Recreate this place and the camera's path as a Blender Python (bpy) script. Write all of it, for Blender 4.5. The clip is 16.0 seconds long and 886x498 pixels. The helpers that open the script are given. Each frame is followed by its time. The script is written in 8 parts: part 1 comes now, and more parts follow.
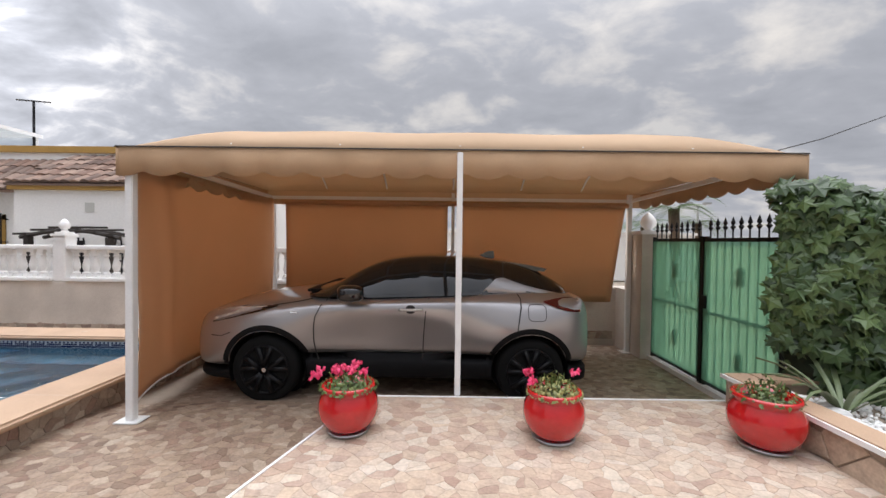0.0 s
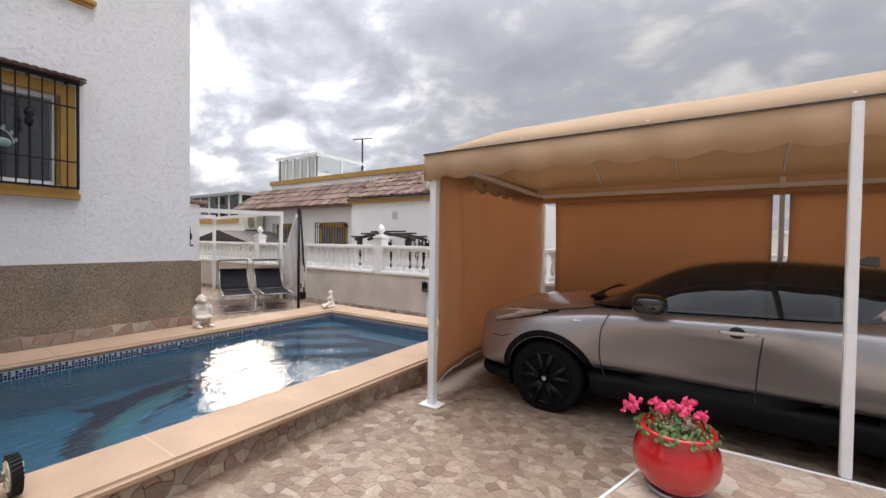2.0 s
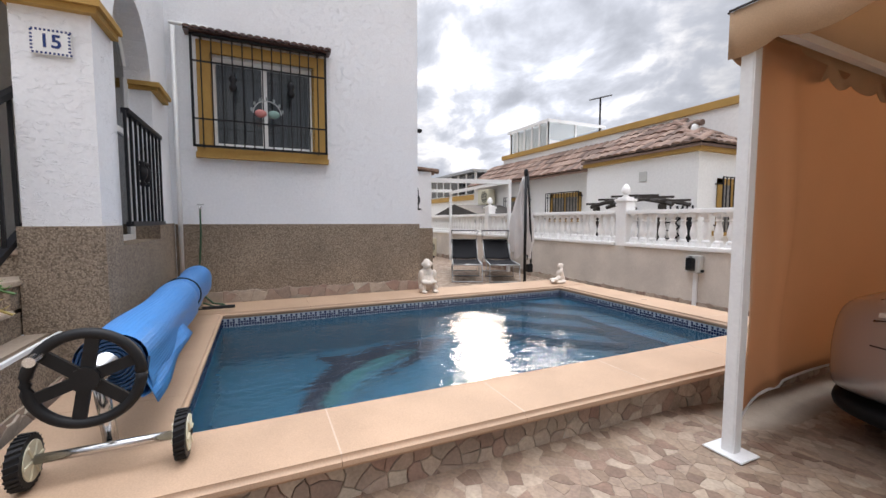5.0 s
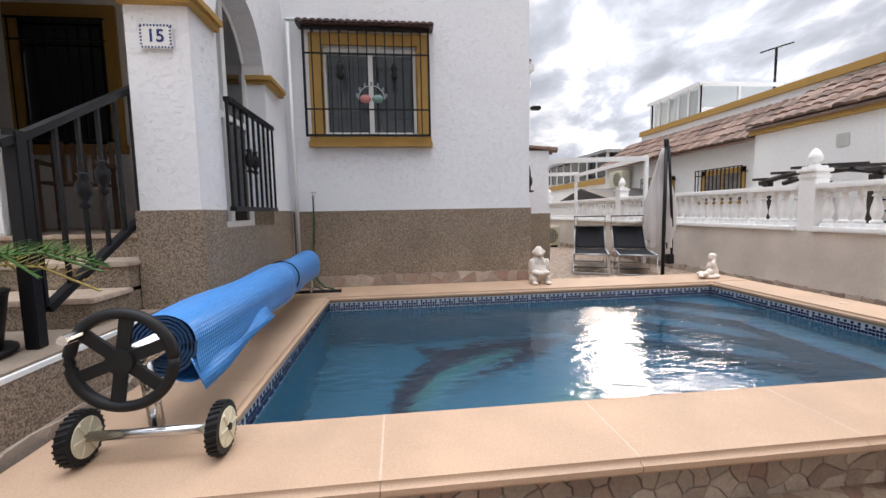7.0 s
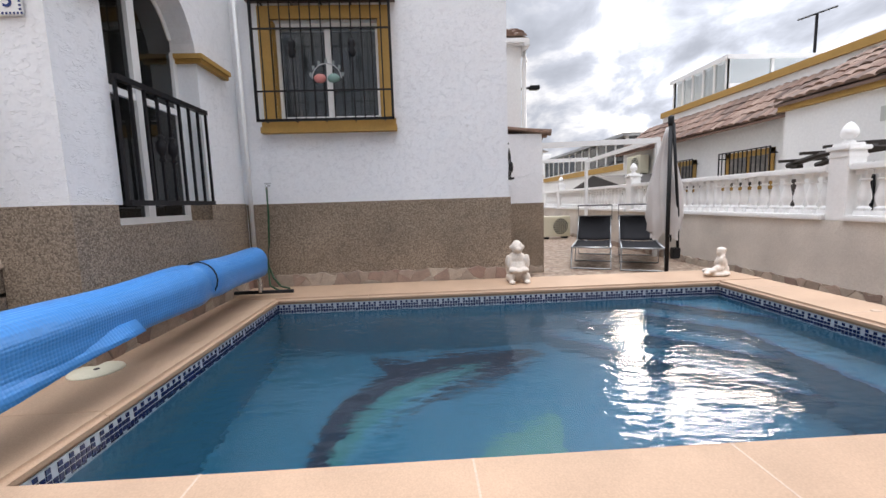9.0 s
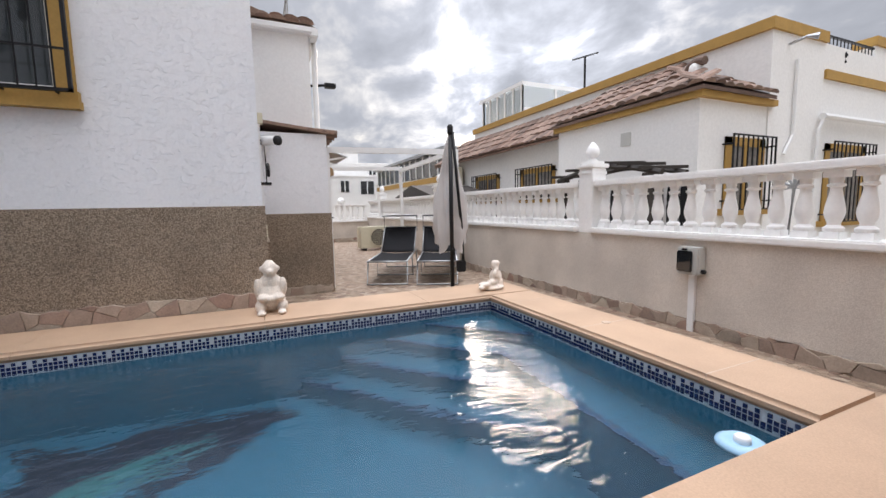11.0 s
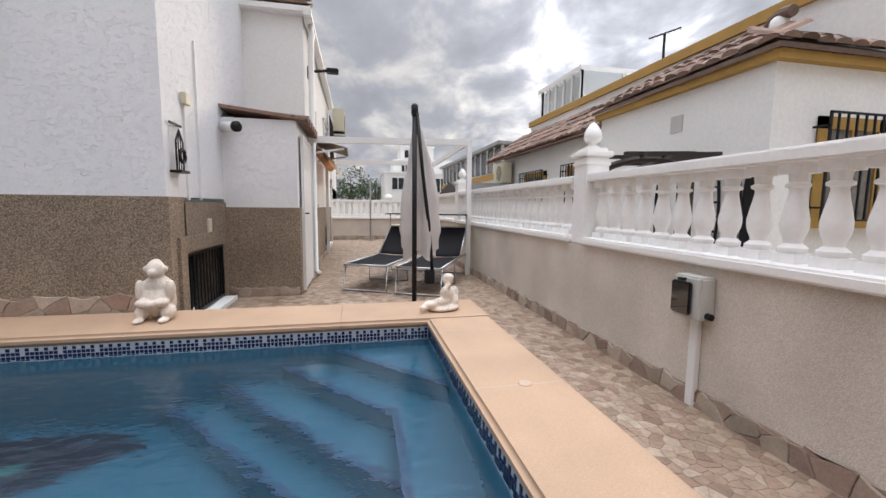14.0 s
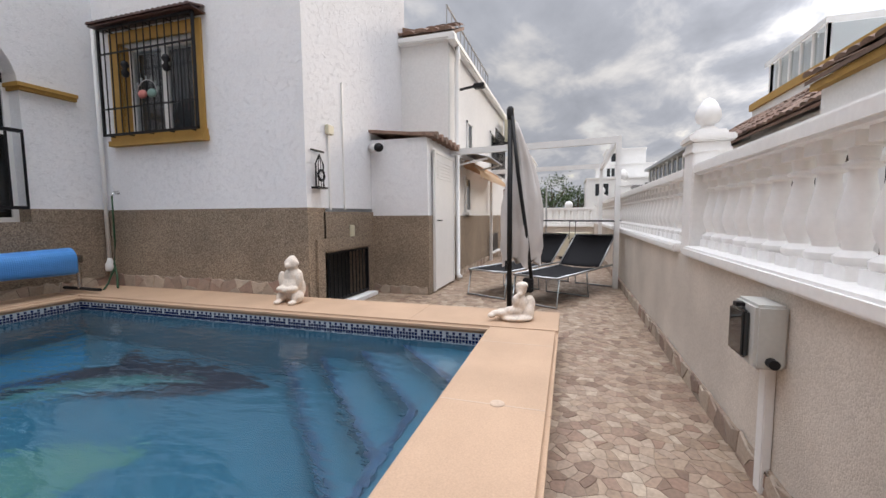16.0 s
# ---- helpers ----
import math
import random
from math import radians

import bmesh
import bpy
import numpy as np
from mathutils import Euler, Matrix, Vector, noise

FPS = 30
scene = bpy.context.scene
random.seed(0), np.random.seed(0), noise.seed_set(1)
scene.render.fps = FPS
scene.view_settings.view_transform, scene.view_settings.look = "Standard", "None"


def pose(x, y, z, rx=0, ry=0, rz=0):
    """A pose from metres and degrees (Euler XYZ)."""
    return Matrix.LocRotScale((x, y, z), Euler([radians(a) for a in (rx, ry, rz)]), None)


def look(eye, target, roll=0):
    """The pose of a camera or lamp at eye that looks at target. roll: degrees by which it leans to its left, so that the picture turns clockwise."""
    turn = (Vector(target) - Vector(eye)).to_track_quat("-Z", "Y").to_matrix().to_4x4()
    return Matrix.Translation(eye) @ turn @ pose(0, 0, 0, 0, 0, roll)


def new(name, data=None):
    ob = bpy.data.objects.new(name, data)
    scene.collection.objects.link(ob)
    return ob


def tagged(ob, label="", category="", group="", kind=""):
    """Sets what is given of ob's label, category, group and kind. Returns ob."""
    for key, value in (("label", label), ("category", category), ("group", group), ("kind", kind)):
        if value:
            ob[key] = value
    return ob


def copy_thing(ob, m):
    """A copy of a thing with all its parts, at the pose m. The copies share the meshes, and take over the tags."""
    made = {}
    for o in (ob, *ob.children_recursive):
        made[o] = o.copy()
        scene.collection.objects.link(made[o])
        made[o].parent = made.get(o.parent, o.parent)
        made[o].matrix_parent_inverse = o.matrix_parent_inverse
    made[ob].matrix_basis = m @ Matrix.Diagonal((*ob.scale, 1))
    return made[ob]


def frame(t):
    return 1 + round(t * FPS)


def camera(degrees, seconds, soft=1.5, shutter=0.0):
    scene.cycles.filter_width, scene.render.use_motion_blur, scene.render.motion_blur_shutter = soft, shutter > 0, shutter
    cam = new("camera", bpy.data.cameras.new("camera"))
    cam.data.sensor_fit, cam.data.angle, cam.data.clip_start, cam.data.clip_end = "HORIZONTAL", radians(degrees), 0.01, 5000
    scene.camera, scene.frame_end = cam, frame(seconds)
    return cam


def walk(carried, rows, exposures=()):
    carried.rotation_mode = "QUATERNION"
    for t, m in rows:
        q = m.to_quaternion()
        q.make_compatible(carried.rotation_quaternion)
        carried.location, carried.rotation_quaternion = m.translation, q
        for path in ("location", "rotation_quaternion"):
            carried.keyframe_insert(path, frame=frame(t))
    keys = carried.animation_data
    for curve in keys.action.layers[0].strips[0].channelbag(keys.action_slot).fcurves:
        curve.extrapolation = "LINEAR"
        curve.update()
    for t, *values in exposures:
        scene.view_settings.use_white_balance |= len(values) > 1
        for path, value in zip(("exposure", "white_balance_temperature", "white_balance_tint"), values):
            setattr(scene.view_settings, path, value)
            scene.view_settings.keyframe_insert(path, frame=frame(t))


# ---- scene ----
cam = camera(95.1, 16.0)
PATH = [
    (0, (0.026, 0.5, 1.501), (0.016, 2.5, 1.462), 0.7),
    (0.5, (-0.009, 0.616, 1.472), (-0.198, 2.607, 1.447), 0.9),
    (1, (-0.099, 0.749, 1.47), (-0.587, 2.689, 1.455), 1.1),
    (1.5, (-0.246, 0.792, 1.454), (-1.061, 2.619, 1.433), 1.0),
    (2, (-0.464, 0.837, 1.464), (-1.576, 2.499, 1.425), 0.8),
    (2.5, (-0.623, 0.854, 1.463), (-1.967, 2.333, 1.392), 0.6),
    (3, (-0.798, 0.98, 1.441), (-2.316, 2.278, 1.343), 0.6),
    (3.5, (-0.951, 1.1, 1.43), (-2.59, 2.238, 1.297), 0.6),
    (3.7, (-1.008, 1.169, 1.393), (-2.686, 2.249, 1.259), 0.7),
    (5.8, (-1.474, 1.754, 1.16), (-3.357, 2.406, 0.995), -0.5),
    (6, (-1.507, 1.769, 1.16), (-3.41, 2.362, 0.987), -0.6),
    (6.5, (-1.576, 1.834, 1.125), (-3.526, 2.244, 0.951), -0.9),
    (7, (-1.683, 1.972, 1.107), (-3.662, 2.192, 0.924), -1.1),
    (7.5, (-1.773, 2.144, 1.109), (-3.763, 2.169, 0.91), -1.4),
    (8, (-1.93, 2.273, 1.103), (-3.917, 2.185, 0.893), -1.7),
    (8.5, (-2.054, 2.437, 1.118), (-4.04, 2.374, 0.895), -1.8),
    (9, (-2.115, 2.669, 1.102), (-4.099, 2.76, 0.873), -1.8),
    (9.5, (-2.228, 2.871, 1.088), (-4.186, 3.21, 0.859), -1.5),
    (10, (-2.443, 3.055, 1.105), (-4.333, 3.67, 0.885), -1.3),
    (10.2, (-2.486, 3.135, 1.111), (-4.342, 3.847, 0.889), -1.2),
    (12.3, (-2.929, 4.236, 1.075), (-4.729, 5.083, 0.867), -0.7),
    (12.5, (-2.981, 4.237, 1.082), (-4.784, 5.077, 0.866), -0.1),
    (13, (-2.999, 4.566, 1.049), (-4.872, 5.237, 0.845), -0.2),
    (13.5, (-3.037, 4.791, 1.061), (-4.945, 5.355, 0.853), 0.4),
    (14, (-3.04, 5.128, 1.084), (-4.986, 5.543, 0.875), 0.6),
    (14.5, (-3.059, 5.434, 1.08), (-5.032, 5.686, 0.874), 0.8),
    (15, (-3.028, 5.709, 1.08), (-5.017, 5.746, 0.874), 0.7),
    (15.5, (-3.036, 6.014, 1.057), (-5.008, 5.741, 0.867), 0.2),
    (16, (-3.112, 6.219, 1.051), (-5.015, 5.627, 0.885), -0.4),
]
walk(cam, [(t, look(eye, target, roll)) for t, eye, target, roll in PATH],
     exposures=[(0.0, -0.02, 7000, 13), (2.5, -0.09, 7000, 13), (3.7, 0.0, 6900, 13), (7.0, 0.06, 6900, 13), (9.5, 0.12, 6800, 13), (12.5, -0.12, 6950, 13), (16.0, -0.12, 6950, 13)])

# ---- world, sun, exposure ----
SUN_DIR = Vector((-0.80, 0.57, 0.34)).normalized()
world = bpy.data.worlds.new("overcast_sky")
scene.world = world
world.use_nodes = True
wn, wl = world.node_tree.nodes, world.node_tree.links
wn.clear()


def wnode(kind, **kw):
    n = wn.new(kind)
    for k, v in kw.items():
        n.inputs[k].default_value = v
    return n


def wmath(op, a, b=None, c=None):
    n = wn.new("ShaderNodeMath")
    n.operation = op
    for i, v in enumerate((a, b, c)):
        if v is None:
            continue
        if isinstance(v, (int, float)):
            n.inputs[i].default_value = v
        else:
            wl.new(v, n.inputs[i])
    return n.outputs[0]


w_tc = wn.new("ShaderNodeTexCoord")
w_sep = wn.new("ShaderNodeSeparateXYZ")
wl.new(w_tc.outputs["Generated"], w_sep.inputs[0])
w_up = wmath("MAXIMUM", w_sep.outputs["Z"], 0.0)
# the cloud deck seen as a flat layer above the place
w_den = wmath("ADD", w_up, 0.30)
w_cx = wmath("DIVIDE", w_sep.outputs["X"], w_den)
w_cy = wmath("DIVIDE", w_sep.outputs["Y"], w_den)
w_com = wn.new("ShaderNodeCombineXYZ")
wl.new(w_cx, w_com.inputs[0])
wl.new(w_cy, w_com.inputs[1])
w_map = wn.new("ShaderNodeMapping")
w_map.inputs["Rotation"].default_value = (0, 0, radians(35))
w_map.inputs["Scale"].default_value = (1.0, 1.25, 1.0)
wl.new(w_com.outputs[0], w_map.inputs[0])
w_n1 = wnode("ShaderNodeTexNoise", Scale=3.4, Detail=10.0, Roughness=0.55, Distortion=0.25)
w_n2 = wnode("ShaderNodeTexNoise", Scale=0.7, Detail=4.0, Roughness=0.5)
wl.new(w_map.outputs[0], w_n1.inputs["Vector"])
wl.new(w_map.outputs[0], w_n2.inputs["Vector"])
w_cloud = wmath("ADD", wmath("MULTIPLY", w_n1.outputs[0], 0.72), wmath("MULTIPLY", w_n2.outputs[0], 0.28))
w_ramp = wn.new("ShaderNodeValToRGB")
w_ramp.color_ramp.elements[0].position, w_ramp.color_ramp.elements[0].color = 0.34, (0.96, 0.98, 1.0, 1)
w_ramp.color_ramp.elements[1].position, w_ramp.color_ramp.elements[1].color = 0.66, (0.45, 0.50, 0.59, 1)
mid = w_ramp.color_ramp.elements.new(0.5)
mid.color = (0.545, 0.60, 0.70, 1)
wl.new(w_cloud, w_ramp.inputs[0])
# brighter cloud towards the hidden sun, and towards the zenith as under any overcast sky
w_dot = wn.new("ShaderNodeVectorMath")
w_dot.operation = "DOT_PRODUCT"
wl.new(w_tc.outputs["Generated"], w_dot.inputs[0])
w_dot.inputs[1].default_value = SUN_DIR
w_near = wmath("MINIMUM", wmath("MAXIMUM", wmath("MULTIPLY_ADD", wmath("SUBTRACT", 0.5, w_cloud), 0.26, w_dot.outputs["Value"]), 0.0), 1.0)
w_glow = wmath("ADD", wmath("MULTIPLY", wmath("POWER", w_near, 11.0), 0.27), wmath("MULTIPLY", wmath("POWER", w_near, 42.0), 0.62))
w_zen = wmath("MULTIPLY_ADD", wmath("POWER", w_up, 5.0), 9.0, 0.76)
w_level = wmath("ADD", w_zen, w_glow)
w_clouds = wn.new("ShaderNodeVectorMath")
w_clouds.operation = "SCALE"
wl.new(w_ramp.outputs[0], w_clouds.inputs[0])
wl.new(w_level, w_clouds.inputs["Scale"])
w_sky = wn.new("ShaderNodeTexSky")
w_sky.sky_type = "NISHITA"
w_sky.sun_disc = False
w_sky.sun_elevation = math.asin(SUN_DIR.z)
w_sky.sun_rotation = math.atan2(SUN_DIR.x, SUN_DIR.y)
w_skys = wn.new("ShaderNodeVectorMath")
w_skys.operation = "SCALE"
w_skys.inputs["Scale"].default_value = 0.11
wl.new(w_sky.outputs[0], w_skys.inputs[0])
# gaps in the cloud let the clear sky through, above all low down
w_gap = wn.new("ShaderNodeMapRange")
w_gap.inputs["From Min"].default_value, w_gap.inputs["From Max"].default_value = 0.40, 0.33
wl.new(w_cloud, w_gap.inputs["Value"])
w_low = wn.new("ShaderNodeMapRange")
w_low.inputs["From Min"].default_value, w_low.inputs["From Max"].default_value = 0.34, 0.02
wl.new(w_up, w_low.inputs["Value"])
w_mixf = wmath("MULTIPLY", w_gap.outputs[0], w_low.outputs[0])
w_mix = wn.new("ShaderNodeMix")
w_mix.data_type = "VECTOR"
wl.new(w_mixf, w_mix.inputs[0])
wl.new(w_clouds.outputs[0], w_mix.inputs[4])
wl.new(w_skys.outputs[0], w_mix.inputs[5])
w_bg = wnode("ShaderNodeBackground", Strength=1.0)
wl.new(w_mix.outputs[1], w_bg.inputs[0])
w_out = wn.new("ShaderNodeOutputWorld")
wl.new(w_bg.outputs[0], w_out.inputs[0])

sun_data = bpy.data.lights.new("sun", "SUN")
sun_data.energy, sun_data.angle, sun_data.color = 1.5, radians(18), (1.0, 0.88, 0.74)
sun = new("sun", sun_data)
sun.matrix_world = look(SUN_DIR * 60, (0, 0, 0))


# ---- materials ----
def material(name, color, rough=0.7, metal=0.0, vary=0.12, scale=3.0, fine=60.0, bump=0.1, bump_scale=None, dist=0.004,
             spec=0.5, coat=0.0, stretch=(1, 1, 1), random_mix=None, per="object", ramp=None, tint=None):
    """Base colour with variation at two scales, and fine relief. ramp: colours that each piece takes one of."""
    m = bpy.data.materials.new(name)
    m.use_nodes = True
    n, l = m.node_tree.nodes, m.node_tree.links
    b = n["Principled BSDF"]
    b.inputs["Roughness"].default_value, b.inputs["Metallic"].default_value = rough, metal
    b.inputs["Specular IOR Level"].default_value, b.inputs["Coat Weight"].default_value = spec, coat
    tc = n.new("ShaderNodeTexCoord")
    mp = n.new("ShaderNodeMapping")
    mp.inputs["Scale"].default_value = stretch
    l.new(tc.outputs["Object"], mp.inputs[0])
    big, small = n.new("ShaderNodeTexNoise"), n.new("ShaderNodeTexNoise")
    big.inputs["Scale"].default_value, big.inputs["Detail"].default_value = scale, 5
    small.inputs["Scale"].default_value, small.inputs["Detail"].default_value = fine, 3
    l.new(mp.outputs[0], big.inputs["Vector"])
    l.new(mp.outputs[0], small.inputs["Vector"])
    base = None
    if ramp:
        r = n.new("ShaderNodeValToRGB")
        r.color_ramp.interpolation = "LINEAR"
        e = r.color_ramp.elements
        while len(e) < len(ramp):
            e.new(0.5)
        for i, c in enumerate(ramp):
            e[i].position = i / (len(ramp) - 1)
            e[i].color = (*c, 1)
        if per == "object":
            src = n.new("ShaderNodeObjectInfo").outputs["Random"]
        else:
            src = n.new("ShaderNodeNewGeometry").outputs["Random Per Island"]
        l.new(src, r.inputs[0])
        base = r.outputs[0]
    add = n.new("ShaderNodeMath")
    add.operation = "ADD"
    l.new(big.outputs[0], add.inputs[0])
    l.new(small.outputs[0], add.inputs[1])
    mr = n.new("ShaderNodeMapRange")
    mr.inputs["From Min"].default_value, mr.inputs["From Max"].default_value = 0.65, 1.35
    mr.inputs["To Min"].default_value, mr.inputs["To Max"].default_value = 1 - vary, 1 + vary
    l.new(add.outputs[0], mr.inputs["Value"])
    sc = n.new("ShaderNodeVectorMath")
    sc.operation = "SCALE"
    if base is not None:
        l.new(base, sc.inputs[0])
    else:
        sc.inputs[0].default_value = color
    l.new(mr.outputs[0], sc.inputs["Scale"])
    l.new(sc.outputs[0], b.inputs["Base Color"])
    if bump:
        bp = n.new("ShaderNodeBump")
        bp.inputs["Strength"].default_value, bp.inputs["Distance"].default_value = bump, dist
        if bump_scale:
            t = n.new("ShaderNodeTexNoise")
            t.inputs["Scale"].default_value, t.inputs["Detail"].default_value = bump_scale, 4
            l.new(mp.outputs[0], t.inputs["Vector"])
            l.new(t.outputs[0], bp.inputs["Height"])
        else:
            l.new(small.outputs[0], bp.inputs["Height"])
        l.new(bp.outputs[0], b.inputs["Normal"])
    return m


def relief_stucco(name, color):
    """White masonry paint over trowelled render: short wavy ridges."""
    m = material(name, color, 0.85, vary=0.05, scale=1.3, fine=40, bump=0)
    n, l = m.node_tree.nodes, m.node_tree.links
    tc, mp = n.new("ShaderNodeTexCoord"), n.new("ShaderNodeMapping")
    mp.inputs["Scale"].default_value = (8.0, 8.0, 27.0)
    l.new(tc.outputs["Object"], mp.inputs[0])
    a, c, e = n.new("ShaderNodeTexNoise"), n.new("ShaderNodeTexNoise"), n.new("ShaderNodeTexNoise")
    a.inputs["Scale"].default_value, a.inputs["Detail"].default_value, a.inputs["Distortion"].default_value = 1.7, 1.0, 0.9
    c.inputs["Scale"].default_value, c.inputs["Detail"].default_value = 90, 3
    e.inputs["Scale"].default_value, e.inputs["Detail"].default_value = 17.0, 1
    l.new(mp.outputs[0], a.inputs["Vector"])
    for q in (c, e):
        l.new(tc.outputs["Object"], q.inputs["Vector"])
    # short raised strokes: thin contours of a flat noise, broken by a second one
    off, wide, gate, r = (n.new("ShaderNode" + k) for k in ("Math", "Math", "MapRange", "Math"))
    off.operation, wide.operation, r.operation = "SUBTRACT", "ABSOLUTE", "MULTIPLY"
    off.inputs[1].default_value = 0.5
    l.new(a.outputs[0], off.inputs[0])
    l.new(off.outputs[0], wide.inputs[0])
    line = n.new("ShaderNodeMapRange")
    line.interpolation_type = "SMOOTHSTEP"
    line.inputs["From Min"].default_value, line.inputs["From Max"].default_value = 0.045, 0.0
    l.new(wide.outputs[0], line.inputs["Value"])
    gate.inputs["From Min"].default_value, gate.inputs["From Max"].default_value = 0.42, 0.60
    l.new(e.outputs[0], gate.inputs["Value"])
    l.new(line.outputs[0], r.inputs[0])
    l.new(gate.outputs[0], r.inputs[1])
    b1, b2 = n.new("ShaderNodeBump"), n.new("ShaderNodeBump")
    b1.inputs["Strength"].default_value, b1.inputs["Distance"].default_value = 0.7, 0.007
    b2.inputs["Strength"].default_value, b2.inputs["Distance"].default_value = 0.25, 0.003
    l.new(r.outputs[0], b1.inputs["Height"])
    l.new(c.outputs[0], b2.inputs["Height"])
    l.new(b1.outputs[0], b2.inputs["Normal"])
    l.new(b2.outputs[0], n["Principled BSDF"].inputs["Normal"])
    return m


def pebble(name, dark, light, scale, contrast=1.0, bump=0.6):
    """Exposed pebble render: many small stones of mixed tone."""
    m = bpy.data.materials.new(name)
    m.use_nodes = True
    n, l = m.node_tree.nodes, m.node_tree.links
    b = n["Principled BSDF"]
    b.inputs["Roughness"].default_value = 0.85
    tc, v, big = n.new("ShaderNodeTexCoord"), n.new("ShaderNodeTexVoronoi"), n.new("ShaderNodeTexNoise")
    v.inputs["Scale"].default_value = scale
    big.inputs["Scale"].default_value, big.inputs["Detail"].default_value = 1.6, 6
    l.new(tc.outputs["Object"], v.inputs["Vector"])
    l.new(tc.outputs["Object"], big.inputs["Vector"])
    bw = n.new("ShaderNodeSeparateColor")
    l.new(v.outputs["Color"], bw.inputs[0])
    r = n.new("ShaderNodeValToRGB")
    r.color_ramp.elements[0].color, r.color_ramp.elements[1].color = (*dark, 1), (*light, 1)
    r.color_ramp.elements[0].position, r.color_ramp.elements[1].position = 0.5 - 0.5 * contrast, 0.5 + 0.5 * contrast
    l.new(bw.outputs[0], r.inputs[0])
    mr = n.new("ShaderNodeMapRange")
    mr.inputs["From Min"].default_value, mr.inputs["From Max"].default_value = 0.3, 0.7
    mr.inputs["To Min"].default_value, mr.inputs["To Max"].default_value = 0.84, 1.14
    l.new(big.outputs[0], mr.inputs["Value"])
    sc = n.new("ShaderNodeVectorMath")
    sc.operation = "SCALE"
    l.new(r.outputs[0], sc.inputs[0])
    l.new(mr.outputs[0], sc.inputs["Scale"])
    l.new(sc.outputs[0], b.inputs["Base Color"])
    bp = n.new("ShaderNodeBump")
    bp.inputs["Strength"].default_value, bp.inputs["Distance"].default_value = bump, 0.004
    bp.invert = True
    l.new(v.outputs["Distance"], bp.inputs["Height"])
    l.new(bp.outputs[0], b.inputs["Normal"])
    return m


STONES = [(0.32, 0.235, 0.175), (0.46, 0.35, 0.265), (0.56, 0.46, 0.37), (0.25, 0.165, 0.125), (0.50, 0.39, 0.305), (0.33, 0.215, 0.165), (0.57, 0.48, 0.39)]
SLABS = [(0.56, 0.42, 0.31), (0.63, 0.50, 0.39), (0.67, 0.57, 0.46), (0.44, 0.29, 0.22), (0.63, 0.49, 0.37), (0.52, 0.37, 0.28), (0.68, 0.58, 0.48)]
SKIRT = [(0.28, 0.235, 0.19), (0.42, 0.34, 0.27), (0.47, 0.40, 0.32), (0.30, 0.19, 0.15), (0.36, 0.29, 0.23), (0.22, 0.15, 0.12)]
STONES = [tuple(v * k for v, k in zip(c, (0.70, 0.665, 0.62))) for c in STONES]
SLABS = [tuple(v * 0.77 for v in c) for c in SLABS]
M_STONE = material("crazy_paving", (0.4, 0.3, 0.25), 0.62, vary=0.26, scale=15, fine=55, bump=0.25, ramp=STONES)
M_STONE_J = material("crazy_paving_rest", (0.4, 0.3, 0.25), 0.62, vary=0.26, scale=15, fine=55, bump=0.25, ramp=STONES, per="island")
M_SLAB = material("pale_paving", (0.5, 0.4, 0.3), 0.6, vary=0.22, scale=15, fine=55, bump=0.25, ramp=SLABS)
M_SLAB_J = material("pale_paving_rest", (0.5, 0.4, 0.3), 0.6, vary=0.22, scale=15, fine=55, bump=0.25, ramp=SLABS, per="island")
M_SKIRT = material("stone_skirting", (0.4, 0.3, 0.25), 0.75, vary=0.2, scale=12, fine=70, bump=0.4, ramp=SKIRT, per="island")
M_JOINT = material("paving_joint", (0.30, 0.235, 0.18), 0.9, vary=0.15, scale=6, fine=90, bump=0.3)
M_JOINT_P = material("pale_paving_joint", (0.40, 0.315, 0.24), 0.9, vary=0.15, scale=6, fine=90, bump=0.3)
M_STUCCO = relief_stucco("trowelled_white_render", (0.80, 0.81, 0.83))
M_WHITE = material("white_masonry_paint", (0.80, 0.80, 0.79), 0.8, vary=0.06, scale=1.1, fine=30, bump=0.25, bump_scale=45)
M_WHITE_N = material("neighbour_white_render", (0.80, 0.79, 0.77), 0.85, vary=0.07, scale=0.9, fine=25, bump=0.35, bump_scale=30, dist=0.006)
M_BALUSTER = material("baluster_white_paint", (0.84, 0.83, 0.81), 0.55, vary=0.05, scale=4, fine=35, bump=0.1)
M_PEBBLE = pebble("pebbledash_dado", (0.125, 0.092, 0.064), (0.37, 0.29, 0.215), 125)
M_WALL = pebble("fine_pebble_render", (0.555, 0.495, 0.43), (0.66, 0.60, 0.53), 170, 0.8, 0.35)
M_COPING = material("coping_cast_stone", (0.445, 0.30, 0.20), 0.7, vary=0.15, scale=2.2, fine=140, bump=0.15, dist=0.002)
M_GROUT = material("pale_grout", (0.50, 0.38, 0.29), 0.85, vary=0.15, scale=9, fine=90, bump=0.2)
M_OCHRE = material("ochre_trim_paint", (0.41, 0.24, 0.06), 0.7, vary=0.12, scale=5, fine=50, bump=0.2)
M_IRON = material("black_painted_iron", (0.010, 0.010, 0.012), 0.42, spec=0.25, vary=0.2, scale=20, fine=90, bump=0.08)
M_WPVC = material("white_plastic", (0.78, 0.78, 0.77), 0.4, vary=0.03, scale=8, fine=60, bump=0)
M_WPOST = material("white_painted_steel", (0.78, 0.78, 0.77), 0.4, vary=0.05, scale=8, fine=60, bump=0.05)
M_CANVAS = material("tan_canvas", (0.58, 0.41, 0.27), 0.9, vary=0.14, scale=1.8, fine=220, bump=0.15, dist=0.002)
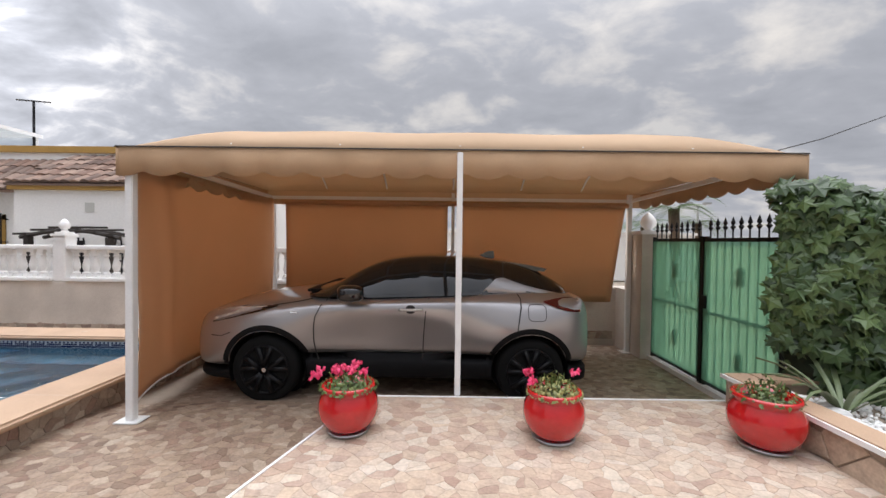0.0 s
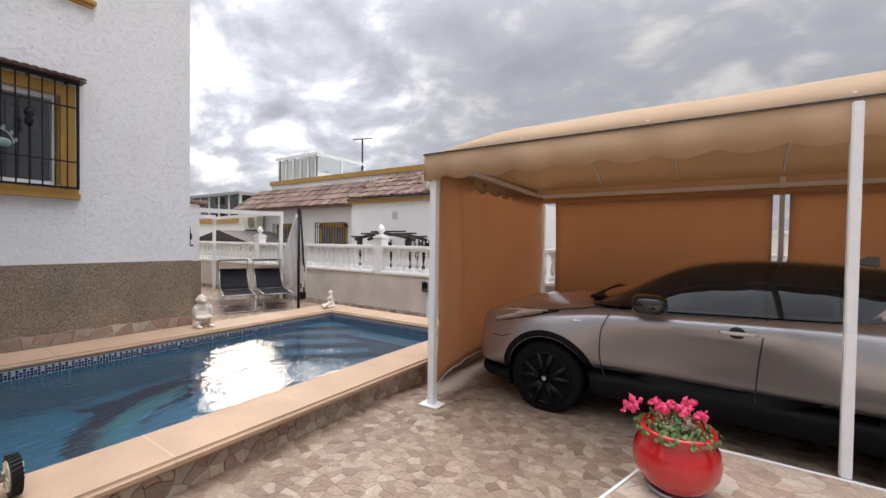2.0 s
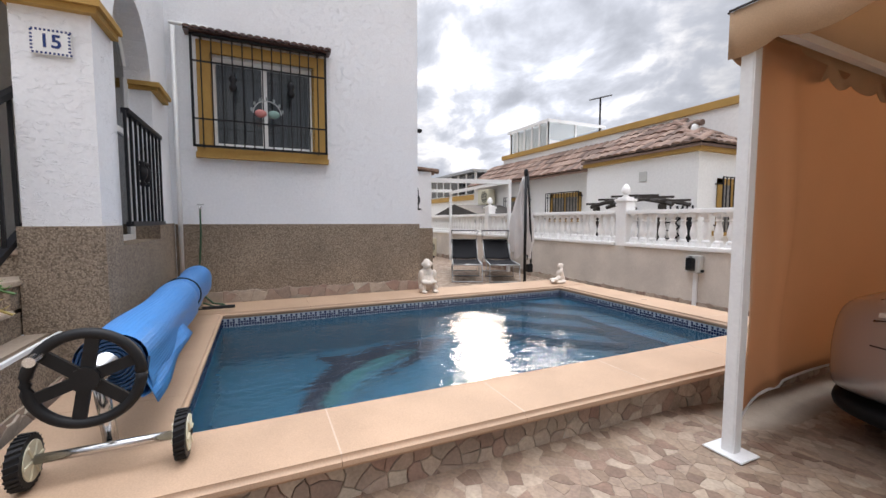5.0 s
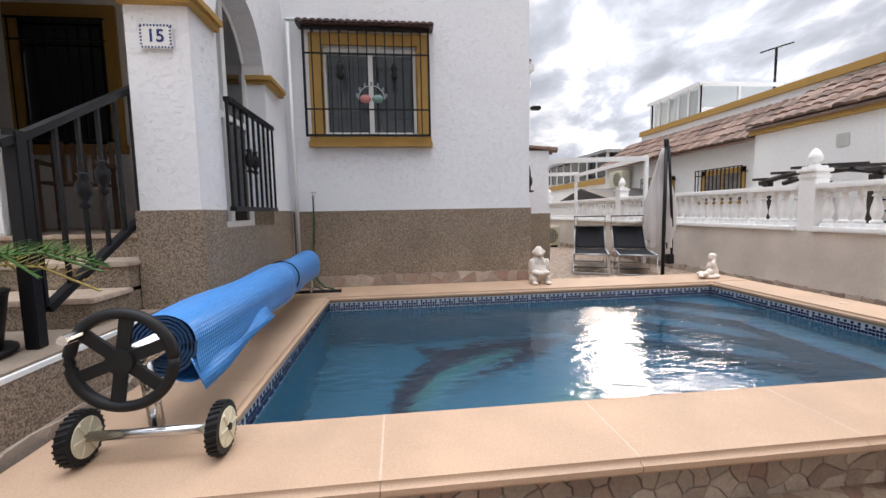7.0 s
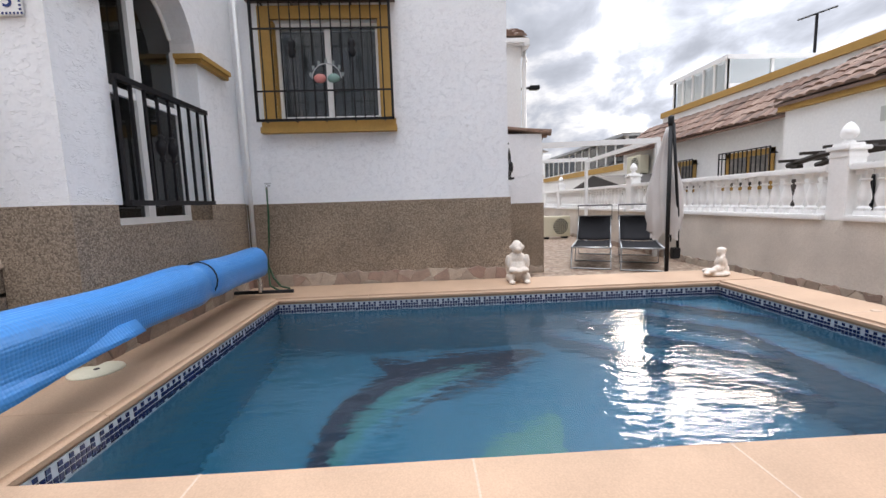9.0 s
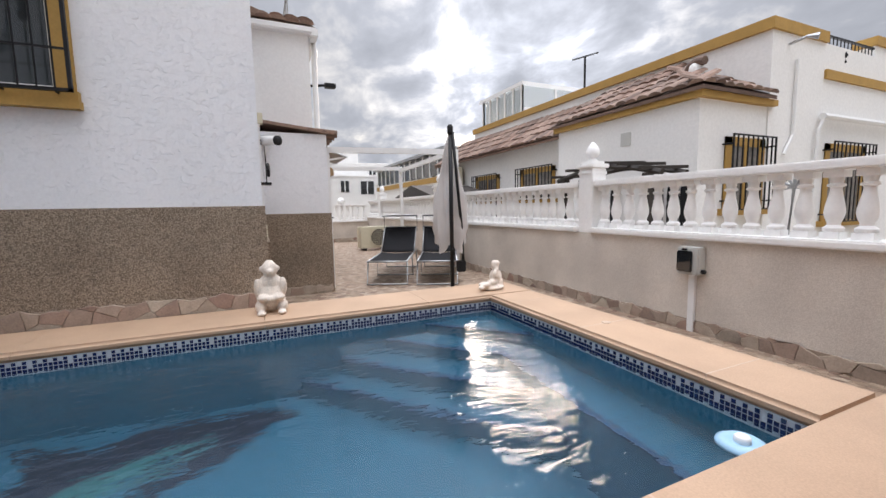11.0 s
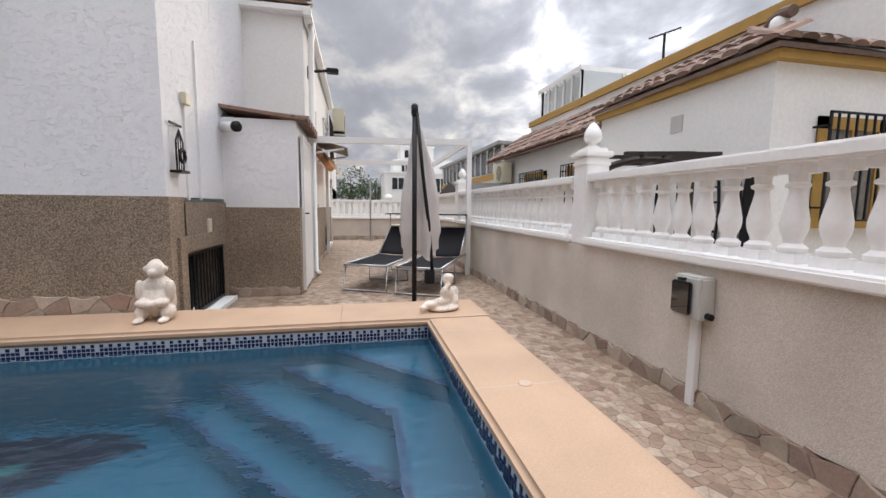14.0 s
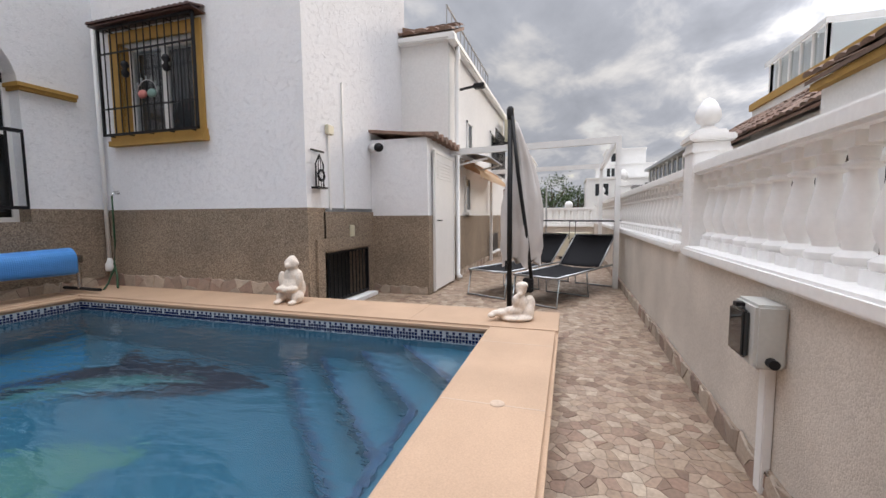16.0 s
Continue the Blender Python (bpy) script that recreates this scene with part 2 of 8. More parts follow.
M_CANVAS_S = material("ochre_side_canvas", (0.62, 0.395, 0.25), 0.9, vary=0.10, scale=1.5, fine=220, bump=0.15, dist=0.002)
M_CANVAS_V = material("valance_canvas", (0.50, 0.325, 0.195), 0.9, vary=0.16, scale=2.5, fine=220, bump=0.15, dist=0.002)
M_STEEL = material("stainless_steel", (0.62, 0.62, 0.62), 0.22, 1.0, vary=0.06, scale=20, fine=120, bump=0.02)
M_ALU = material("grey_aluminium", (0.42, 0.43, 0.44), 0.35, 0.9, vary=0.06, scale=20, fine=120, bump=0.02)
M_BLACKP = material("black_plastic", (0.012, 0.012, 0.013), 0.5, spec=0.25, vary=0.15, scale=20, fine=120, bump=0.1)
M_CREAMP = material("cream_plastic", (0.62, 0.58, 0.44), 0.45, vary=0.06, scale=20, fine=80, bump=0.03)
M_TILE_R = material("clay_roof_tile", (0.4, 0.2, 0.12), 0.85, vary=0.28, scale=5, fine=40, bump=0.4, per="island",
                    ramp=[(0.15, 0.085, 0.06), (0.22, 0.135, 0.10), (0.28, 0.19, 0.145), (0.10, 0.06, 0.045), (0.20, 0.14, 0.11)])
# near-black colour standing in for shade inside openings, gaps and recesses
M_SHADEDARK = material("painted_shade_dark", (0.03, 0.028, 0.026), 0.8, vary=0.1, bump=0)
M_EARTH = material("dry_ground", (0.30, 0.25, 0.19), 0.95, vary=0.25, scale=0.4, fine=20, bump=0.5)
M_DARKWOOD = material("dark_stained_wood", (0.025, 0.018, 0.014), 0.6, vary=0.25, scale=6, fine=60, stretch=(1, 1, 8), bump=0.2)


def glassy(name, tint=(1, 1, 1), alpha=0.75, rough=0.02):
    """Window glass: mostly clear, glossy by Fresnel."""
    m = bpy.data.materials.new(name)
    m.use_nodes = True
    n, l = m.node_tree.nodes, m.node_tree.links
    n.clear()
    out, mix, gl, tr, fr = (n.new("ShaderNode" + k) for k in ("OutputMaterial", "MixShader", "BsdfGlossy", "BsdfTransparent", "LayerWeight"))
    gl.inputs["Roughness"].default_value = rough
    tr.inputs["Color"].default_value = tuple(c * alpha for c in tint) + (1,)
    fr.inputs["Blend"].default_value = 0.5
    pw, ma = n.new("ShaderNodeMath"), n.new("ShaderNodeMath")
    pw.operation, ma.operation = "POWER", "MULTIPLY_ADD"
    pw.inputs[1].default_value, ma.inputs[1].default_value, ma.inputs[2].default_value = 4.0, 0.9, 0.05
    l.new(fr.outputs["Facing"], pw.inputs[0])
    l.new(pw.outputs[0], ma.inputs[0])
    l.new(ma.outputs[0], mix.inputs[0])
    l.new(tr.outputs[0], mix.inputs[1])
    l.new(gl.outputs[0], mix.inputs[2])
    l.new(mix.outputs[0], out.inputs[0])
    return m


def translucent(m, share, tint):
    """Thin cloth: part of the light comes through."""
    n, l = m.node_tree.nodes, m.node_tree.links
    t, x = n.new("ShaderNodeBsdfTranslucent"), n.new("ShaderNodeMixShader")
    t.inputs["Color"].default_value = (*tint, 1)
    x.inputs[0].default_value = share
    l.new(n["Principled BSDF"].outputs[0], x.inputs[1])
    l.new(t.outputs[0], x.inputs[2])
    l.new(x.outputs[0], n["Material Output"].inputs[0])


translucent(M_CANVAS, 0.28, (0.72, 0.53, 0.34))
translucent(M_CANVAS_S, 0.48, (0.72, 0.47, 0.29))
translucent(M_CANVAS_V, 0.12, (0.60, 0.42, 0.26))
M_GLASS = glassy("window_glass", (0.95, 0.98, 0.99), 0.88)
M_DGLASS = glassy("tinted_glass", (0.6, 0.65, 0.68), 0.35)


# ---- mesh helpers ----
def part(name, bm, mat, parent=None, label="", smooth=False, kind="", angle=None):
    """Links a bmesh as one mesh object under a thing or a part."""
    me = bpy.data.meshes.new(name)
    bmesh.ops.recalc_face_normals(bm, faces=bm.faces)
    bm.to_mesh(me)
    bm.free()
    for mm in (mat if isinstance(mat, (list, tuple)) else [mat]):
        me.materials.append(mm)
    if smooth:
        me.shade_smooth()
        if angle:
            me.set_sharp_from_angle(angle=radians(angle))
    ob = new(name, me)
    ob.parent = parent
    if label:
        ob["label"] = label
    if kind:
        ob["kind"] = kind
    return ob


def thing(name, label, category, at=(0, 0, 0), rz=0, group="", kind=""):
    e = new(name)
    e.empty_display_size = 0.1
    e.matrix_basis = pose(*at, 0, 0, rz)
    return tagged(e, label, category, group, kind)


def struct(name, bm, mat, label="", category="", smooth=False, angle=None):
    ob = part(name, bm, mat, None, smooth=smooth, angle=angle)
    return tagged(ob, label or name.replace("_", " "), category or name.split("_")[0], kind="structure")


def B(*boxes, bevel=0.0):
    """A bmesh of boxes (x0, x1, y0, y1, z0, z1)."""
    bm = bmesh.new()
    for x0, x1, y0, y1, z0, z1 in boxes:
        add_box(bm, x0, x1, y0, y1, z0, z1)
    if bevel:
        bmesh.ops.bevel(bm, geom=list(bm.edges), offset=bevel, segments=2, affect="EDGES", clamp_overlap=True)
    return bm


def add_box(bm, x0, x1, y0, y1, z0, z1):
    m = Matrix.Translation(((x0 + x1) / 2, (y0 + y1) / 2, (z0 + z1) / 2)) @ Matrix.Diagonal((abs(x1 - x0), abs(y1 - y0), abs(z1 - z0), 1))
    return bmesh.ops.create_cube(bm, size=1, matrix=m)["verts"]


def add_tube(bm, pts, r, seg=8, caps=True):
    """A round bar along points; r a number or one for each point."""
    pts = [Vector(p) for p in pts]
    rs = r if isinstance(r, (list, tuple)) else [r] * len(pts)
    rings = []
    up = Vector((0, 0, 1))
    for i, p in enumerate(pts):
        d = (pts[min(i + 1, len(pts) - 1)] - pts[max(i - 1, 0)]).normalized()
        u = d.cross(up)
        if u.length < 0.02:
            u = d.cross(Vector((1, 0, 0)))
        u.normalize()
        w = d.cross(u)
        rings.append([bm.verts.new(p + rs[i] * (math.cos(a) * u + math.sin(a) * w)) for a in (2 * math.pi * k / seg for k in range(seg))])
    for a, b in zip(rings, rings[1:]):
        for k in range(seg):
            bm.faces.new((a[k], a[(k + 1) % seg], b[(k + 1) % seg], b[k]))
    if caps:
        bm.faces.new(rings[0][::-1])
        bm.faces.new(rings[-1])
    return bm


def T(pts, r, seg=8):
    return add_tube(bmesh.new(), pts, r, seg)


def add_bar(bm, a, b, w, h):
    """A square bar from a to b, w wide (level) and h high."""
    a, b = Vector(a), Vector(b)
    d = (b - a).normalized()
    u = d.cross(Vector((0, 0, 1)))
    if u.length < 0.02:
        u = Vector((1, 0, 0))
    u.normalize()
    v = u.cross(d).normalized()
    c = []
    for p in (a, b):
        c.append([bm.verts.new(p + su * u * w / 2 + sv * v * h / 2) for su, sv in ((-1, -1), (1, -1), (1, 1), (-1, 1))])
    for k in range(4):
        bm.faces.new((c[0][k], c[0][(k + 1) % 4], c[1][(k + 1) % 4], c[1][k]))
    bm.faces.new(c[0][::-1])
    bm.faces.new(c[1])
    return bm


def bar(a, b, w, h):
    return add_bar(bmesh.new(), a, b, w, h)


def add_lathe(bm, prof, seg=16, at=(0, 0, 0), square=()):
    """Turns (r, z) profile rows about z."""
    rings = []
    for i, (r, z) in enumerate(prof):
        rings.append([bm.verts.new((at[0] + r * math.cos(2 * math.pi * k / seg), at[1] + r * math.sin(2 * math.pi * k / seg), at[2] + z)) for k in range(seg)])
    for a, b in zip(rings, rings[1:]):
        for k in range(seg):
            bm.faces.new((a[k], a[(k + 1) % seg], b[(k + 1) % seg], b[k]))
    if prof[0][0] > 1e-4:
        bm.faces.new(rings[0][::-1])
    if prof[-1][0] > 1e-4:
        bm.faces.new(rings[-1])
    return bm


def L(prof, seg=16, at=(0, 0, 0)):
    return add_lathe(bmesh.new(), prof, seg, at)


def add_prism(bm, poly, lo, hi, axis="z"):
    """A polygon of (a, b) pulled along an axis: z takes (x, y), y takes (x, z), x takes (y, z)."""
    def put(a, b, c):
        return {"z": (a, b, c), "y": (a, c, b), "x": (c, a, b)}[axis]
    lower = [bm.verts.new(put(a, b, lo)) for a, b in poly]
    upper = [bm.verts.new(put(a, b, hi)) for a, b in poly]
    n = len(poly)
    bm.faces.new(lower[::-1])
    bm.faces.new(upper)
    for k in range(n):
        bm.faces.new((lower[k], lower[(k + 1) % n], upper[(k + 1) % n], upper[k]))
    return bm


def P(poly, lo, hi, axis="z"):
    return add_prism(bmesh.new(), poly, lo, hi, axis)


def add_blob(bm, c, r, u=14, v=9, squash=(1, 1, 1), rough=0.0):
    g = bmesh.ops.create_uvsphere(bm, u_segments=u, v_segments=v, radius=1, matrix=Matrix.Translation(c) @ Matrix.Diagonal((r * squash[0], r * squash[1], r * squash[2], 1)))["verts"]
    if rough:
        for q in g:
            d = q.co - Vector(c)
            q.co += d * rough * noise.noise(q.co * 9)
    return g


# ---- irregular stones ----
def clip_poly(poly, nx, ny, c):
    """Keeps the side nx*x + ny*y <= c."""
    out = []
    for i in range(len(poly)):
        (x0, y0), (x1, y1) = poly[i - 1], poly[i]
        d0, d1 = nx * x0 + ny * y0 - c, nx * x1 + ny * y1 - c
        if (d0 < 0) != (d1 < 0):
            t = d0 / (d0 - d1)
            out.append((x0 + t * (x1 - x0), y0 + t * (y1 - y0)))
        if d1 <= 0:
            out.append((x1, y1))
    return out


def stone_cells(a0, a1, b0, b1, sa, sb, gap, seed, bounds=None, warp=0.0):
    """Cells of irregular stones over a rectangle, as polygons shrunk by the joint."""
    rng = random.Random(seed)
    na, nb = max(1, round((a1 - a0) / sa)), max(1, round((b1 - b0) / sb))
    da, db = (a1 - a0) / na, (b1 - b0) / nb
    pts = {(i, j): (a0 + (i + 0.5 + rng.uniform(-0.46, 0.46) + 0.25 * (j % 2)) * da, b0 + (j + 0.5 + rng.uniform(-0.46, 0.46)) * db) for i in range(-2, na + 2) for j in range(-2, nb + 2)}
    cells = []
    edges = bounds or [(1, 0, a1), (-1, 0, -a0), (0, 1, b1), (0, -1, -b0)]
    for i in range(-1, na + 1):
        for j in range(-1, nb + 1):
            px, py = pts[i, j]
            poly = [(px - 3 * da, py - 3 * db), (px + 3 * da, py - 3 * db), (px + 3 * da, py + 3 * db), (px - 3 * da, py + 3 * db)]
            for di in (-2, -1, 0, 1, 2):
                for dj in (-2, -1, 0, 1, 2):
                    q = pts.get((i + di, j + dj))
                    if q is None or (di == 0 and dj == 0):
                        continue
                    nx, ny = q[0] - px, q[1] - py
                    ln = math.hypot(nx, ny)
                    if ln < 1e-6:
                        continue
                    nx, ny = nx / ln, ny / ln
                    poly = clip_poly(poly, nx, ny, nx * (px + q[0]) / 2 + ny * (py + q[1]) / 2 - gap / 2)
                    if len(poly) < 3:
                        break
                if len(poly) < 3:
                    break
            for nx, ny, c in edges:
                if len(poly) >= 3:
                    poly = clip_poly(poly, nx, ny, c)
            if len(poly) >= 3 and warp:
                fine = []
                for k in range(len(poly)):
                    (xa, ya), (xb, yb_) = poly[k - 1], poly[k]
                    steps = 2 if math.hypot(xb - xa, yb_ - ya) > 0.05 else 1
                    fine += [(xa + (xb - xa) * q / steps, ya + (yb_ - ya) * q / steps) for q in range(steps)]
                poly = [(x + warp * noise.noise((x * 17, y * 17, seed)), y + warp * noise.noise((x * 17, y * 17, seed + 9.5))) for x, y in fine]
            if len(poly) >= 3:
                area = abs(sum(poly[k - 1][0] * poly[k][1] - poly[k][0] * poly[k - 1][1] for k in range(len(poly)))) / 2
                if area > 0.12 * da * db:
                    cells.append(poly)
    return cells


def stone_mesh(poly, rng, place, high):
    """Vertices and faces of one stone: a slightly smaller top face over its foot. place(a, b, h) gives the point."""
    n = len(poly)
    ca, cb = sum(p[0] for p in poly) / n, sum(p[1] for p in poly) / n
    h = high * rng.uniform(0.8, 1.15)
    v = [place(a, b, 0.0) for a, b in poly] + [place(a, b, h * 0.7) for a, b in poly]
    v += [place(ca + (a - ca) * (1 - 0.004 / max(0.02, math.hypot(a - ca, b - cb))), cb + (b - cb) * (1 - 0.004 / max(0.02, math.hypot(a - ca, b - cb))), h) for a, b in poly]
    f = [tuple(range(2 * n, 3 * n))]
    for k in range(n):
        q = (k + 1) % n
        f += [(k, q, n + q, n + k), (n + k, n + q, 2 * n + q, 2 * n + k)]
    return v, f


def lay_stones(parent, cells, place, high, mat_one, mat_rest, near=None, seed=1, name="stone", limit=300):
    """The stones nearest to near=(a, b) as parts, all others joined."""
    rng = random.Random(seed)
    if near:
        cells = sorted(cells, key=lambda p: math.hypot(p[0][0] - near[0], p[0][1] - near[1]))
        single = cells[:limit]
    else:
        single = []
    for poly in single:
        v, f = stone_mesh(poly, rng, place, high)
        me = bpy.data.meshes.new(name)
        me.from_pydata(v, [], f)
        me.materials.append(mat_one)
        ob = new(name, me)
        ob.parent = parent
    vs, fs = [], []
    for poly in cells[len(single):]:
        v, f = stone_mesh(poly, rng, place, high)
        k = len(vs)
        vs += v
        fs += [tuple(i + k for i in q) for q in f]
    if vs:
        me = bpy.data.meshes.new(name + "s")
        me.from_pydata(vs, [], fs)
        me.materials.append(mat_rest)
        ob = new(name + "s", me)
        ob.parent = parent
        ob["kind"] = "stuff"
        ob["label"] = "irregular beige and brown paving stones"


# ---- ground and floors ----
def ease(t):
    t = min(1.0, max(0.0, t))
    return t * t * (3 - 2 * t)


def floor_z(x, y):
    """The paving falls a little towards the car port."""
    return (-0.04 - 0.09 * ease((y - 3.9) / 0.9)) * (1 - ease((-2.7 - x) / 1.0))


HOLE = (-16.6, 3.2, -7.0, 7.15)
struct("ground", B((-400, HOLE[0], -400, 400, -0.6, -0.35), (HOLE[1], 400, -400, 400, -0.6, -0.35), (HOLE[0], HOLE[1], -400, HOLE[2], -0.6, -0.35), (HOLE[0], HOLE[1], HOLE[3], 400, -0.6, -0.35)), M_EARTH, "dry bare earth and paving around the plot", "ground")


def floor_sheet(name, a0, a1, b0, b1, zf, drop, label):
    bm = bmesh.new()
    na, nb = max(2, int((a1 - a0) / 0.4)), max(2, int((b1 - b0) / 0.4))
    g = [[bm.verts.new((a0 + (a1 - a0) * i / na, b0 + (b1 - b0) * j / nb, zf(a0 + (a1 - a0) * i / na, b0 + (b1 - b0) * j / nb) - drop)) for j in range(nb + 1)] for i in range(na + 1)]
    for i in range(na):
        for j in range(nb):
            bm.faces.new((g[i][j], g[i + 1][j], g[i + 1][j + 1], g[i][j + 1]))
    return struct(name, bm, M_JOINT, label, "paving")


floor_front = floor_sheet("pavement_front", -3.1, 3.2, -7.0, 7.1, floor_z, 0.0042, "beige and brown crazy paving of the yard and car port")
floor_side = floor_sheet("pavement_side", -16.5, -3.1, 6.0, 7.1, floor_z, 0.0042, "brown crazy paving beside the boundary wall")
floor_terrace = floor_sheet("pavement_terrace", -16.5, -6.6, 3.5, 6.0, floor_z, 0.0042, "brown crazy paving of the sun terrace")

# raised slab on which the flower pots stand
SLAB_EDGE = lambda y: -1.01 + 0.30 * (y - 2.45)
slab_poly = [(SLAB_EDGE(-6.5), -6.5), (2.75, -6.5), (2.75, 3.76), (SLAB_EDGE(3.76), 3.76)]
slab = struct("pavement_slab", P(slab_poly, -0.12, 0.236), M_JOINT_P, "raised pale stone-paved slab with a white edge", "paving")
part("edge_trim", P([(SLAB_EDGE(3.76) - 0.012, 3.752), (2.76, 3.752), (2.76, 3.772), (SLAB_EDGE(3.76) - 0.012, 3.772)], 0.19, 0.243), M_WPVC, slab, "thin white edge strip")
part("edge_trim", P([(SLAB_EDGE(3.75) - 0.012, 3.75), (SLAB_EDGE(-6.5) - 0.012, -6.5), (SLAB_EDGE(-6.5) + 0.004, -6.5), (SLAB_EDGE(3.75) + 0.004, 3.75)], 0.19, 0.243), M_WPVC, slab, "thin white edge strip")

# ---- pool ----
PX0, PX1, PY0, PY1 = -6.07, -3.42, 1.21, 5.67
CX0, CX1, CY0, CY1 = -6.66, -2.95, 0.56, 6.16
COP, WATER, DEEP = 0.22, 0.075, -1.15


def mosaic(name, a, b, scale=40.0, grout=(0.05, 0.17, 0.25)):
    m = material(name, a, 0.35, vary=0.1, scale=1.2, fine=8, bump=0)
    n, l = m.node_tree.nodes, m.node_tree.links
    tc = n.new("ShaderNodeTexCoord")
    v = n.new("ShaderNodeTexVoronoi")
    v.distance, v.inputs["Randomness"].default_value, v.inputs["Scale"].default_value = "CHEBYCHEV", 0.0, scale
    l.new(tc.outputs["Object"], v.inputs["Vector"])
    sep = n.new("ShaderNodeSeparateColor")
    l.new(v.outputs["Color"], sep.inputs[0])
    r = n.new("ShaderNodeValToRGB")
    r.color_ramp.elements[0].color, r.color_ramp.elements[1].color = (*a, 1), (*b, 1)
    l.new(sep.outputs[0], r.inputs[0])
    g = n.new("ShaderNodeMapRange")
    g.inputs["From Min"].default_value, g.inputs["From Max"].default_value = 0.43, 0.47
    l.new(v.outputs["Distance"], g.inputs["Value"])
    mx = n.new("ShaderNodeMix")
    mx.data_type = "RGBA"
    mx.inputs[7].default_value = (*grout, 1)
    l.new(g.outputs[0], mx.inputs[0])
    l.new(r.outputs[0], mx.inputs[6])
    l.new(mx.outputs[2], n["Principled BSDF"].inputs["Base Color"])
    return m


M_POOL = mosaic("pool_blue_mosaic", (0.012, 0.090, 0.155), (0.025, 0.130, 0.20))
M_POOLD = mosaic("pool_dark_mosaic", (0.006, 0.011, 0.022), (0.016, 0.026, 0.045), 40.0, (0.02, 0.04, 0.07))
M_POOLG = mosaic("pool_green_mosaic", (0.025, 0.12, 0.13), (0.05, 0.17, 0.16))
M_POOLY = mosaic("pool_pale_mosaic", (0.06, 0.17, 0.17), (0.34, 0.42, 0.36))
M_POOLF = mosaic("pool_faded_mosaic", (0.05, 0.16, 0.15), (0.08, 0.20, 0.17))
M_POOLN = mosaic("pool_nosing_mosaic", (0.006, 0.020, 0.06), (0.03, 0.10, 0.19), 44.0, (0.02, 0.07, 0.13))
M_BLUET = material("dark_blue_tile", (0.010, 0.018, 0.075), 0.15, vary=0.3, scale=30, fine=90, bump=0)
M_WHITET = material("white_tile", (0.50, 0.54, 0.58), 0.2, vary=0.06, scale=30, fine=90, bump=0)

pool = thing("swimming_pool", "blue mosaic swimming pool full of clear water", "pool", (0, 0, 0), kind="structure")
t_ = 0.15
part("pool_shell", B((PX0 - t_, PX1 + t_, PY0 - t_, PY1 + t_, DEEP - 0.15, DEEP),
                     (PX0 - t_, PX0, PY0 - t_, PY1 + t_, DEEP, COP - 0.065), (PX1, PX1 + t_, PY0 - t_, PY1 + t_, DEEP, COP - 0.065),
                     (PX0, PX1, PY0 - t_, PY0, DEEP, COP - 0.065), (PX0, PX1, PY1, PY1 + t_, DEEP, COP - 0.065)), M_POOL, pool)
# corner steps cut across at 45 degrees, and a bench along the boundary side
BENCH = PY1 - 0.33
STEP_Z = (-0.88, -0.62, -0.37, -0.12)
for k, (reach, z) in enumerate(zip((1.83, 1.49, 1.08, 0.70), STEP_Z)):
    z0 = DEEP if k == 0 else STEP_Z[k - 1]
    if k < 2:
        poly = [(PX0, PY1), (PX0, PY1 - reach), (PX0 + reach - 0.33, BENCH), (PX0 + reach - 0.33, PY1)]
    else:
        poly = [(PX0, PY1), (PX0, PY1 - reach), (PX0 + reach - (0.33 if k == 2 else 0.0), BENCH if k == 2 else PY1)] + ([(PX0 + reach - 0.33, PY1)] if k == 2 else [])
    part("pool_step", P(poly, z0, z), M_POOL, pool)
    p, q = poly[1], poly[2]
    part("step_nosing", bar((p[0], p[1], z + 0.002), (q[0], q[1], z + 0.002), 0.05, 0.02), M_POOLN, pool, "dark blue tile edge of a step")
part("pool_bench", B((PX0 + 0.75, PX1, BENCH, PY1, DEEP, -0.372)), M_POOL, pool, "tiled bench along the pool wall")
part("step_nosing", bar((PX0 + 0.75, BENCH, -0.368), (PX1, BENCH, -0.368), 0.05, 0.02), M_POOLN, pool, "dark blue tile edge of the bench")
# inlaid picture of plain curved shapes on the bottom
def ribbon(pts, widths, z):
    bm = bmesh.new()
    rows = []
    for i, p in enumerate(pts):
        q0, q1 = Vector(pts[max(0, i - 1)]), Vector(pts[min(len(pts) - 1, i + 1)])
        d = (q1 - q0).normalized()
        nrm = Vector((-d.y, d.x))
        rows.append((bm.verts.new((p[0] + nrm.x * widths[i], p[1] + nrm.y * widths[i], z)), bm.verts.new((p[0] - nrm.x * widths[i], p[1] - nrm.y * widths[i], z))))
    for a, b in zip(rows, rows[1:]):
        bm.faces.new((a[0], a[1], b[1], b[0]))
    return bm


def spline(rows, n):
    """Smooth rows of numbers through the given ones."""
    out = []
    for i in range(len(rows) - 1):
        p = [rows[max(0, i - 1)], rows[i], rows[i + 1], rows[min(len(rows) - 1, i + 2)]]
        for j in range(n):
            t = j / n
            out.append([0.5 * (2 * p[1][k] + (p[2][k] - p[0][k]) * t + (2 * p[0][k] - 5 * p[1][k] + 4 * p[2][k] - p[3][k]) * t * t + (3 * p[1][k] - p[0][k] - 3 * p[2][k] + p[3][k]) * t ** 3) for k in range(len(rows[0]))])
    return out + [list(rows[-1])]


def inlay(rows, z, mat, label=""):
    pts = spline(rows, 5)
    return part("bottom_inlay", ribbon([(p[0], p[1]) for p in pts], [max(0.01, p[2]) for p in pts], z), mat, pool, label)


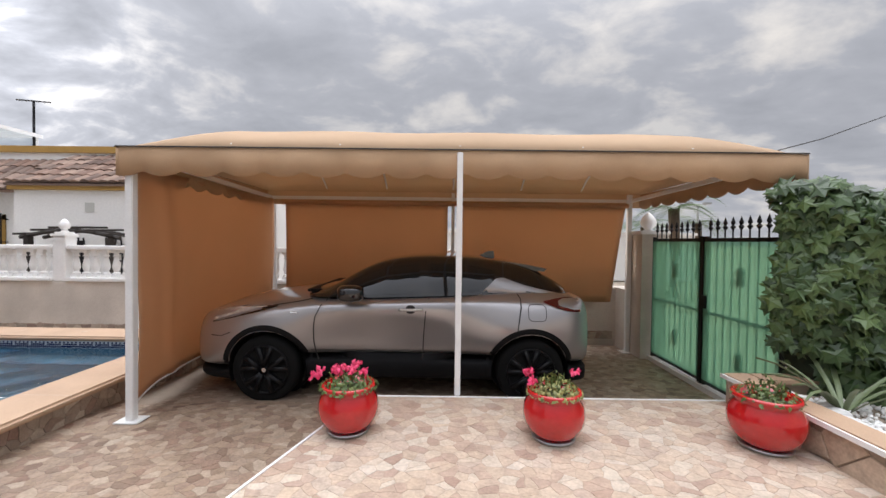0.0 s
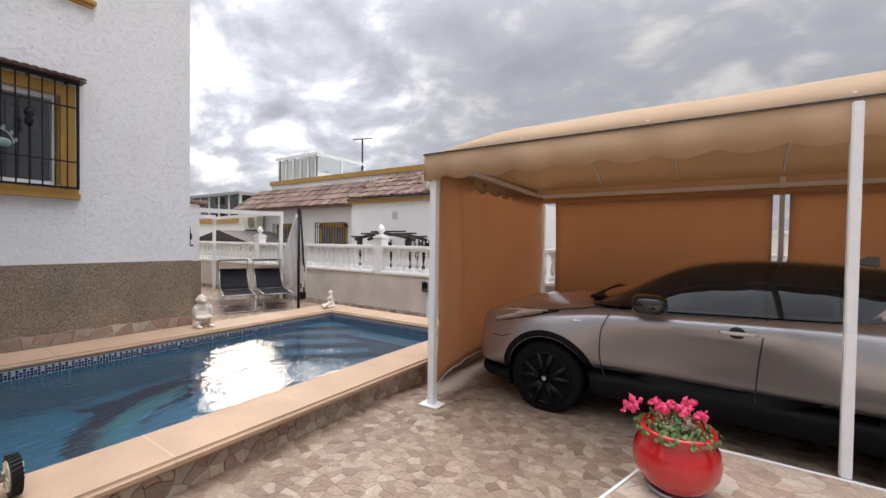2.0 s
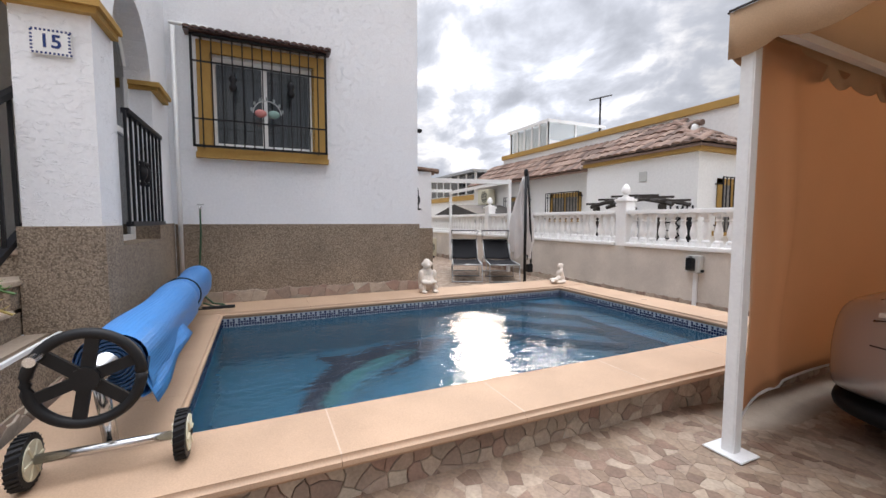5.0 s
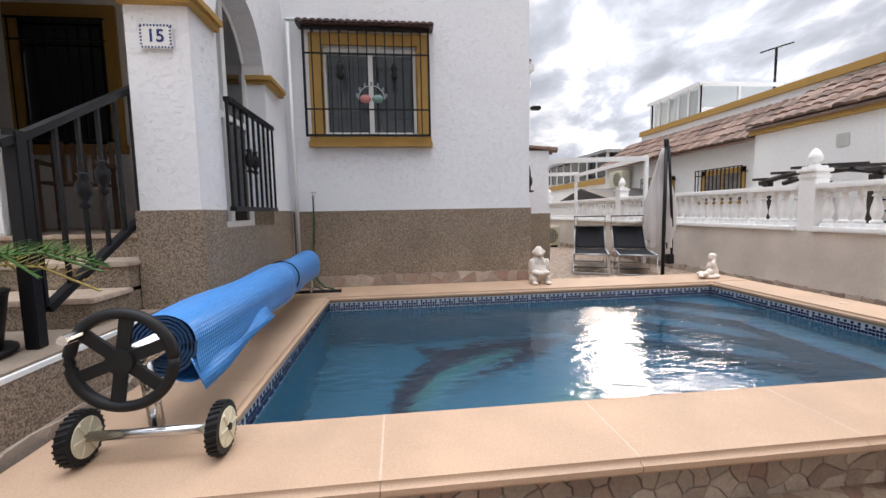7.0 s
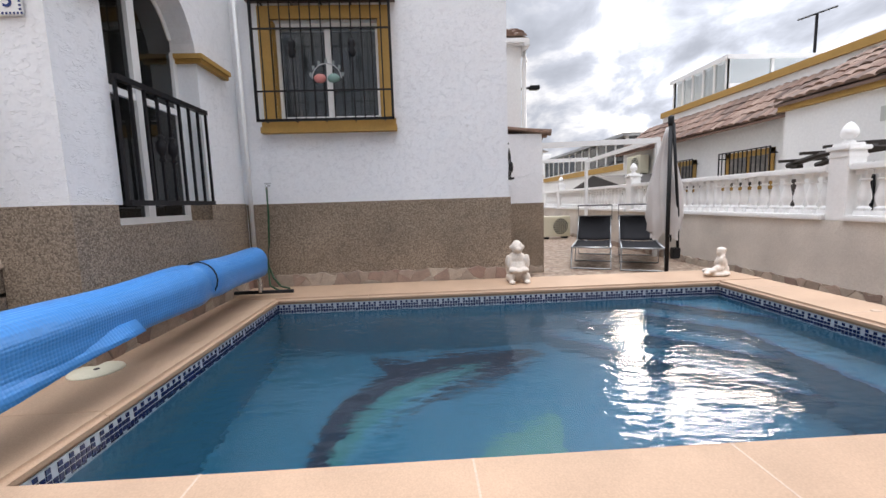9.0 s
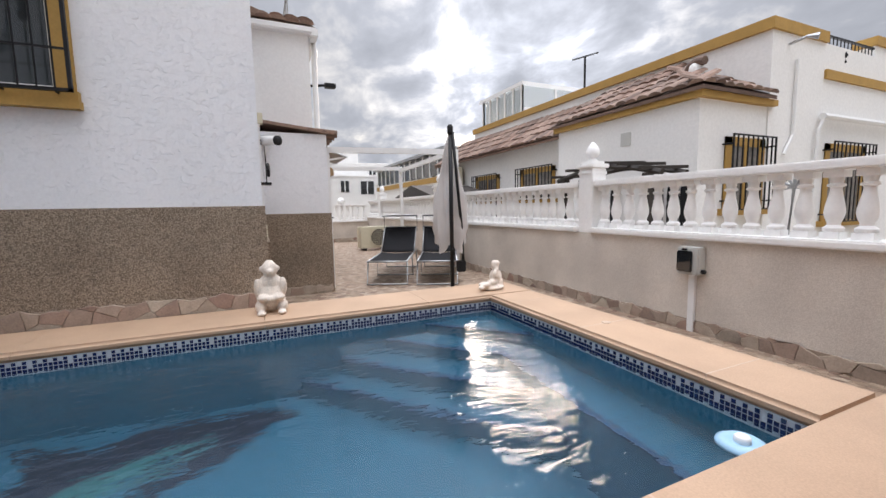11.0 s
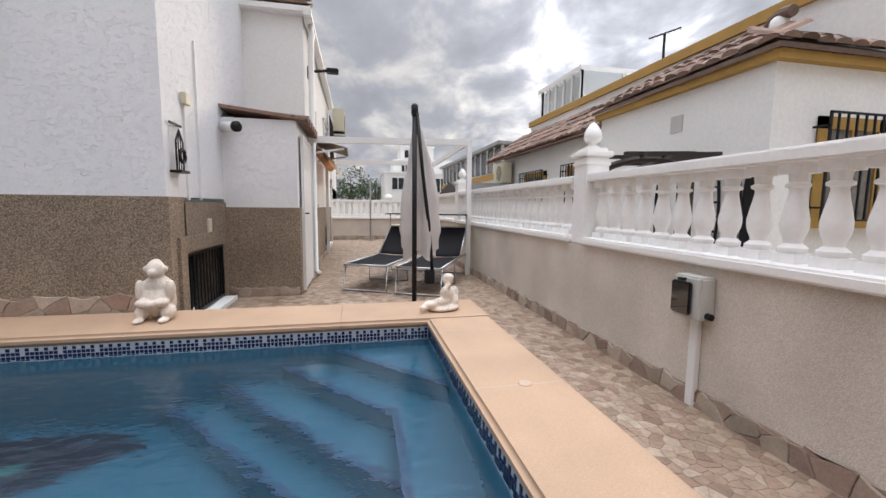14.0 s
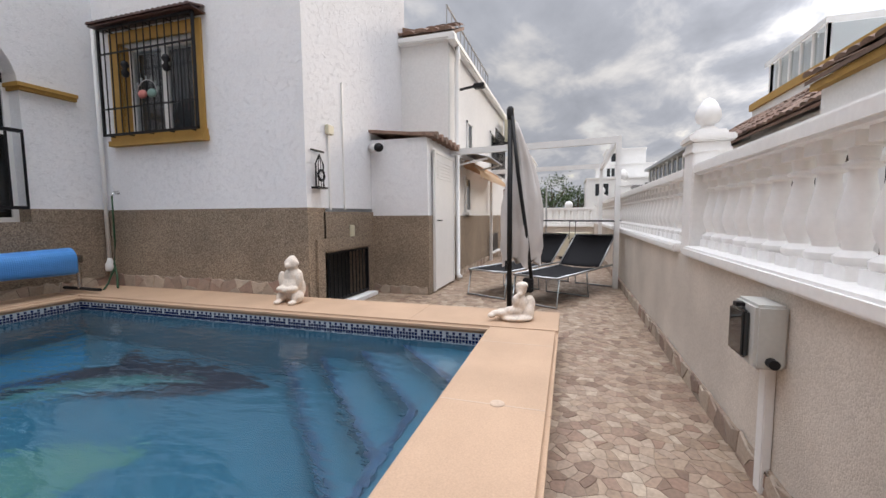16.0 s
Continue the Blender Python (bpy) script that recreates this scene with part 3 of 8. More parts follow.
inlay([(-5.83, 3.80, 0.02), (-5.86, 3.58, 0.11), (-5.73, 3.20, 0.27), (-5.62, 2.82, 0.33), (-5.42, 2.46, 0.30), (-5.13, 2.19, 0.25), (-4.85, 2.05, 0.19), (-4.55, 1.96, 0.13), (-4.25, 1.92, 0.08), (-3.95, 1.92, 0.02)], DEEP + 0.004, M_POOLD, "dark curved crescent of mosaic on the bottom")
inlay([(-5.70, 2.46, 0.18), (-5.82, 2.28, 0.09), (-5.96, 2.10, 0.01)], DEEP + 0.006, M_POOLD)
inlay([(-5.72, 3.24, 0.02), (-5.60, 2.88, 0.075), (-5.38, 2.50, 0.10), (-5.06, 2.22, 0.09), (-4.72, 2.07, 0.06), (-4.40, 1.98, 0.02)], DEEP + 0.008, M_POOLG, "muted green curved band of mosaic on the bottom")
inlay([(-5.52, 3.08, 0.02), (-5.36, 2.74, 0.035), (-5.12, 2.42, 0.04), (-4.80, 2.20, 0.035), (-4.50, 2.06, 0.01)], DEEP + 0.012, M_POOLY, "pale speckled band of mosaic on the bottom")
inlay([(-4.95, 3.62, 0.04), (-4.60, 3.30, 0.24), (-4.25, 3.00, 0.30), (-4.00, 2.60, 0.20), (-3.90, 2.20, 0.03)], DEEP + 0.003, M_POOLF, "faded green patch of mosaic")

# waterline band of small blue and white tiles
band = B((PX0, PX0 + 0.006, PY0, PY1, 0.02, 0.155), (PX1 - 0.006, PX1, PY0, PY1, 0.02, 0.155), (PX0 + 0.006, PX1 - 0.006, PY0, PY0 + 0.006, 0.02, 0.155), (PX0 + 0.006, PX1 - 0.006, PY1 - 0.006, PY1, 0.02, 0.155))
part("waterline_band", band, M_WHITET, pool, "white waterline tiles")
vs, fs = [], []


def tile_box(x0, x1, y0, y1, z0, z1):
    k = len(vs)
    vs.extend([(x, y, z) for x in (x0, x1) for y in (y0, y1) for z in (z0, z1)])
    fs.extend([tuple(k + i for i in q) for q in ((0, 1, 3, 2), (4, 6, 7, 5), (0, 4, 5, 1), (2, 3, 7, 6), (0, 2, 6, 4), (1, 5, 7, 3))])


S_ = 0.026
for side in range(4):
    length = (PY1 - PY0) if side < 2 else (PX1 - PX0)
    for i in range(int(length / S_)):
        for j in range(4):
            if (i % 4 == 3 and j in (0, 3)) or (j == 0 and i % 2 == 1 and i % 4 != 1) or (j == 3 and i % 4 == 1):
                continue
            if (i // 4) % 2 and j == 2 and i % 4 == 1:
                continue
            a = i * S_ + 0.003
            z = 0.05 + j * S_
            if side == 0:
                tile_box(PX0 + 0.006, PX0 + 0.010, PY0 + a, PY0 + a + S_ - 0.006, z, z + S_ - 0.006)
            elif side == 1:
                tile_box(PX1 - 0.010, PX1 - 0.006, PY0 + a, PY0 + a + S_ - 0.006, z, z + S_ - 0.006)
            elif side == 2:
                tile_box(PX0 + a, PX0 + a + S_ - 0.006, PY0 + 0.006, PY0 + 0.010, z, z + S_ - 0.006)
            else:
                tile_box(PX0 + a, PX0 + a + S_ - 0.006, PY1 - 0.010, PY1 - 0.006, z, z + S_ - 0.006)
me = bpy.data.meshes.new("blue_tiles")
me.from_pydata(vs, [], fs)
me.materials.append(M_BLUET)
ob = new("blue_tiles", me)
ob.parent, ob["kind"], ob["label"] = pool, "stuff", "small dark blue glazed waterline tiles"

# cast stone coping, its inner nose rounded
def coping(name, poly, inner):
    bm = P(poly, COP - 0.065, COP)
    xs_, ys_ = [p[0] for p in poly], [p[1] for p in poly]
    rim_x, rim_y = (CX0, CX1, PX0 + ov, PX1 - ov), (CY0, CY1, PY0 + ov, PY1 - ov)
    top = []
    for e in bm.edges:
        a, b = e.verts[0].co, e.verts[1].co
        if abs(a.z - b.z) < 1e-5:
            if (abs(a.x - b.x) < 1e-5 and min(abs(a.x - q) for q in rim_x) < 1e-3) or (abs(a.y - b.y) < 1e-5 and min(abs(a.y - q) for q in rim_y) < 1e-3):
                top.append(e)
    bmesh.ops.bevel(bm, geom=top, offset=0.022, segments=3, affect="EDGES", clamp_overlap=True)
    return part(name, bm, M_COPING, coping_ob, smooth=True, angle=50)


coping_ob = thing("pool_coping", "smooth peach cast-stone coping round the pool", "coping", (0, 0, 0), kind="structure")
ov = 0.02
g_ = 0.0014
ys = [CY0, 1.89, 2.81, 3.73, 4.65, CY1]
for k in range(5):
    a, b = ys[k] + g_, ys[k + 1] - g_
    coping("coping_slab", [(PX1 - ov, a), (CX1, a), (CX1, b), (PX1 - ov, b)], None)
ys = [CY0, 2.1, 3.6, 5.0, CY1]
for k in range(4):
    a, b = ys[k] + g_, ys[k + 1] - g_
    coping("coping_slab", [(CX0, a), (PX0 + ov, a), (PX0 + ov, b), (CX0, b)], None)
xs = [PX0 + ov, -5.70, -4.82, -3.91, PX1 - ov]
for k in range(4):
    a, b = xs[k] + g_, xs[k + 1] - g_
    coping("coping_slab", [(a, PY1 - ov), (b, PY1 - ov), (b, CY1), (a, CY1)], None)
    coping("coping_slab", [(a, CY0), (b, CY0), (b, PY0 + ov), (a, PY0 + ov)], None)
for y in (1.89, 2.81, 3.73, 4.65):
    part("joint", B((PX1 - ov + 0.02, CX1 - 0.022, y - 0.004, y + 0.004, COP - 0.03, COP + 0.0006)), M_GROUT, coping_ob, "pale grout joint")
for x in (-5.70, -4.82, -3.91):
    part("joint", B((x - 0.004, x + 0.004, PY1 - ov + 0.02, CY1 - 0.022, COP - 0.03, COP + 0.0006)), M_GROUT, coping_ob, "pale grout joint")
# rim wall under the coping, faced with flat stones
rim = struct("pool_rim_wall", B((CX1 - 0.2, CX1 - 0.10, CY0 + 0.05, CY1 - 0.05, -0.3, COP - 0.065), (CX0 + 0.05, CX1 - 0.2, CY1 - 0.15, CY1 - 0.06, -0.3, COP - 0.065), (CX0 + 0.02, CX0 + 0.1, CY0, CY1 - 0.1, -0.3, COP - 0.065), (CX0, CX1 - 0.1, CY0 + 0.03, CY0 + 0.1, -0.3, COP - 0.065)), M_JOINT, "stone-faced rim wall of the pool", "wall")
lay_stones(rim, stone_cells(CY0 + 0.05, CY1 - 0.05, -0.16, COP - 0.067, 0.082, 0.12, 0.004, 5, warp=0.022), lambda a, b, h: (CX1 - 0.10 + h, a, b), 0.012, M_SKIRT, M_SKIRT)
lay_stones(rim, stone_cells(CX0 + 0.05, CX1 - 0.1, -0.06, COP - 0.067, 0.09, 0.11, 0.004, 6, warp=0.022), lambda a, b, h: (a, CY1 - 0.06 + h, b), 0.012, M_SKIRT, M_SKIRT)

# water
m = bpy.data.materials.new("pool_water")
m.use_nodes = True
n, l = m.node_tree.nodes, m.node_tree.links
b = n["Principled BSDF"]
b.inputs["Base Color"].default_value = (0.86, 0.96, 1.0, 1)
b.inputs["Roughness"].default_value, b.inputs["IOR"].default_value, b.inputs["Transmission Weight"].default_value = 0.0, 1.33, 1.0
tc, n1, n2, mp = n.new("ShaderNodeTexCoord"), n.new("ShaderNodeTexNoise"), n.new("ShaderNodeTexNoise"), n.new("ShaderNodeMapping")
mp.inputs["Scale"].default_value = (1.0, 0.45, 1.0)
mp.inputs["Rotation"].default_value = (0, 0, radians(-20))
n1.inputs["Scale"].default_value, n1.inputs["Detail"].default_value = 15.0, 3
n2.inputs["Scale"].default_value, n2.inputs["Detail"].default_value = 2.2, 2
l.new(tc.outputs["Object"], mp.inputs[0])
l.new(mp.outputs[0], n1.inputs["Vector"])
l.new(tc.outputs["Object"], n2.inputs["Vector"])
amp = n.new("ShaderNodeMapRange")
amp.inputs["From Min"].default_value, amp.inputs["From Max"].default_value = 0.40, 0.62
amp.inputs["To Min"].default_value = 0.38
l.new(n2.outputs[0], amp.inputs["Value"])
mul = n.new("ShaderNodeMath")
mul.operation = "MULTIPLY"
l.new(n1.outputs[0], mul.inputs[0])
l.new(amp.outputs[0], mul.inputs[1])
bp = n.new("ShaderNodeBump")
bp.inputs["Strength"].default_value, bp.inputs["Distance"].default_value = 0.65, 0.018
l.new(mul.outputs[0], bp.inputs["Height"])
l.new(bp.outputs[0], b.inputs["Normal"])
bm = bmesh.new()
bmesh.ops.create_grid(bm, x_segments=4, y_segments=4, size=0.5, matrix=Matrix.Translation(((PX0 + PX1) / 2, (PY0 + PY1) / 2, WATER)) @ Matrix.Diagonal((PX1 - PX0 - 0.014, PY1 - PY0 - 0.014, 1, 1)))
water = struct("water", bm, m, "clear rippled blue pool water", "water")
water.visible_shadow = False

# ---- the house ----
HX, HY = -6.70, 3.64
WY0, WY1, WZ0, WZ1 = 1.14, 2.26, 2.04, 3.06
TOP = 5.8
struct("wall_front", B((HX - 0.25, HX, 0.70, WY0, 1.14, TOP), (HX - 0.25, HX, WY1, HY, 1.14, TOP), (HX - 0.25, HX, WY0, WY1, 1.14, WZ0), (HX - 0.25, HX, WY0, WY1, WZ1, TOP)), M_STUCCO, "white trowelled render house wall", "wall")
struct("wall_side", B((-9.4, HX - 0.25, HY - 0.25, HY, 1.14, TOP)), M_STUCCO, "white trowelled render side wall of the house", "wall")
struct("wall_core", B((-9.4, HX - 0.26, 0.2, 0.45, 0, TOP), (-9.4, -9.2, 0.45, HY - 0.26, 0, TOP), (-9.4, HX, -3.5, HY, TOP, TOP + 0.15)), M_WHITE, "plain inner walls closing the house", "wall")
# pebbledash dado with a plain stone foot
struct("dado_front", B((HX - 0.3, HX + 0.02, 0.745, HY + 0.02, -0.1, 1.14)), M_PEBBLE, "brown pebbledash dado of the house", "wall")
dado_s = struct("dado_side", B((-9.4, -7.98, HY - 0.3, HY + 0.02, -0.1, 1.10), (-7.98, -6.97, HY - 0.3, HY + 0.02, 0.64, 1.10), (-6.97, HX - 0.3, HY - 0.3, HY + 0.02, -0.1, 1.10)), M_PEBBLE, "brown pebbledash dado of the side wall", "wall")
struct("dado_trim", B((-7.95, -6.93, HY + 0.02, HY + 0.045, 0.66, 0.80), (-6.93, -6.80, HY + 0.02, HY + 0.045, 0.0, 0.80)), M_PEBBLE, "raised pebbledash surround of the cellar grille", "trim")


def skirting(name, axis, at, a0, a1, z0, h, seed, sign=1):
    """Flat stones along the foot of a wall, with a wavy top."""
    ob = struct(name, B((at, at + sign * 0.012, a0, a1, z0, z0 + h - 0.03)) if axis == "x" else B((a0, a1, at, at + sign * 0.012, z0, z0 + h - 0.03)), M_JOINT, "irregular flat stones along the foot of the wall", "skirting")
    cells = []
    for poly in stone_cells(a0, a1, 0.0, h, 0.13, h * 0.7, 0.003, seed, warp=0.008):
        cells.append([(a, z0 + (b if b < h * 0.9 else b - 0.03 + 0.025 * math.sin(a * 23 + seed) * math.sin(a * 9))) for a, b in poly])
    place = (lambda a, b, d: (at + sign * (0.010 + d), a, b)) if axis == "x" else (lambda a, b, d: (a, at + sign * (0.010 + d), b))
    lay_stones(ob, cells, place, 0.014, M_SKIRT, M_SKIRT)
    return ob


skirting("skirting_front", "x", HX + 0.02, 0.75, HY, 0.18, 0.20, 11)
skirting("skirting_side", "y", HY + 0.02, -6.93, HX - 0.0, 0.0, 0.16, 12)

# gable edge and roof over the main block
struct("roof_edge", P([(HX, 5.65), (HX + 0.06, 5.75), (-9.4, 5.75), (-9.4, 5.65)], HY - 0.05, HY + 0.06, "y"), M_OCHRE, "ochre edge band under the roof", "trim")

# ---- porch ----
PF, PYS = 1.0, 0.72
AX0, AX1, SPR = -5.95, -4.87, 2.42
arch = [(AX1 + 0.0, SPR)] + [((AX0 + AX1) / 2 + (AX1 - AX0) / 2 * math.cos(math.pi * k / 14), SPR + 0.56 * math.sin(math.pi * k / 14)) for k in range(1, 14)] + [(AX0, SPR)]
poly = [(-4.47, 1.15), (-4.47, TOP - 0.6), (HX, TOP - 0.6), (HX, 1.15), (AX0, 1.15)] + arch[::-1] + [(AX1, 1.15)]
struct("wall_porch_side", P(poly, PYS - 0.24, PYS, "y"), M_STUCCO, "white trowelled porch wall with an arched opening", "wall")
FA0, FA1 = -1.75, 0.35
farch = [(FA1, SPR)] + [((FA0 + FA1) / 2 + (FA1 - FA0) / 2 * math.cos(math.pi * k / 16), SPR + 0.75 * math.sin(math.pi * k / 16)) for k in range(1, 16)] + [(FA0, SPR)]
poly = [(PYS - 0.24, 1.15), (PYS - 0.24, TOP - 0.6), (-3.5, TOP - 0.6), (-3.5, 1.15), (FA0, 1.15)] + farch[::-1] + [(FA1, 1.15)]
struct("wall_porch_front", P(poly, -4.74, -4.47, "x"), M_STUCCO, "white trowelled porch front with an arch over the steps", "wall")
struct("dado_porch", B((-4.80, -4.45, 0.33, PYS + 0.02, -0.1, 1.15), (HX + 0.02, -4.80, PYS - 0.26, PYS + 0.02, -0.1, 1.01), (HX + 0.02, AX0, PYS - 0.26, PYS + 0.02, 1.01, 1.15)), M_PEBBLE, "brown pebbledash dado of the porch", "wall")
struct("floor_porch", B((HX, -4.80, -3.5, PYS - 0.26, 0.85, PF)), M_JOINT, "stone porch floor", "floor")
struct("ceiling_porch", B((HX, -4.75, -3.5, PYS - 0.26, 3.6, 3.7)), M_WHITE, "white porch ceiling", "ceiling")
struct("wall_porch_back", B((HX - 0.1, HX, -3.5, 0.70, PF, TOP)), M_WHITE, "white wall at the back of the porch", "wall")
struct("wall_porch_end", B((HX, -4.75, -3.7, -3.5, 0, TOP)), M_WHITE, "white end wall of the porch", "wall")
skirting("skirting_porch", "y", PYS + 0.02, HX + 0.05, -4.45, 0.18, 0.17, 14)


def cornice(name, path_boxes):
    bm = bmesh.new()
    for x0, x1, y0, y1, z in path_boxes:
        add_box(bm, x0, x1, y0, y1, z, z + 0.035)
        add_box(bm, x0 - 0.0, x1 + 0.025, y0, y1 + 0.025, z + 0.035, z + 0.075)
    return struct(name, bm, M_OCHRE, "ochre painted moulded band", "trim")


cornice("trim_impost_front", [(-4.84, -4.42, 0.33, PYS + 0.04, 2.40)])
cornice("trim_impost_side", [(-6.45, -5.93, PYS - 0.25, PYS + 0.05, 2.38)])
cornice("trim_upper", [(HX - 0.02, HX + 0.05, 1.15, 2.55, 4.17)])

# terrace and steps before the porch
terr = struct("terrace", B((-4.45, -2.4, -4.5, 0.50, -0.3, 0.50)), M_PEBBLE, "low pebbledash terrace before the steps", "terrace")
part("terrace_top", B((-4.45, -2.4, -4.5, 0.44, 0.50, 0.515)), M_JOINT, terr)
part("edge_trim", B((-4.45, -2.39, 0.484, 0.504, 0.50, 0.521)), M_WPVC, terr, "thin white edge strip")
skirting("skirting_terrace", "y", 0.50, -4.40, -2.4, -0.05, 0.34, 15)
for k, (x, z) in enumerate(((-4.06, 0.68), (-4.38, 0.84), (-4.70, 1.0))):
    st = struct("step_%d" % (k + 1), B((-4.80, x + 0.02, -1.7, 0.32, z - 0.165, z - 0.03)), M_PEBBLE, "pebbledash step with a stone tread", "step")
    part("tread", B((x - 0.30, x + 0.04, -1.7, 0.34, z - 0.03, z), bevel=0.006), M_SLAB, st, "beige stone tread")

# ---- boundary wall with balustrade ----
BY = 6.95
struct("wall_boundary", B((-16.5, 2.75, BY, BY + 0.22, -0.35, 0.785)), M_WALL, "cream pebble-rendered boundary wall", "wall")
struct("wall_back", B((-16.55, -16.35, 4.3, BY, -0.35, 0.66)), M_WALL, "cream rendered wall at the end of the terrace", "wall")
skirting("skirting_boundary", "y", BY, -16.3, 2.7, -0.02, 0.15, 21, -1)
skirting("skirting_back", "x", -16.35, 4.4, 6.9, 0.0, 0.15, 22)


def balustrade(name, p0, p1, z, h, spacing, label):
    """Bottom rail, top rail and turned balusters between two points on one wall top."""
    ob = thing(name, label, "balustrade", (0, 0, 0))
    p0, p1 = Vector(p0), Vector(p1)
    d = p1 - p0
    ln = d.length
    d.normalize()
    up = Vector((0, 0, 1))
    def rail(zc, w, hh, nm):
        bm = bar(p0 + up * zc, p1 + up * zc, w, hh)
        bmesh.ops.bevel(bm, geom=list(bm.edges), offset=0.012, segments=2, affect="EDGES")
        part(nm, bm, M_BALUSTER, ob)
    rail(z + 0.03, 0.30, 0.06, "bottom_rail")
    rail(z + h - 0.035, 0.20, 0.07, "top_rail")
    k = max(1, int(round(ln / spacing)))
    bh = h - 0.13
    prof = [(0.050, 0.0), (0.056, 0.015), (0.056, 0.035), (0.044, 0.05), (0.034, 0.062), (0.036, 0.085), (0.048, 0.125), (0.054, 0.165), (0.053, 0.205), (0.045, 0.265), (0.035, 0.33), (0.030, 0.375), (0.032, 0.392), (0.047, 0.402), (0.047, 0.418), (0.033, 0.43), (0.038, 0.48)]
    sc = (bh - 0.09) / 0.48
    bm = L([(r, 0.045 + q * sc) for r, q in prof], 16)
    for z0 in (0.0, bh - 0.045):
        add_box(bm, -0.053, 0.053, -0.053, 0.053, z0, z0 + 0.045)
    first = None
    for i in range(k):
        at = p0 + d * (ln * (i + 0.5) / k) + up * (z + 0.06)
        if first is None:
            first = part("baluster", bm, M_BALUSTER, ob, smooth=True, angle=40)
            q = first
        else:
            q = new("baluster", first.data)
            q.parent = ob
        q.location = at
    return ob


def pillar(name, at, z, h, w, group="balustrade pillars"):
    ob = thing(name, "square white painted pillar with a pointed finial", "pillar", (at[0], at[1], z), group=group)
    part("shaft", B((-w / 2, w / 2, -w / 2, w / 2, 0, h), bevel=0.008), M_BALUSTER, ob)
    part("cap", B((-w / 2 - 0.025, w / 2 + 0.025, -w / 2 - 0.025, w / 2 + 0.025, h, h + 0.045), (-w / 2 + 0.01, w / 2 - 0.01, -w / 2 + 0.01, w / 2 - 0.01, h + 0.04, h + 0.076), bevel=0.010), M_BALUSTER, ob)
    part("collar", B((-w / 2 - 0.010, w / 2 + 0.010, -w / 2 - 0.010, w / 2 + 0.010, h - 0.07, h - 0.035), bevel=0.008), M_BALUSTER, ob)
    part("finial", L([(0.055, 0), (0.055, 0.015), (0.036, 0.028), (0.034, 0.04), (0.062, 0.06), (0.074, 0.09), (0.070, 0.125), (0.052, 0.165), (0.030, 0.195), (0.008, 0.212), (0.0, 0.214)], 18, (0, 0, h + 0.075)), M_BALUSTER, ob, smooth=True)
    return ob


BZ, BH = 0.785, 0.575
pxs = [-14.9, -10.45, -6.16, -1.7, 2.6]
for k, x in enumerate(pxs):
    pillar("pillar", (x, BY + 0.11), BZ, 0.715, 0.205)
ends = [(-16.4, -15.06)] + [(a + 0.11, b - 0.11) for a, b in zip(pxs, pxs[1:])]
for a, b in ends:
    balustrade("balustrade", (a, BY + 0.11, 0), (b, BY + 0.11, 0), BZ, BH, 0.166, "white balustrade of turned balusters on the boundary wall")
balustrade("balustrade", (-16.45, 4.35, 0), (-16.45, BY - 0.02, 0), 0.66, 0.60, 0.19, "white balustrade at the end of the terrace")



from mathutils.bvhtree import BVHTree

# ---- car port ----
carport = thing("carport", "tan canvas car port on white steel posts", "carport", (0, 0, 0))
KX0, KX1, KY0, KY1, KZ = -2.66, 2.95, 3.80, 6.62, 2.235


def canopy_z(x, y):
    """A stretched sheet over shallow hoops, hipped and rounded at both ends."""
    v = min(1.0, max(0.0, (y - KY0) / (KY1 - KY0)))
    u = min(1.0, max(0.0, min((x - KX0), (KX1 - x)) / 0.75))
    return KZ + 0.405 * math.sin(math.pi * v) ** 0.62 * math.sin(math.pi / 2 * u) ** 0.6 + 0.010 * math.sin(x * 4.5) * math.sin(math.pi * v)


bm = bmesh.new()
NX, NY = 72, 24
g = [[bm.verts.new((KX0 + (KX1 - KX0) * i / NX, KY0 + (KY1 - KY0) * j / NY, canopy_z(KX0 + (KX1 - KX0) * i / NX, KY0 + (KY1 - KY0) * j / NY))) for j in range(NY + 1)] for i in range(NX + 1)]
for i in range(NX):
    for j in range(NY):
        bm.faces.new((g[i][j], g[i + 1][j], g[i + 1][j + 1], g[i][j + 1]))
can = part("canopy", bm, M_CANVAS, carport, "faded tan canvas sheet", smooth=True)
md = can.modifiers.new("thick", "SOLIDIFY")
md.thickness = 0.004


def valance(p0, p1, n, phase=0.0):
    """A hanging strip with a scalloped lower edge."""
    p0, p1 = Vector(p0), Vector(p1)
    bm = bmesh.new()
    k = n * 10
    rows = []
    ln = (p1 - p0).length
    nrm = Vector((-(p1 - p0).y, (p1 - p0).x, 0)).normalized()
    for i in range(k + 1):
        p = p0.lerp(p1, i / k)
        w = abs(math.sin(math.pi * (i / 10 + phase))) ** 0.8
        sag = 0.012 * math.sin(i * 0.37) + 0.008 * math.sin(i * 0.11)
        low = p - Vector((0, 0, 0.185 + 0.048 * w)) + nrm * sag
        rows.append((bm.verts.new(p), bm.verts.new((p + low) / 2 + nrm * sag * 0.4), bm.verts.new(low)))
    for a, b in zip(rows, rows[1:]):
        bm.faces.new((a[0], b[0], b[1], a[1]))
        bm.faces.new((a[1], b[1], b[2], a[2]))
    ob = part("valance", bm, M_CANVAS_V, carport, "scalloped canvas valance", smooth=True)
    md = ob.modifiers.new("thick", "SOLIDIFY")
    md.thickness = 0.004


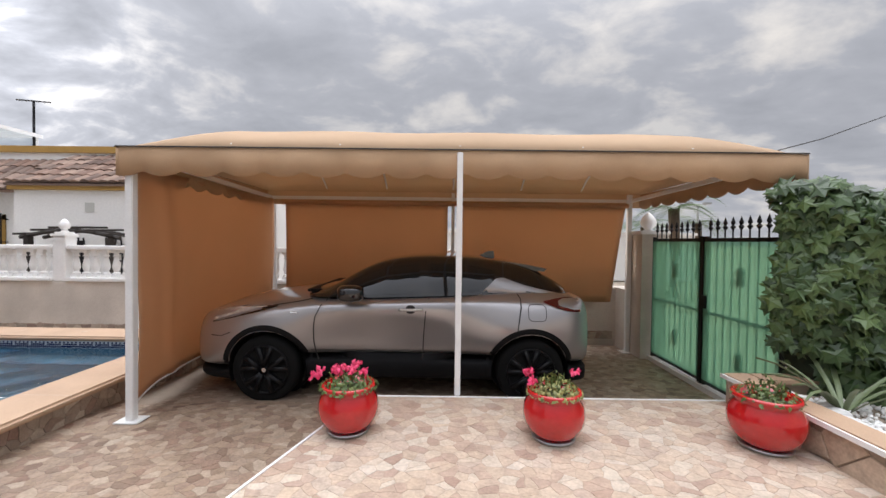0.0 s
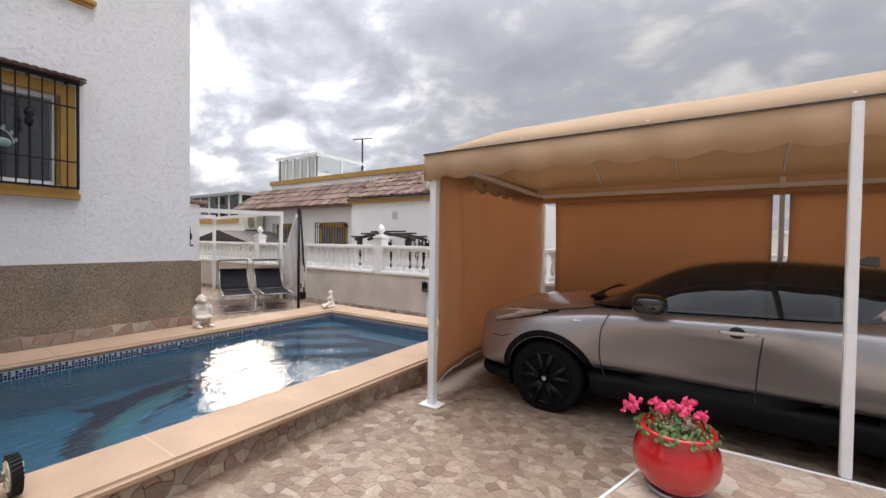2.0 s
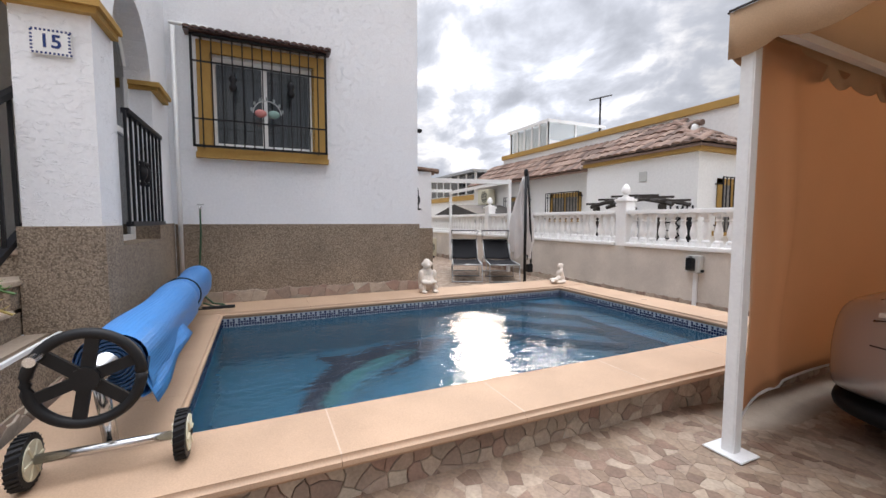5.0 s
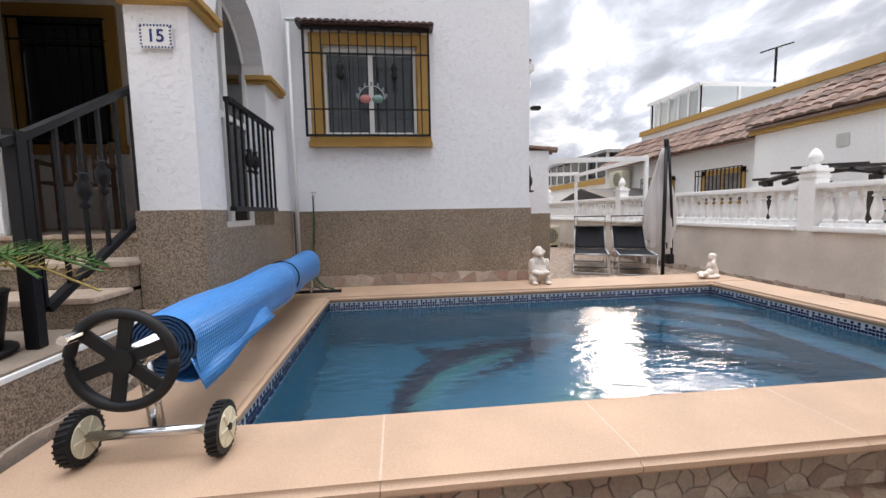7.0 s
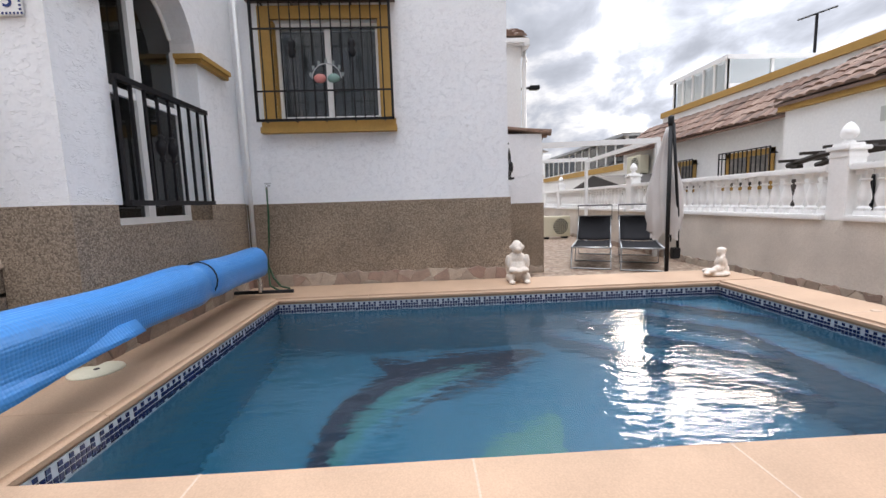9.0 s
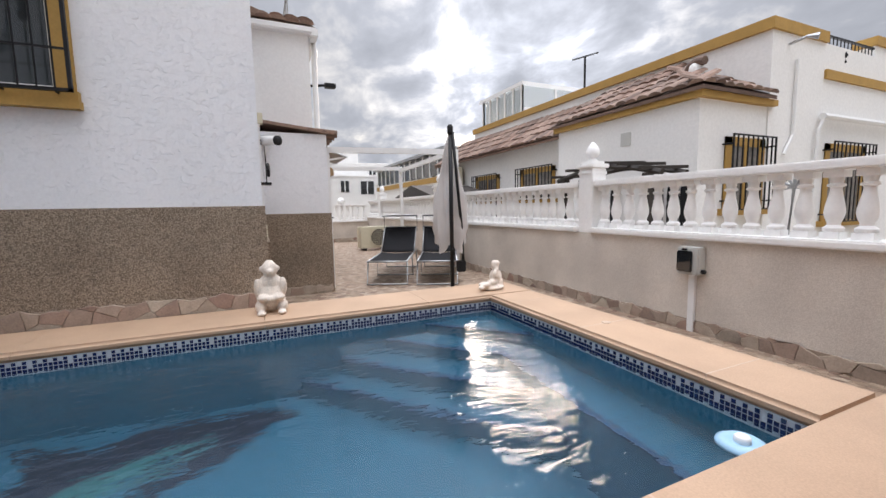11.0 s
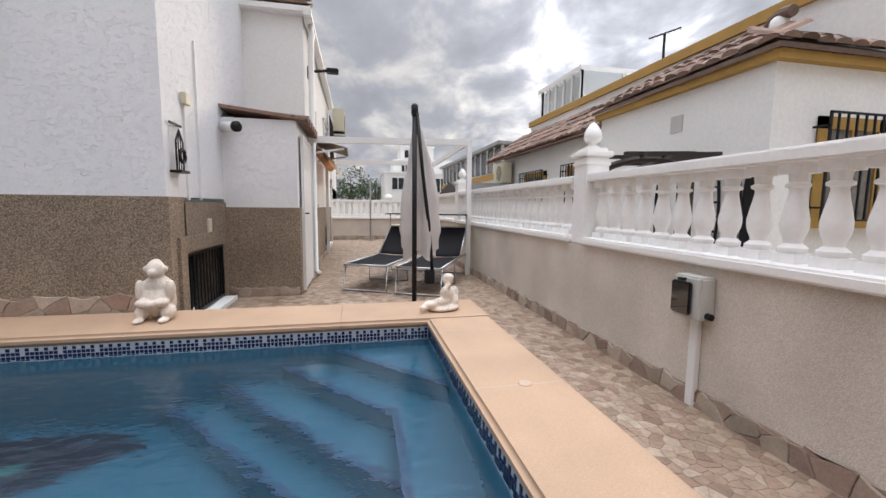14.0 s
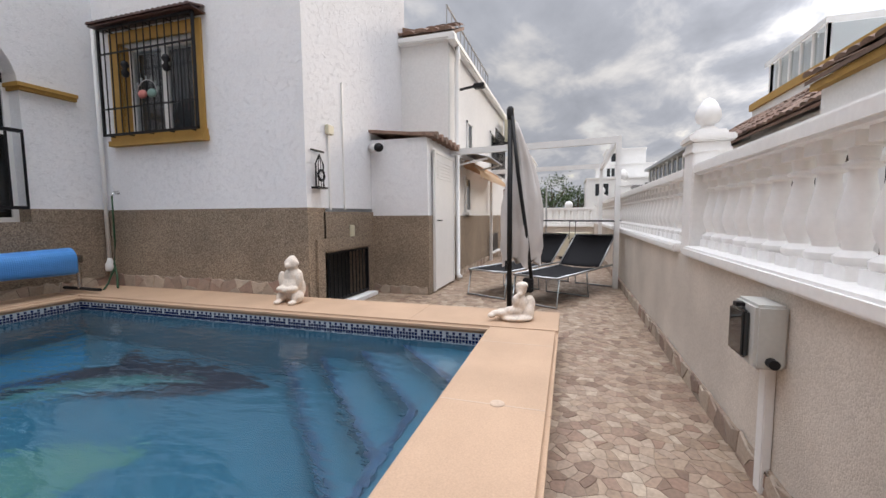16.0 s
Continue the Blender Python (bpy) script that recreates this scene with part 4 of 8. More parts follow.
valance((KX0, KY0 - 0.004, KZ), (KX1, KY0 - 0.004, KZ), 17, 0.35)
valance((KX0 - 0.004, KY0, KZ), (KX0 - 0.004, KY1, KZ), 9)
valance((KX1 + 0.004, KY0, KZ), (KX1 + 0.004, KY1, KZ), 9)
bm = B((KX0, KX1, KY1 - 0.002, KY1 + 0.002, 2.03, KZ))
part("valance", bm, M_CANVAS, carport, "straight canvas valance at the back")
part("piping", T([(KX0, KY0 - 0.012, KZ + 0.006), (KX1, KY0 - 0.012, KZ + 0.006)], 0.006, 6), M_DARKWOOD, carport, "dark stitched seam")
part("piping", T([(KX0 - 0.012, KY0, KZ + 0.006), (KX0 - 0.012, KY1, KZ + 0.006)], 0.006, 6), M_DARKWOOD, carport, "dark stitched seam")
for x, y, z0 in ((-2.585, 3.86, None), (0.14, 3.80, 0.24), (-2.60, 6.72, None), (0.14, 6.58, None), (2.76, 6.55, None)):
    z0 = floor_z(x, y) if z0 is None else z0
    hw_ = 0.024 if x == 0.14 else 0.033
    post = part("post", B((x - hw_, x + hw_, y - hw_, y + hw_, z0, 2.22), bevel=0.006), M_WPOST, carport, "white painted steel post")
    if x != 0.14:
        part("base_plate", B((x - 0.10, x + 0.10, y - 0.08, y + 0.08, z0 + 0.004, z0 + 0.014), bevel=0.003), M_WPOST, post)
for a, b in (((-2.6, 3.86, 2.2), (2.86, 3.86, 2.2)), ((-2.6, 6.6, 2.13), (2.8, 6.6, 2.13)), ((-2.6, 3.86, 2.2), (-2.6, 6.6, 2.13)), ((2.86, 3.86, 2.2), (2.8, 6.6, 2.13))):
    part("beam", bar(a, b, 0.045, 0.045), M_WPOST, carport)
for x in (-1.75, -0.85, 0.14, 1.15, 2.05):
    part("hoop", T([(x, KY0 + 0.05 + (KY1 - KY0 - 0.1) * k / 12, canopy_z(x, KY0 + 0.05 + (KY1 - KY0 - 0.1) * k / 12) - 0.03) for k in range(13)], 0.014, 6), M_WPOST, carport)


def hanging(name, fn, n, m, label):
    """A cloth wall; fn(u, v) gives its points, v downwards."""
    bm = bmesh.new()
    g = [[bm.verts.new(fn(i / n, j / m)) for j in range(m + 1)] for i in range(n + 1)]
    for i in range(n):
        for j in range(m):
            bm.faces.new((g[i][j], g[i + 1][j], g[i + 1][j + 1], g[i][j + 1]))
    ob = part(name, bm, M_CANVAS_S, carport, label, smooth=True)
    ob.modifiers.new("thick", "SOLIDIFY").thickness = 0.004
    return ob


def side_cloth(u, v):
    y = 3.90 + 2.72 * u
    belly = math.sin(math.pi * u) * (0.10 + 0.22 * v) + 0.025 * math.sin(u * 9 + v * 7) * v
    fold = 0.03 * math.exp(-((u - 0.13 - 0.16 * v) / 0.035) ** 2)
    return (-2.57 - belly + fold, y, 2.12 + (0.10 - 2.12) * v)


hanging("side_curtain", side_cloth, 40, 24, "ochre canvas side curtain with soft folds")
part("curtain_hem", T([side_cloth(k / 20, 1.0) for k in range(21)], 0.012, 6), M_WPOST, carport, "white hem pole")


def back_cloth(x0, x1, slant):
    def fn(u, v):
        x = x0 + (x1 - x0) * u - slant * v * u
        return (x, 6.52 + 0.02 * math.sin(u * 7 + v * 3) + 0.04 * v, 2.06 + (0.62 - 2.06) * v)
    return fn


hanging("back_curtain", back_cloth(-2.35, 0.06, 0.0), 24, 14, "ochre canvas back curtain")
hanging("back_curtain", back_cloth(0.20, 2.70, 0.20), 24, 14, "ochre canvas back curtain")
part("curtain_roll", T([(-2.4, 6.50, 2.05), (2.72, 6.50, 2.05)], 0.035, 8), M_CANVAS_S, carport, "rolled curtain top")

# ---- car ----
car = thing("car", "metallic grey compact crossover car with black roof and black wheels", "car", (-2.62, 5.38, -0.13))
M_PAINT = material("metallic_grey_paint", (0.44, 0.425, 0.43), 0.28, 0.7, vary=0.04, scale=2, fine=400, bump=0.0, coat=1.0)
M_CARBLK = material("gloss_black_paint", (0.008, 0.008, 0.009), 0.12, 0.0, vary=0.05, bump=0, coat=1.0)
M_CLAD = material("black_cladding", (0.009, 0.009, 0.010), 0.6, spec=0.15, vary=0.1, fine=200, bump=0.1)
M_TYRE = material("tyre_rubber", (0.009, 0.009, 0.009), 0.8, spec=0.12, vary=0.15, fine=120, bump=0.2)
M_RIM = material("black_alloy", (0.006, 0.006, 0.007), 0.4, 0.0, spec=0.25, vary=0.05, bump=0)
M_CARGLASS = material("car_glass", (0.015, 0.017, 0.019), 0.04, vary=0.02, bump=0, spec=0.8)
M_REDL = material("red_lamp_plastic", (0.10, 0.008, 0.010), 0.1, vary=0.05, bump=0, coat=1.0)
M_HEADL = material("lamp_chrome", (0.75, 0.74, 0.70), 0.15, 0.25, vary=0.3, scale=12, bump=0, coat=1.0)
M_CHROME = material("chrome", (0.7, 0.7, 0.7), 0.1, 1.0, vary=0.02, bump=0)
HUBF, HUBR, TR = 0.87, 3.51, 0.335
# along the car: (s, half-widths at five levels from the sill up to the shoulder, shoulder z, centre z)
BODY = [
    (0.00, 0.46, 0.52, 0.52, 0.48, 0.40, 0.80, 0.82), (0.10, 0.66, 0.72, 0.72, 0.68, 0.58, 0.85, 0.88),
    (0.30, 0.78, 0.84, 0.84, 0.80, 0.70, 0.91, 0.96), (0.55, 0.82, 0.895, 0.905, 0.86, 0.77, 0.955, 1.03),
    (0.87, 0.83, 0.915, 0.925, 0.885, 0.80, 0.99, 1.08), (1.15, 0.82, 0.88, 0.905, 0.885, 0.81, 1.02, 1.11),
]
BODY += [
    (1.40, 0.80, 0.785, 0.845, 0.885, 0.825, 1.04, 1.12), (1.75, 0.80, 0.755, 0.805, 0.885, 0.835, 1.045, 1.11),
    (2.20, 0.80, 0.755, 0.805, 0.88, 0.835, 1.06, 1.11), (2.65, 0.80, 0.785, 0.825, 0.88, 0.82, 1.08, 1.12),
    (3.00, 0.83, 0.875, 0.895, 0.86, 0.795, 1.10, 1.14), (3.30, 0.84, 0.915, 0.93, 0.865, 0.775, 1.12, 1.15),
]
BODY += [
    (3.55, 0.84, 0.92, 0.93, 0.865, 0.76, 1.12, 1.15), (3.85, 0.82, 0.885, 0.89, 0.85, 0.73, 1.11, 1.13),
    (4.06, 0.76, 0.81, 0.82, 0.79, 0.69, 1.08, 1.09), (4.18, 0.64, 0.70, 0.71, 0.68, 0.59, 1.00, 1.01),
]


def loft(rows):
    bm = bmesh.new()
    rings = []
    for s, half in rows:
        full = half + [(-a, b) for a, b in half[::-1] if a > 1e-4]
        rings.append([bm.verts.new((s, -a, b)) for a, b in full])
    for a, b in zip(rings, rings[1:]):
        for k in range(len(a)):
            bm.faces.new((a[k], a[(k + 1) % len(a)], b[(k + 1) % len(a)], b[k]))
    bm.faces.new(rings[0])
    bm.faces.new(rings[-1][::-1])
    return bm


LEVELS = (0.0, 0.27, 0.55, 0.82, 1.0)


def sill_z(s):
    """Lower edge of the painted body: low at both bumpers, higher between the wheels."""
    return 0.40 - 0.14 * ease((1.0 - s) / 0.5) - 0.07 * ease((s - 3.5) / 0.4)


rows = []
for s, *w, zs, zc in BODY:
    half = [(w[k], sill_z(s) + LEVELS[k] * (zs - sill_z(s))) for k in range(5)] + [(w[4] * 0.55, zs * 0.35 + zc * 0.65), (0, zc)]
    rows.append((s, half))
body = part("body", loft(rows), M_PAINT, car, smooth=True)
low = part("lower_cladding", loft([(s, [(w[0] - 0.06, 0.18), (w[0] - 0.015, 0.18 + 0.35 * (sill_z(s) - 0.18)), (w[0] + 0.006, 0.18 + 0.75 * (sill_z(s) - 0.18)), (w[0] + 0.004, sill_z(s) + 0.03), (w[0] - 0.1, sill_z(s) + 0.04)]) for s, *w, zs, zc in BODY]), M_CLAD, car, "black sill and bumper cladding", smooth=True)
for o in (body, low):
    sub = o.modifiers.new("smooth", "SUBSURF")
    sub.levels = sub.render_levels = 2
# cabin: (s, base z, roof z, half-width base, half-width roof)
CAB = [(1.14, 1.06, 1.08, 0.77, 0.68), (1.45, 1.05, 1.13, 0.80, 0.68), (1.68, 1.05, 1.28, 0.81, 0.66), (1.92, 1.05, 1.405, 0.80, 0.635), (2.20, 1.06, 1.465, 0.79, 0.62), (2.55, 1.07, 1.48, 0.775, 0.60), (2.90, 1.08, 1.47, 0.75, 0.585), (3.25, 1.09, 1.435, 0.72, 0.565), (3.55, 1.09, 1.37, 0.69, 0.545), (3.80, 1.08, 1.25, 0.66, 0.53), (4.04, 1.05, 1.09, 0.63, 0.51)]
bm = bmesh.new()
rings = []
for s, z0, z1, w0, w1 in CAB:
    half = [(w0, z0), (w0 * 0.6 + w1 * 0.4, z0 * 0.55 + z1 * 0.45), (w1, z1 - 0.03), (w1 * 0.9, z1 + 0.0), (w1 * 0.5, z1 + 0.012)]
    full = half + [(0, z1 + 0.016)] + [(-a, b) for a, b in half[::-1]]
    rings.append([bm.verts.new((s, -a, b)) for a, b in full])
for a, b in zip(rings, rings[1:]):
    for k in range(len(a) - 1):
        bm.faces.new((a[k], a[k + 1], b[k + 1], b[k]))
bm.faces.new(rings[0])
bm.faces.new(rings[-1][::-1])
cab = part("cabin", bm, M_CARBLK, car, "gloss black roof and pillars", smooth=True)
sub = cab.modifiers.new("smooth", "SUBSURF")
sub.levels = sub.render_levels = 2


bpy.context.view_layer.update()
deps = bpy.context.evaluated_depsgraph_get()


def skin(ob):
    bm_ = bmesh.new()
    bm_.from_mesh(ob.evaluated_get(deps).to_mesh())
    tree = BVHTree.FromBMesh(bm_)
    bm_.free()
    return tree


BODY_SKIN, CAB_SKIN, LOW_SKIN = skin(body), skin(cab), skin(low)
# round wheel openings cut through both sides
bm = bmesh.new()
for s in (HUBF, HUBR):
    add_tube(bm, [(s, -1.2, TR), (s, -0.56, TR)], 0.385, 40)
    add_tube(bm, [(s, 0.56, TR), (s, 1.2, TR)], 0.385, 40)
cutter = part("cutter", bm, M_CLAD, car)
for o in (body, low):
    cut = o.modifiers.new("openings", "BOOLEAN")
    cut.object, cut.operation, cut.solver = cutter, "DIFFERENCE", "EXACT"
bpy.context.view_layer.update()
deps = bpy.context.evaluated_depsgraph_get()
for o in (body, low):
    o.data = bpy.data.meshes.new_from_object(o.evaluated_get(deps))
    o.modifiers.clear()
    o.data.shade_smooth()
    o.data.set_sharp_from_angle(angle=radians(50))
bpy.data.objects.remove(cutter)


def on_cabin(s, z):
    hit = CAB_SKIN.ray_cast(Vector((s, -2, z)), Vector((0, 1, 0)))
    return -hit[0].y if hit[0] is not None else 0.6


def cab_at(s):
    for a, b in zip(CAB, CAB[1:]):
        if a[0] <= s <= b[0]:
            t = (s - a[0]) / (b[0] - a[0])
            return [a[i] + t * (b[i] - a[i]) for i in range(5)]
    return CAB[-1]


def side_window(name, outline, side, mat=M_CARGLASS, label="dark reflective window glass"):
    """Glass on the cabin's side; outline rows of (s, low, high) in parts of the height."""
    bm = bmesh.new()
    rows = []
    for s, lo, hi in outline:
        _, z0, z1, w0, w1 = cab_at(s)
        r = []
        for k in range(5):
            f = lo + (hi - lo) * k / 4
            z = z0 + (z1 - 0.03 - z0) * f
            r.append(bm.verts.new((s, -side * (on_cabin(s, z) + 0.006), z)))
        rows.append(r)
    for a, b in zip(rows, rows[1:]):
        for k in range(4):
            bm.faces.new((a[k], a[k + 1], b[k + 1], b[k]))
    return part(name, bm, mat, car, label, smooth=True)


for sd in (1, -1):
    side_window("window", [(1.50, 0.15, 0.45), (1.60, 0.10, 0.74), (1.72, 0.08, 0.83), (1.85, 0.08, 0.86), (2.05, 0.08, 0.87), (2.38, 0.08, 0.87)], sd)
    side_window("window", [(2.48, 0.08, 0.87), (2.65, 0.09, 0.86), (2.85, 0.10, 0.84)], sd)
    side_window("window", [(2.89, 0.10, 0.84), (3.00, 0.13, 0.82), (3.09, 0.34, 0.78), (3.17, 0.58, 0.73)], sd)
    side_window("rear_pillar", [(3.00, -0.10, 0.02), (3.09, -0.10, 0.24), (3.18, -0.10, 0.50), (3.26, -0.10, 0.54), (3.36, -0.10, 0.45), (3.48, -0.10, 0.35), (3.64, -0.10, 0.27), (3.80, -0.10, 0.21), (3.92, -0.10, 0.14)], sd, M_PAINT, "metallic grey panel behind the rear door")
    yb = -sd

    def on_side(s, z):
        best = 0.0
        for tree in (BODY_SKIN, LOW_SKIN):
            hit = tree.ray_cast(Vector((s, -2, z)), Vector((0, 1, 0)))
            if hit[0] is not None:
                best = max(best, -hit[0].y)
        return best if best > 0.1 else 0.8
    # wheels in dark wells with black arches
    for s in (HUBF, HUBR):
        bm = bmesh.new()
        va, vb, vc = [], [], []
        for k in range(33):
            a = math.pi * (-0.04 + 1.08 * k / 32)
            co, si = math.cos(a), math.sin(a)
            wide = on_side(s + 0.395 * co, max(0.24, TR + 0.395 * si))
            va.append(bm.verts.new((s + 0.445 * co, yb * (on_side(s + 0.445 * co, max(0.24, TR + 0.445 * si)) + 0.004), TR + 0.445 * si)))
            vb.append(bm.verts.new((s + 0.392 * co, yb * (wide + 0.016), TR + 0.392 * si)))
            vc.append(bm.verts.new((s + 0.378 * co, yb * (wide - 0.04), TR + 0.378 * si)))
        for k in range(32):
            bm.faces.new((va[k], va[k + 1], vb[k + 1], vb[k]))
            bm.faces.new((vb[k], vb[k + 1], vc[k + 1], vc[k]))
        part("wheel_arch", bm, M_CLAD, car, "black plastic wheel arch", smooth=True)
        bm = bmesh.new()
        ra = [bm.verts.new((s + 0.383 * math.cos(2 * math.pi * k / 32), yb * 0.84, TR + 0.383 * math.sin(2 * math.pi * k / 32))) for k in range(32)]
        rb = [bm.verts.new((s + 0.383 * math.cos(2 * math.pi * k / 32), yb * 0.565, TR + 0.383 * math.sin(2 * math.pi * k / 32))) for k in range(32)]
        for k in range(32):
            if TR + 0.383 * math.sin(2 * math.pi * (k + 0.5) / 32) > 0.21:
                bm.faces.new((ra[k], ra[(k + 1) % 32], rb[(k + 1) % 32], rb[k]))
        bm.faces.new(rb)
        part("wheel_well", bm, M_CLAD, car)
        wheel = part("wheel", bmesh.new(), M_TYRE, car)
        wheel.location = (s, yb * 0.785, TR)
        bm = bmesh.new()
        prof = [(0.235, -0.10), (0.30, -0.11), (0.325, -0.09), (0.335, -0.05), (0.335, 0.05), (0.325, 0.09), (0.30, 0.112), (0.235, 0.10)]
        add_lathe(bm, prof, 36)
        bmesh.ops.rotate(bm, verts=bm.verts, matrix=Matrix.Rotation(radians(90), 3, "X"))
        part("tyre", bm, M_TYRE, wheel, "black rubber tyre", smooth=True)
        bm = bmesh.new()
        o = yb
        add_tube(bm, [(0, o * 0.02, 0), (0, o * 0.045, 0)], 0.236, 28)
        part("wheel_disc", bm, M_SHADEDARK, wheel)
        part("brake_disc", add_tube(bmesh.new(), [(0, o * 0.046, 0), (0, o * 0.056, 0)], 0.145, 26), M_ALU, wheel, "grey steel brake disc")
        bm = bmesh.new()
        for k in range(5):
            for d in (-0.16, 0.16):
                a = 2 * math.pi * k / 5 + math.pi / 2
                p0 = Vector((0.05 * math.cos(a), o * 0.112, 0.05 * math.sin(a)))
                p1 = Vector((0.228 * math.cos(a + d * 1.7), o * 0.108, 0.228 * math.sin(a + d * 1.7)))
                add_tube(bm, [p0, p0.lerp(p1, 0.5) + Vector((0, o * 0.006, 0)), p1], [0.034, 0.026, 0.032], 6)
        add_tube(bm, [(0, o * 0.10, 0), (0, o * 0.122, 0)], 0.055, 18)
        for k in range(36):
            a, b_ = 2 * math.pi * k / 36, 2 * math.pi * (k + 1) / 36
            add_tube(bm, [(0.232 * math.cos(a), o * 0.108, 0.232 * math.sin(a)), (0.232 * math.cos(b_), o * 0.108, 0.232 * math.sin(b_))], 0.012, 5, False)
        part("rim", bm, M_RIM, wheel, "black alloy rim with five split spokes", smooth=True)
        part("hub_cap", add_tube(bmesh.new(), [(0, o * 0.121, 0), (0, o * 0.126, 0)], 0.022, 14), M_CHROME, wheel, "chrome centre emblem")

    def strip(name, pts, w, mat, label="", lift=0.006):
        bm = bmesh.new()
        rows = []
        for i, (s, z) in enumerate(pts):
            q0, q1 = pts[max(0, i - 1)], pts[min(len(pts) - 1, i + 1)]
            d = Vector((q1[0] - q0[0], q1[1] - q0[1])).normalized()
            ww = w[i] if isinstance(w, (list, tuple)) else w
            rows.append([bm.verts.new((s + sg * -d.y * ww, yb * (on_side(s + sg * -d.y * ww, z + sg * d.x * ww) + lift), z + sg * d.x * ww)) for sg in (-1, 1)])
        for a, b in zip(rows, rows[1:]):
            bm.faces.new((a[0], a[1], b[1], b[0]))
        return part(name, bm, mat, car, label, smooth=True)
    strip("sill_cladding", [(1.30 + 0.19 * k, 0.44 + 0.045 * abs(math.sin(math.pi * k / 9 + math.pi / 2)) ** 3) for k in range(10)], 0.035, M_CLAD, "black sill cladding", 0.006)
    strip("door_gap", [(1.38, 0.42), (1.35, 0.52), (1.34, 0.62), (1.345, 0.75), (1.36, 0.86), (1.41, 0.97), (1.46, 1.03)], 0.005, M_SHADEDARK, "", 0.010)
    strip("door_gap", [(2.43, 0.42), (2.435, 0.55), (2.44, 0.67), (2.45, 0.8), (2.46, 0.92), (2.49, 1.05)], 0.005, M_SHADEDARK, "", 0.010)
    strip("door_gap", [(3.37, 0.76), (3.39, 0.88), (3.41, 0.98), (3.41, 1.06), (3.39, 1.10)], 0.005, M_SHADEDARK, "", 0.010)
    strip("bonnet_gap", [(0.92, 0.965), (1.05, 0.985), (1.18, 1.005), (1.30, 1.03)], 0.004, M_SHADEDARK, "", 0.010)
    strip("waist_strip", [(1.48, 1.04), (1.83, 1.045), (2.25, 1.058), (2.6, 1.07), (2.92, 1.085)], 0.008, M_CARBLK, "", 0.012)
    strip("fuel_flap", [(3.57 + 0.09 * math.copysign(abs(math.cos(q)) ** 0.5, math.cos(q)), 0.93 + 0.08 * math.copysign(abs(math.sin(q)) ** 0.5, math.sin(q))) for q in (2 * math.pi * k / 24 + 0.13 for k in range(25))], 0.003, M_SHADEDARK, "round-cornered fuel flap seam", 0.004)
    strip("lamp_bezel", [(0.28, 0.835), (0.45, 0.875), (0.62, 0.905), (0.78, 0.93), (0.97, 0.962)], [0.055, 0.055, 0.042, 0.028, 0.006], M_CARBLK, "gloss black lamp surround", 0.008)
    strip("headlamp", [(0.30, 0.845), (0.45, 0.885), (0.60, 0.915), (0.72, 0.937), (0.86, 0.955)], [0.040, 0.036, 0.022, 0.012, 0.004], M_HEADL, "long clear headlamp", 0.013)
    strip("bumper_seam", [(0.30, 0.66), (0.42, 0.66), (0.52, 0.70)], 0.004, M_SHADEDARK, "", 0.008)
    strip("tail_lamp", [(3.64, 1.035), (3.78, 1.02), (3.90, 1.01), (4.03, 0.99)], [0.006, 0.045, 0.065, 0.06], M_REDL, "dark red tail lamp", 0.014)
    y = on_side(2.31, 0.94)
    # flat blob on the door skin, coloured near-black for the recess's shade
    cup = bmesh.new()
    add_blob(cup, (2.31, yb * (y - 0.004), 0.945), 0.055, 14, 8, squash=(1.0, 0.16, 0.8))
    part("handle_recess", cup, M_SHADEDARK, car, "finger recess with its shade painted near-black", smooth=True)
    bm = bmesh.new()
    y = yb * (y + 0.02)
    add_tube(bm, [(2.20, y - yb * 0.02, 0.94), (2.22, y, 0.942), (2.40, y, 0.945), (2.43, y - yb * 0.02, 0.945)], 0.015, 8)
    part("door_handle", bm, M_HEADL, car, "satin chrome door handle", smooth=True)
    badge = [(0.0, 0), (0.018, 0), (0.03, 0), (0.05, 0), (0.068, 0)]
    strip("model_badge", [(1.12 + d, 0.905) for d, _ in badge], 0.007, M_CHROME, "small chrome badge bars", 0.008)
    bm = bmesh.new()
    add_blob(bm, (1.74, yb * 0.985, 1.115), 0.125, 16, 10, squash=(1.05, 0.72, 0.66))
    for v in bm.verts:
        v.co.x = 1.74 + math.copysign(abs((v.co.x - 1.74) / 0.13) ** 0.6 * 0.13, v.co.x - 1.74)
        v.co.z = 1.115 + math.copysign(abs((v.co.z - 1.115) / 0.083) ** 0.65 * 0.083, v.co.z - 1.115)
    add_tube(bm, [(1.66, yb * 0.80, 1.05), (1.70, yb * 0.92, 1.08)], 0.03, 8)
    part("mirror", bm, M_CARBLK, car, "black door mirror", smooth=True)
bm = P([(3.25, 1.425), (3.55, 1.385), (3.75, 1.345), (3.72, 1.315), (3.40, 1.33)], -0.50, 0.50, "y")
part("spoiler", bm, M_CARBLK, car, "black roof spoiler")
bm = P([(3.02, 1.45), (3.17, 1.52), (3.23, 1.52), (3.24, 1.43)], -0.018, 0.018, "y")
part("aerial", bm, M_CARBLK, car, "shark fin aerial")
part("wiper_cowl", B((1.20, 1.38, -0.64, 0.64, 1.085, 1.112), bevel=0.01), M_CLAD, car)

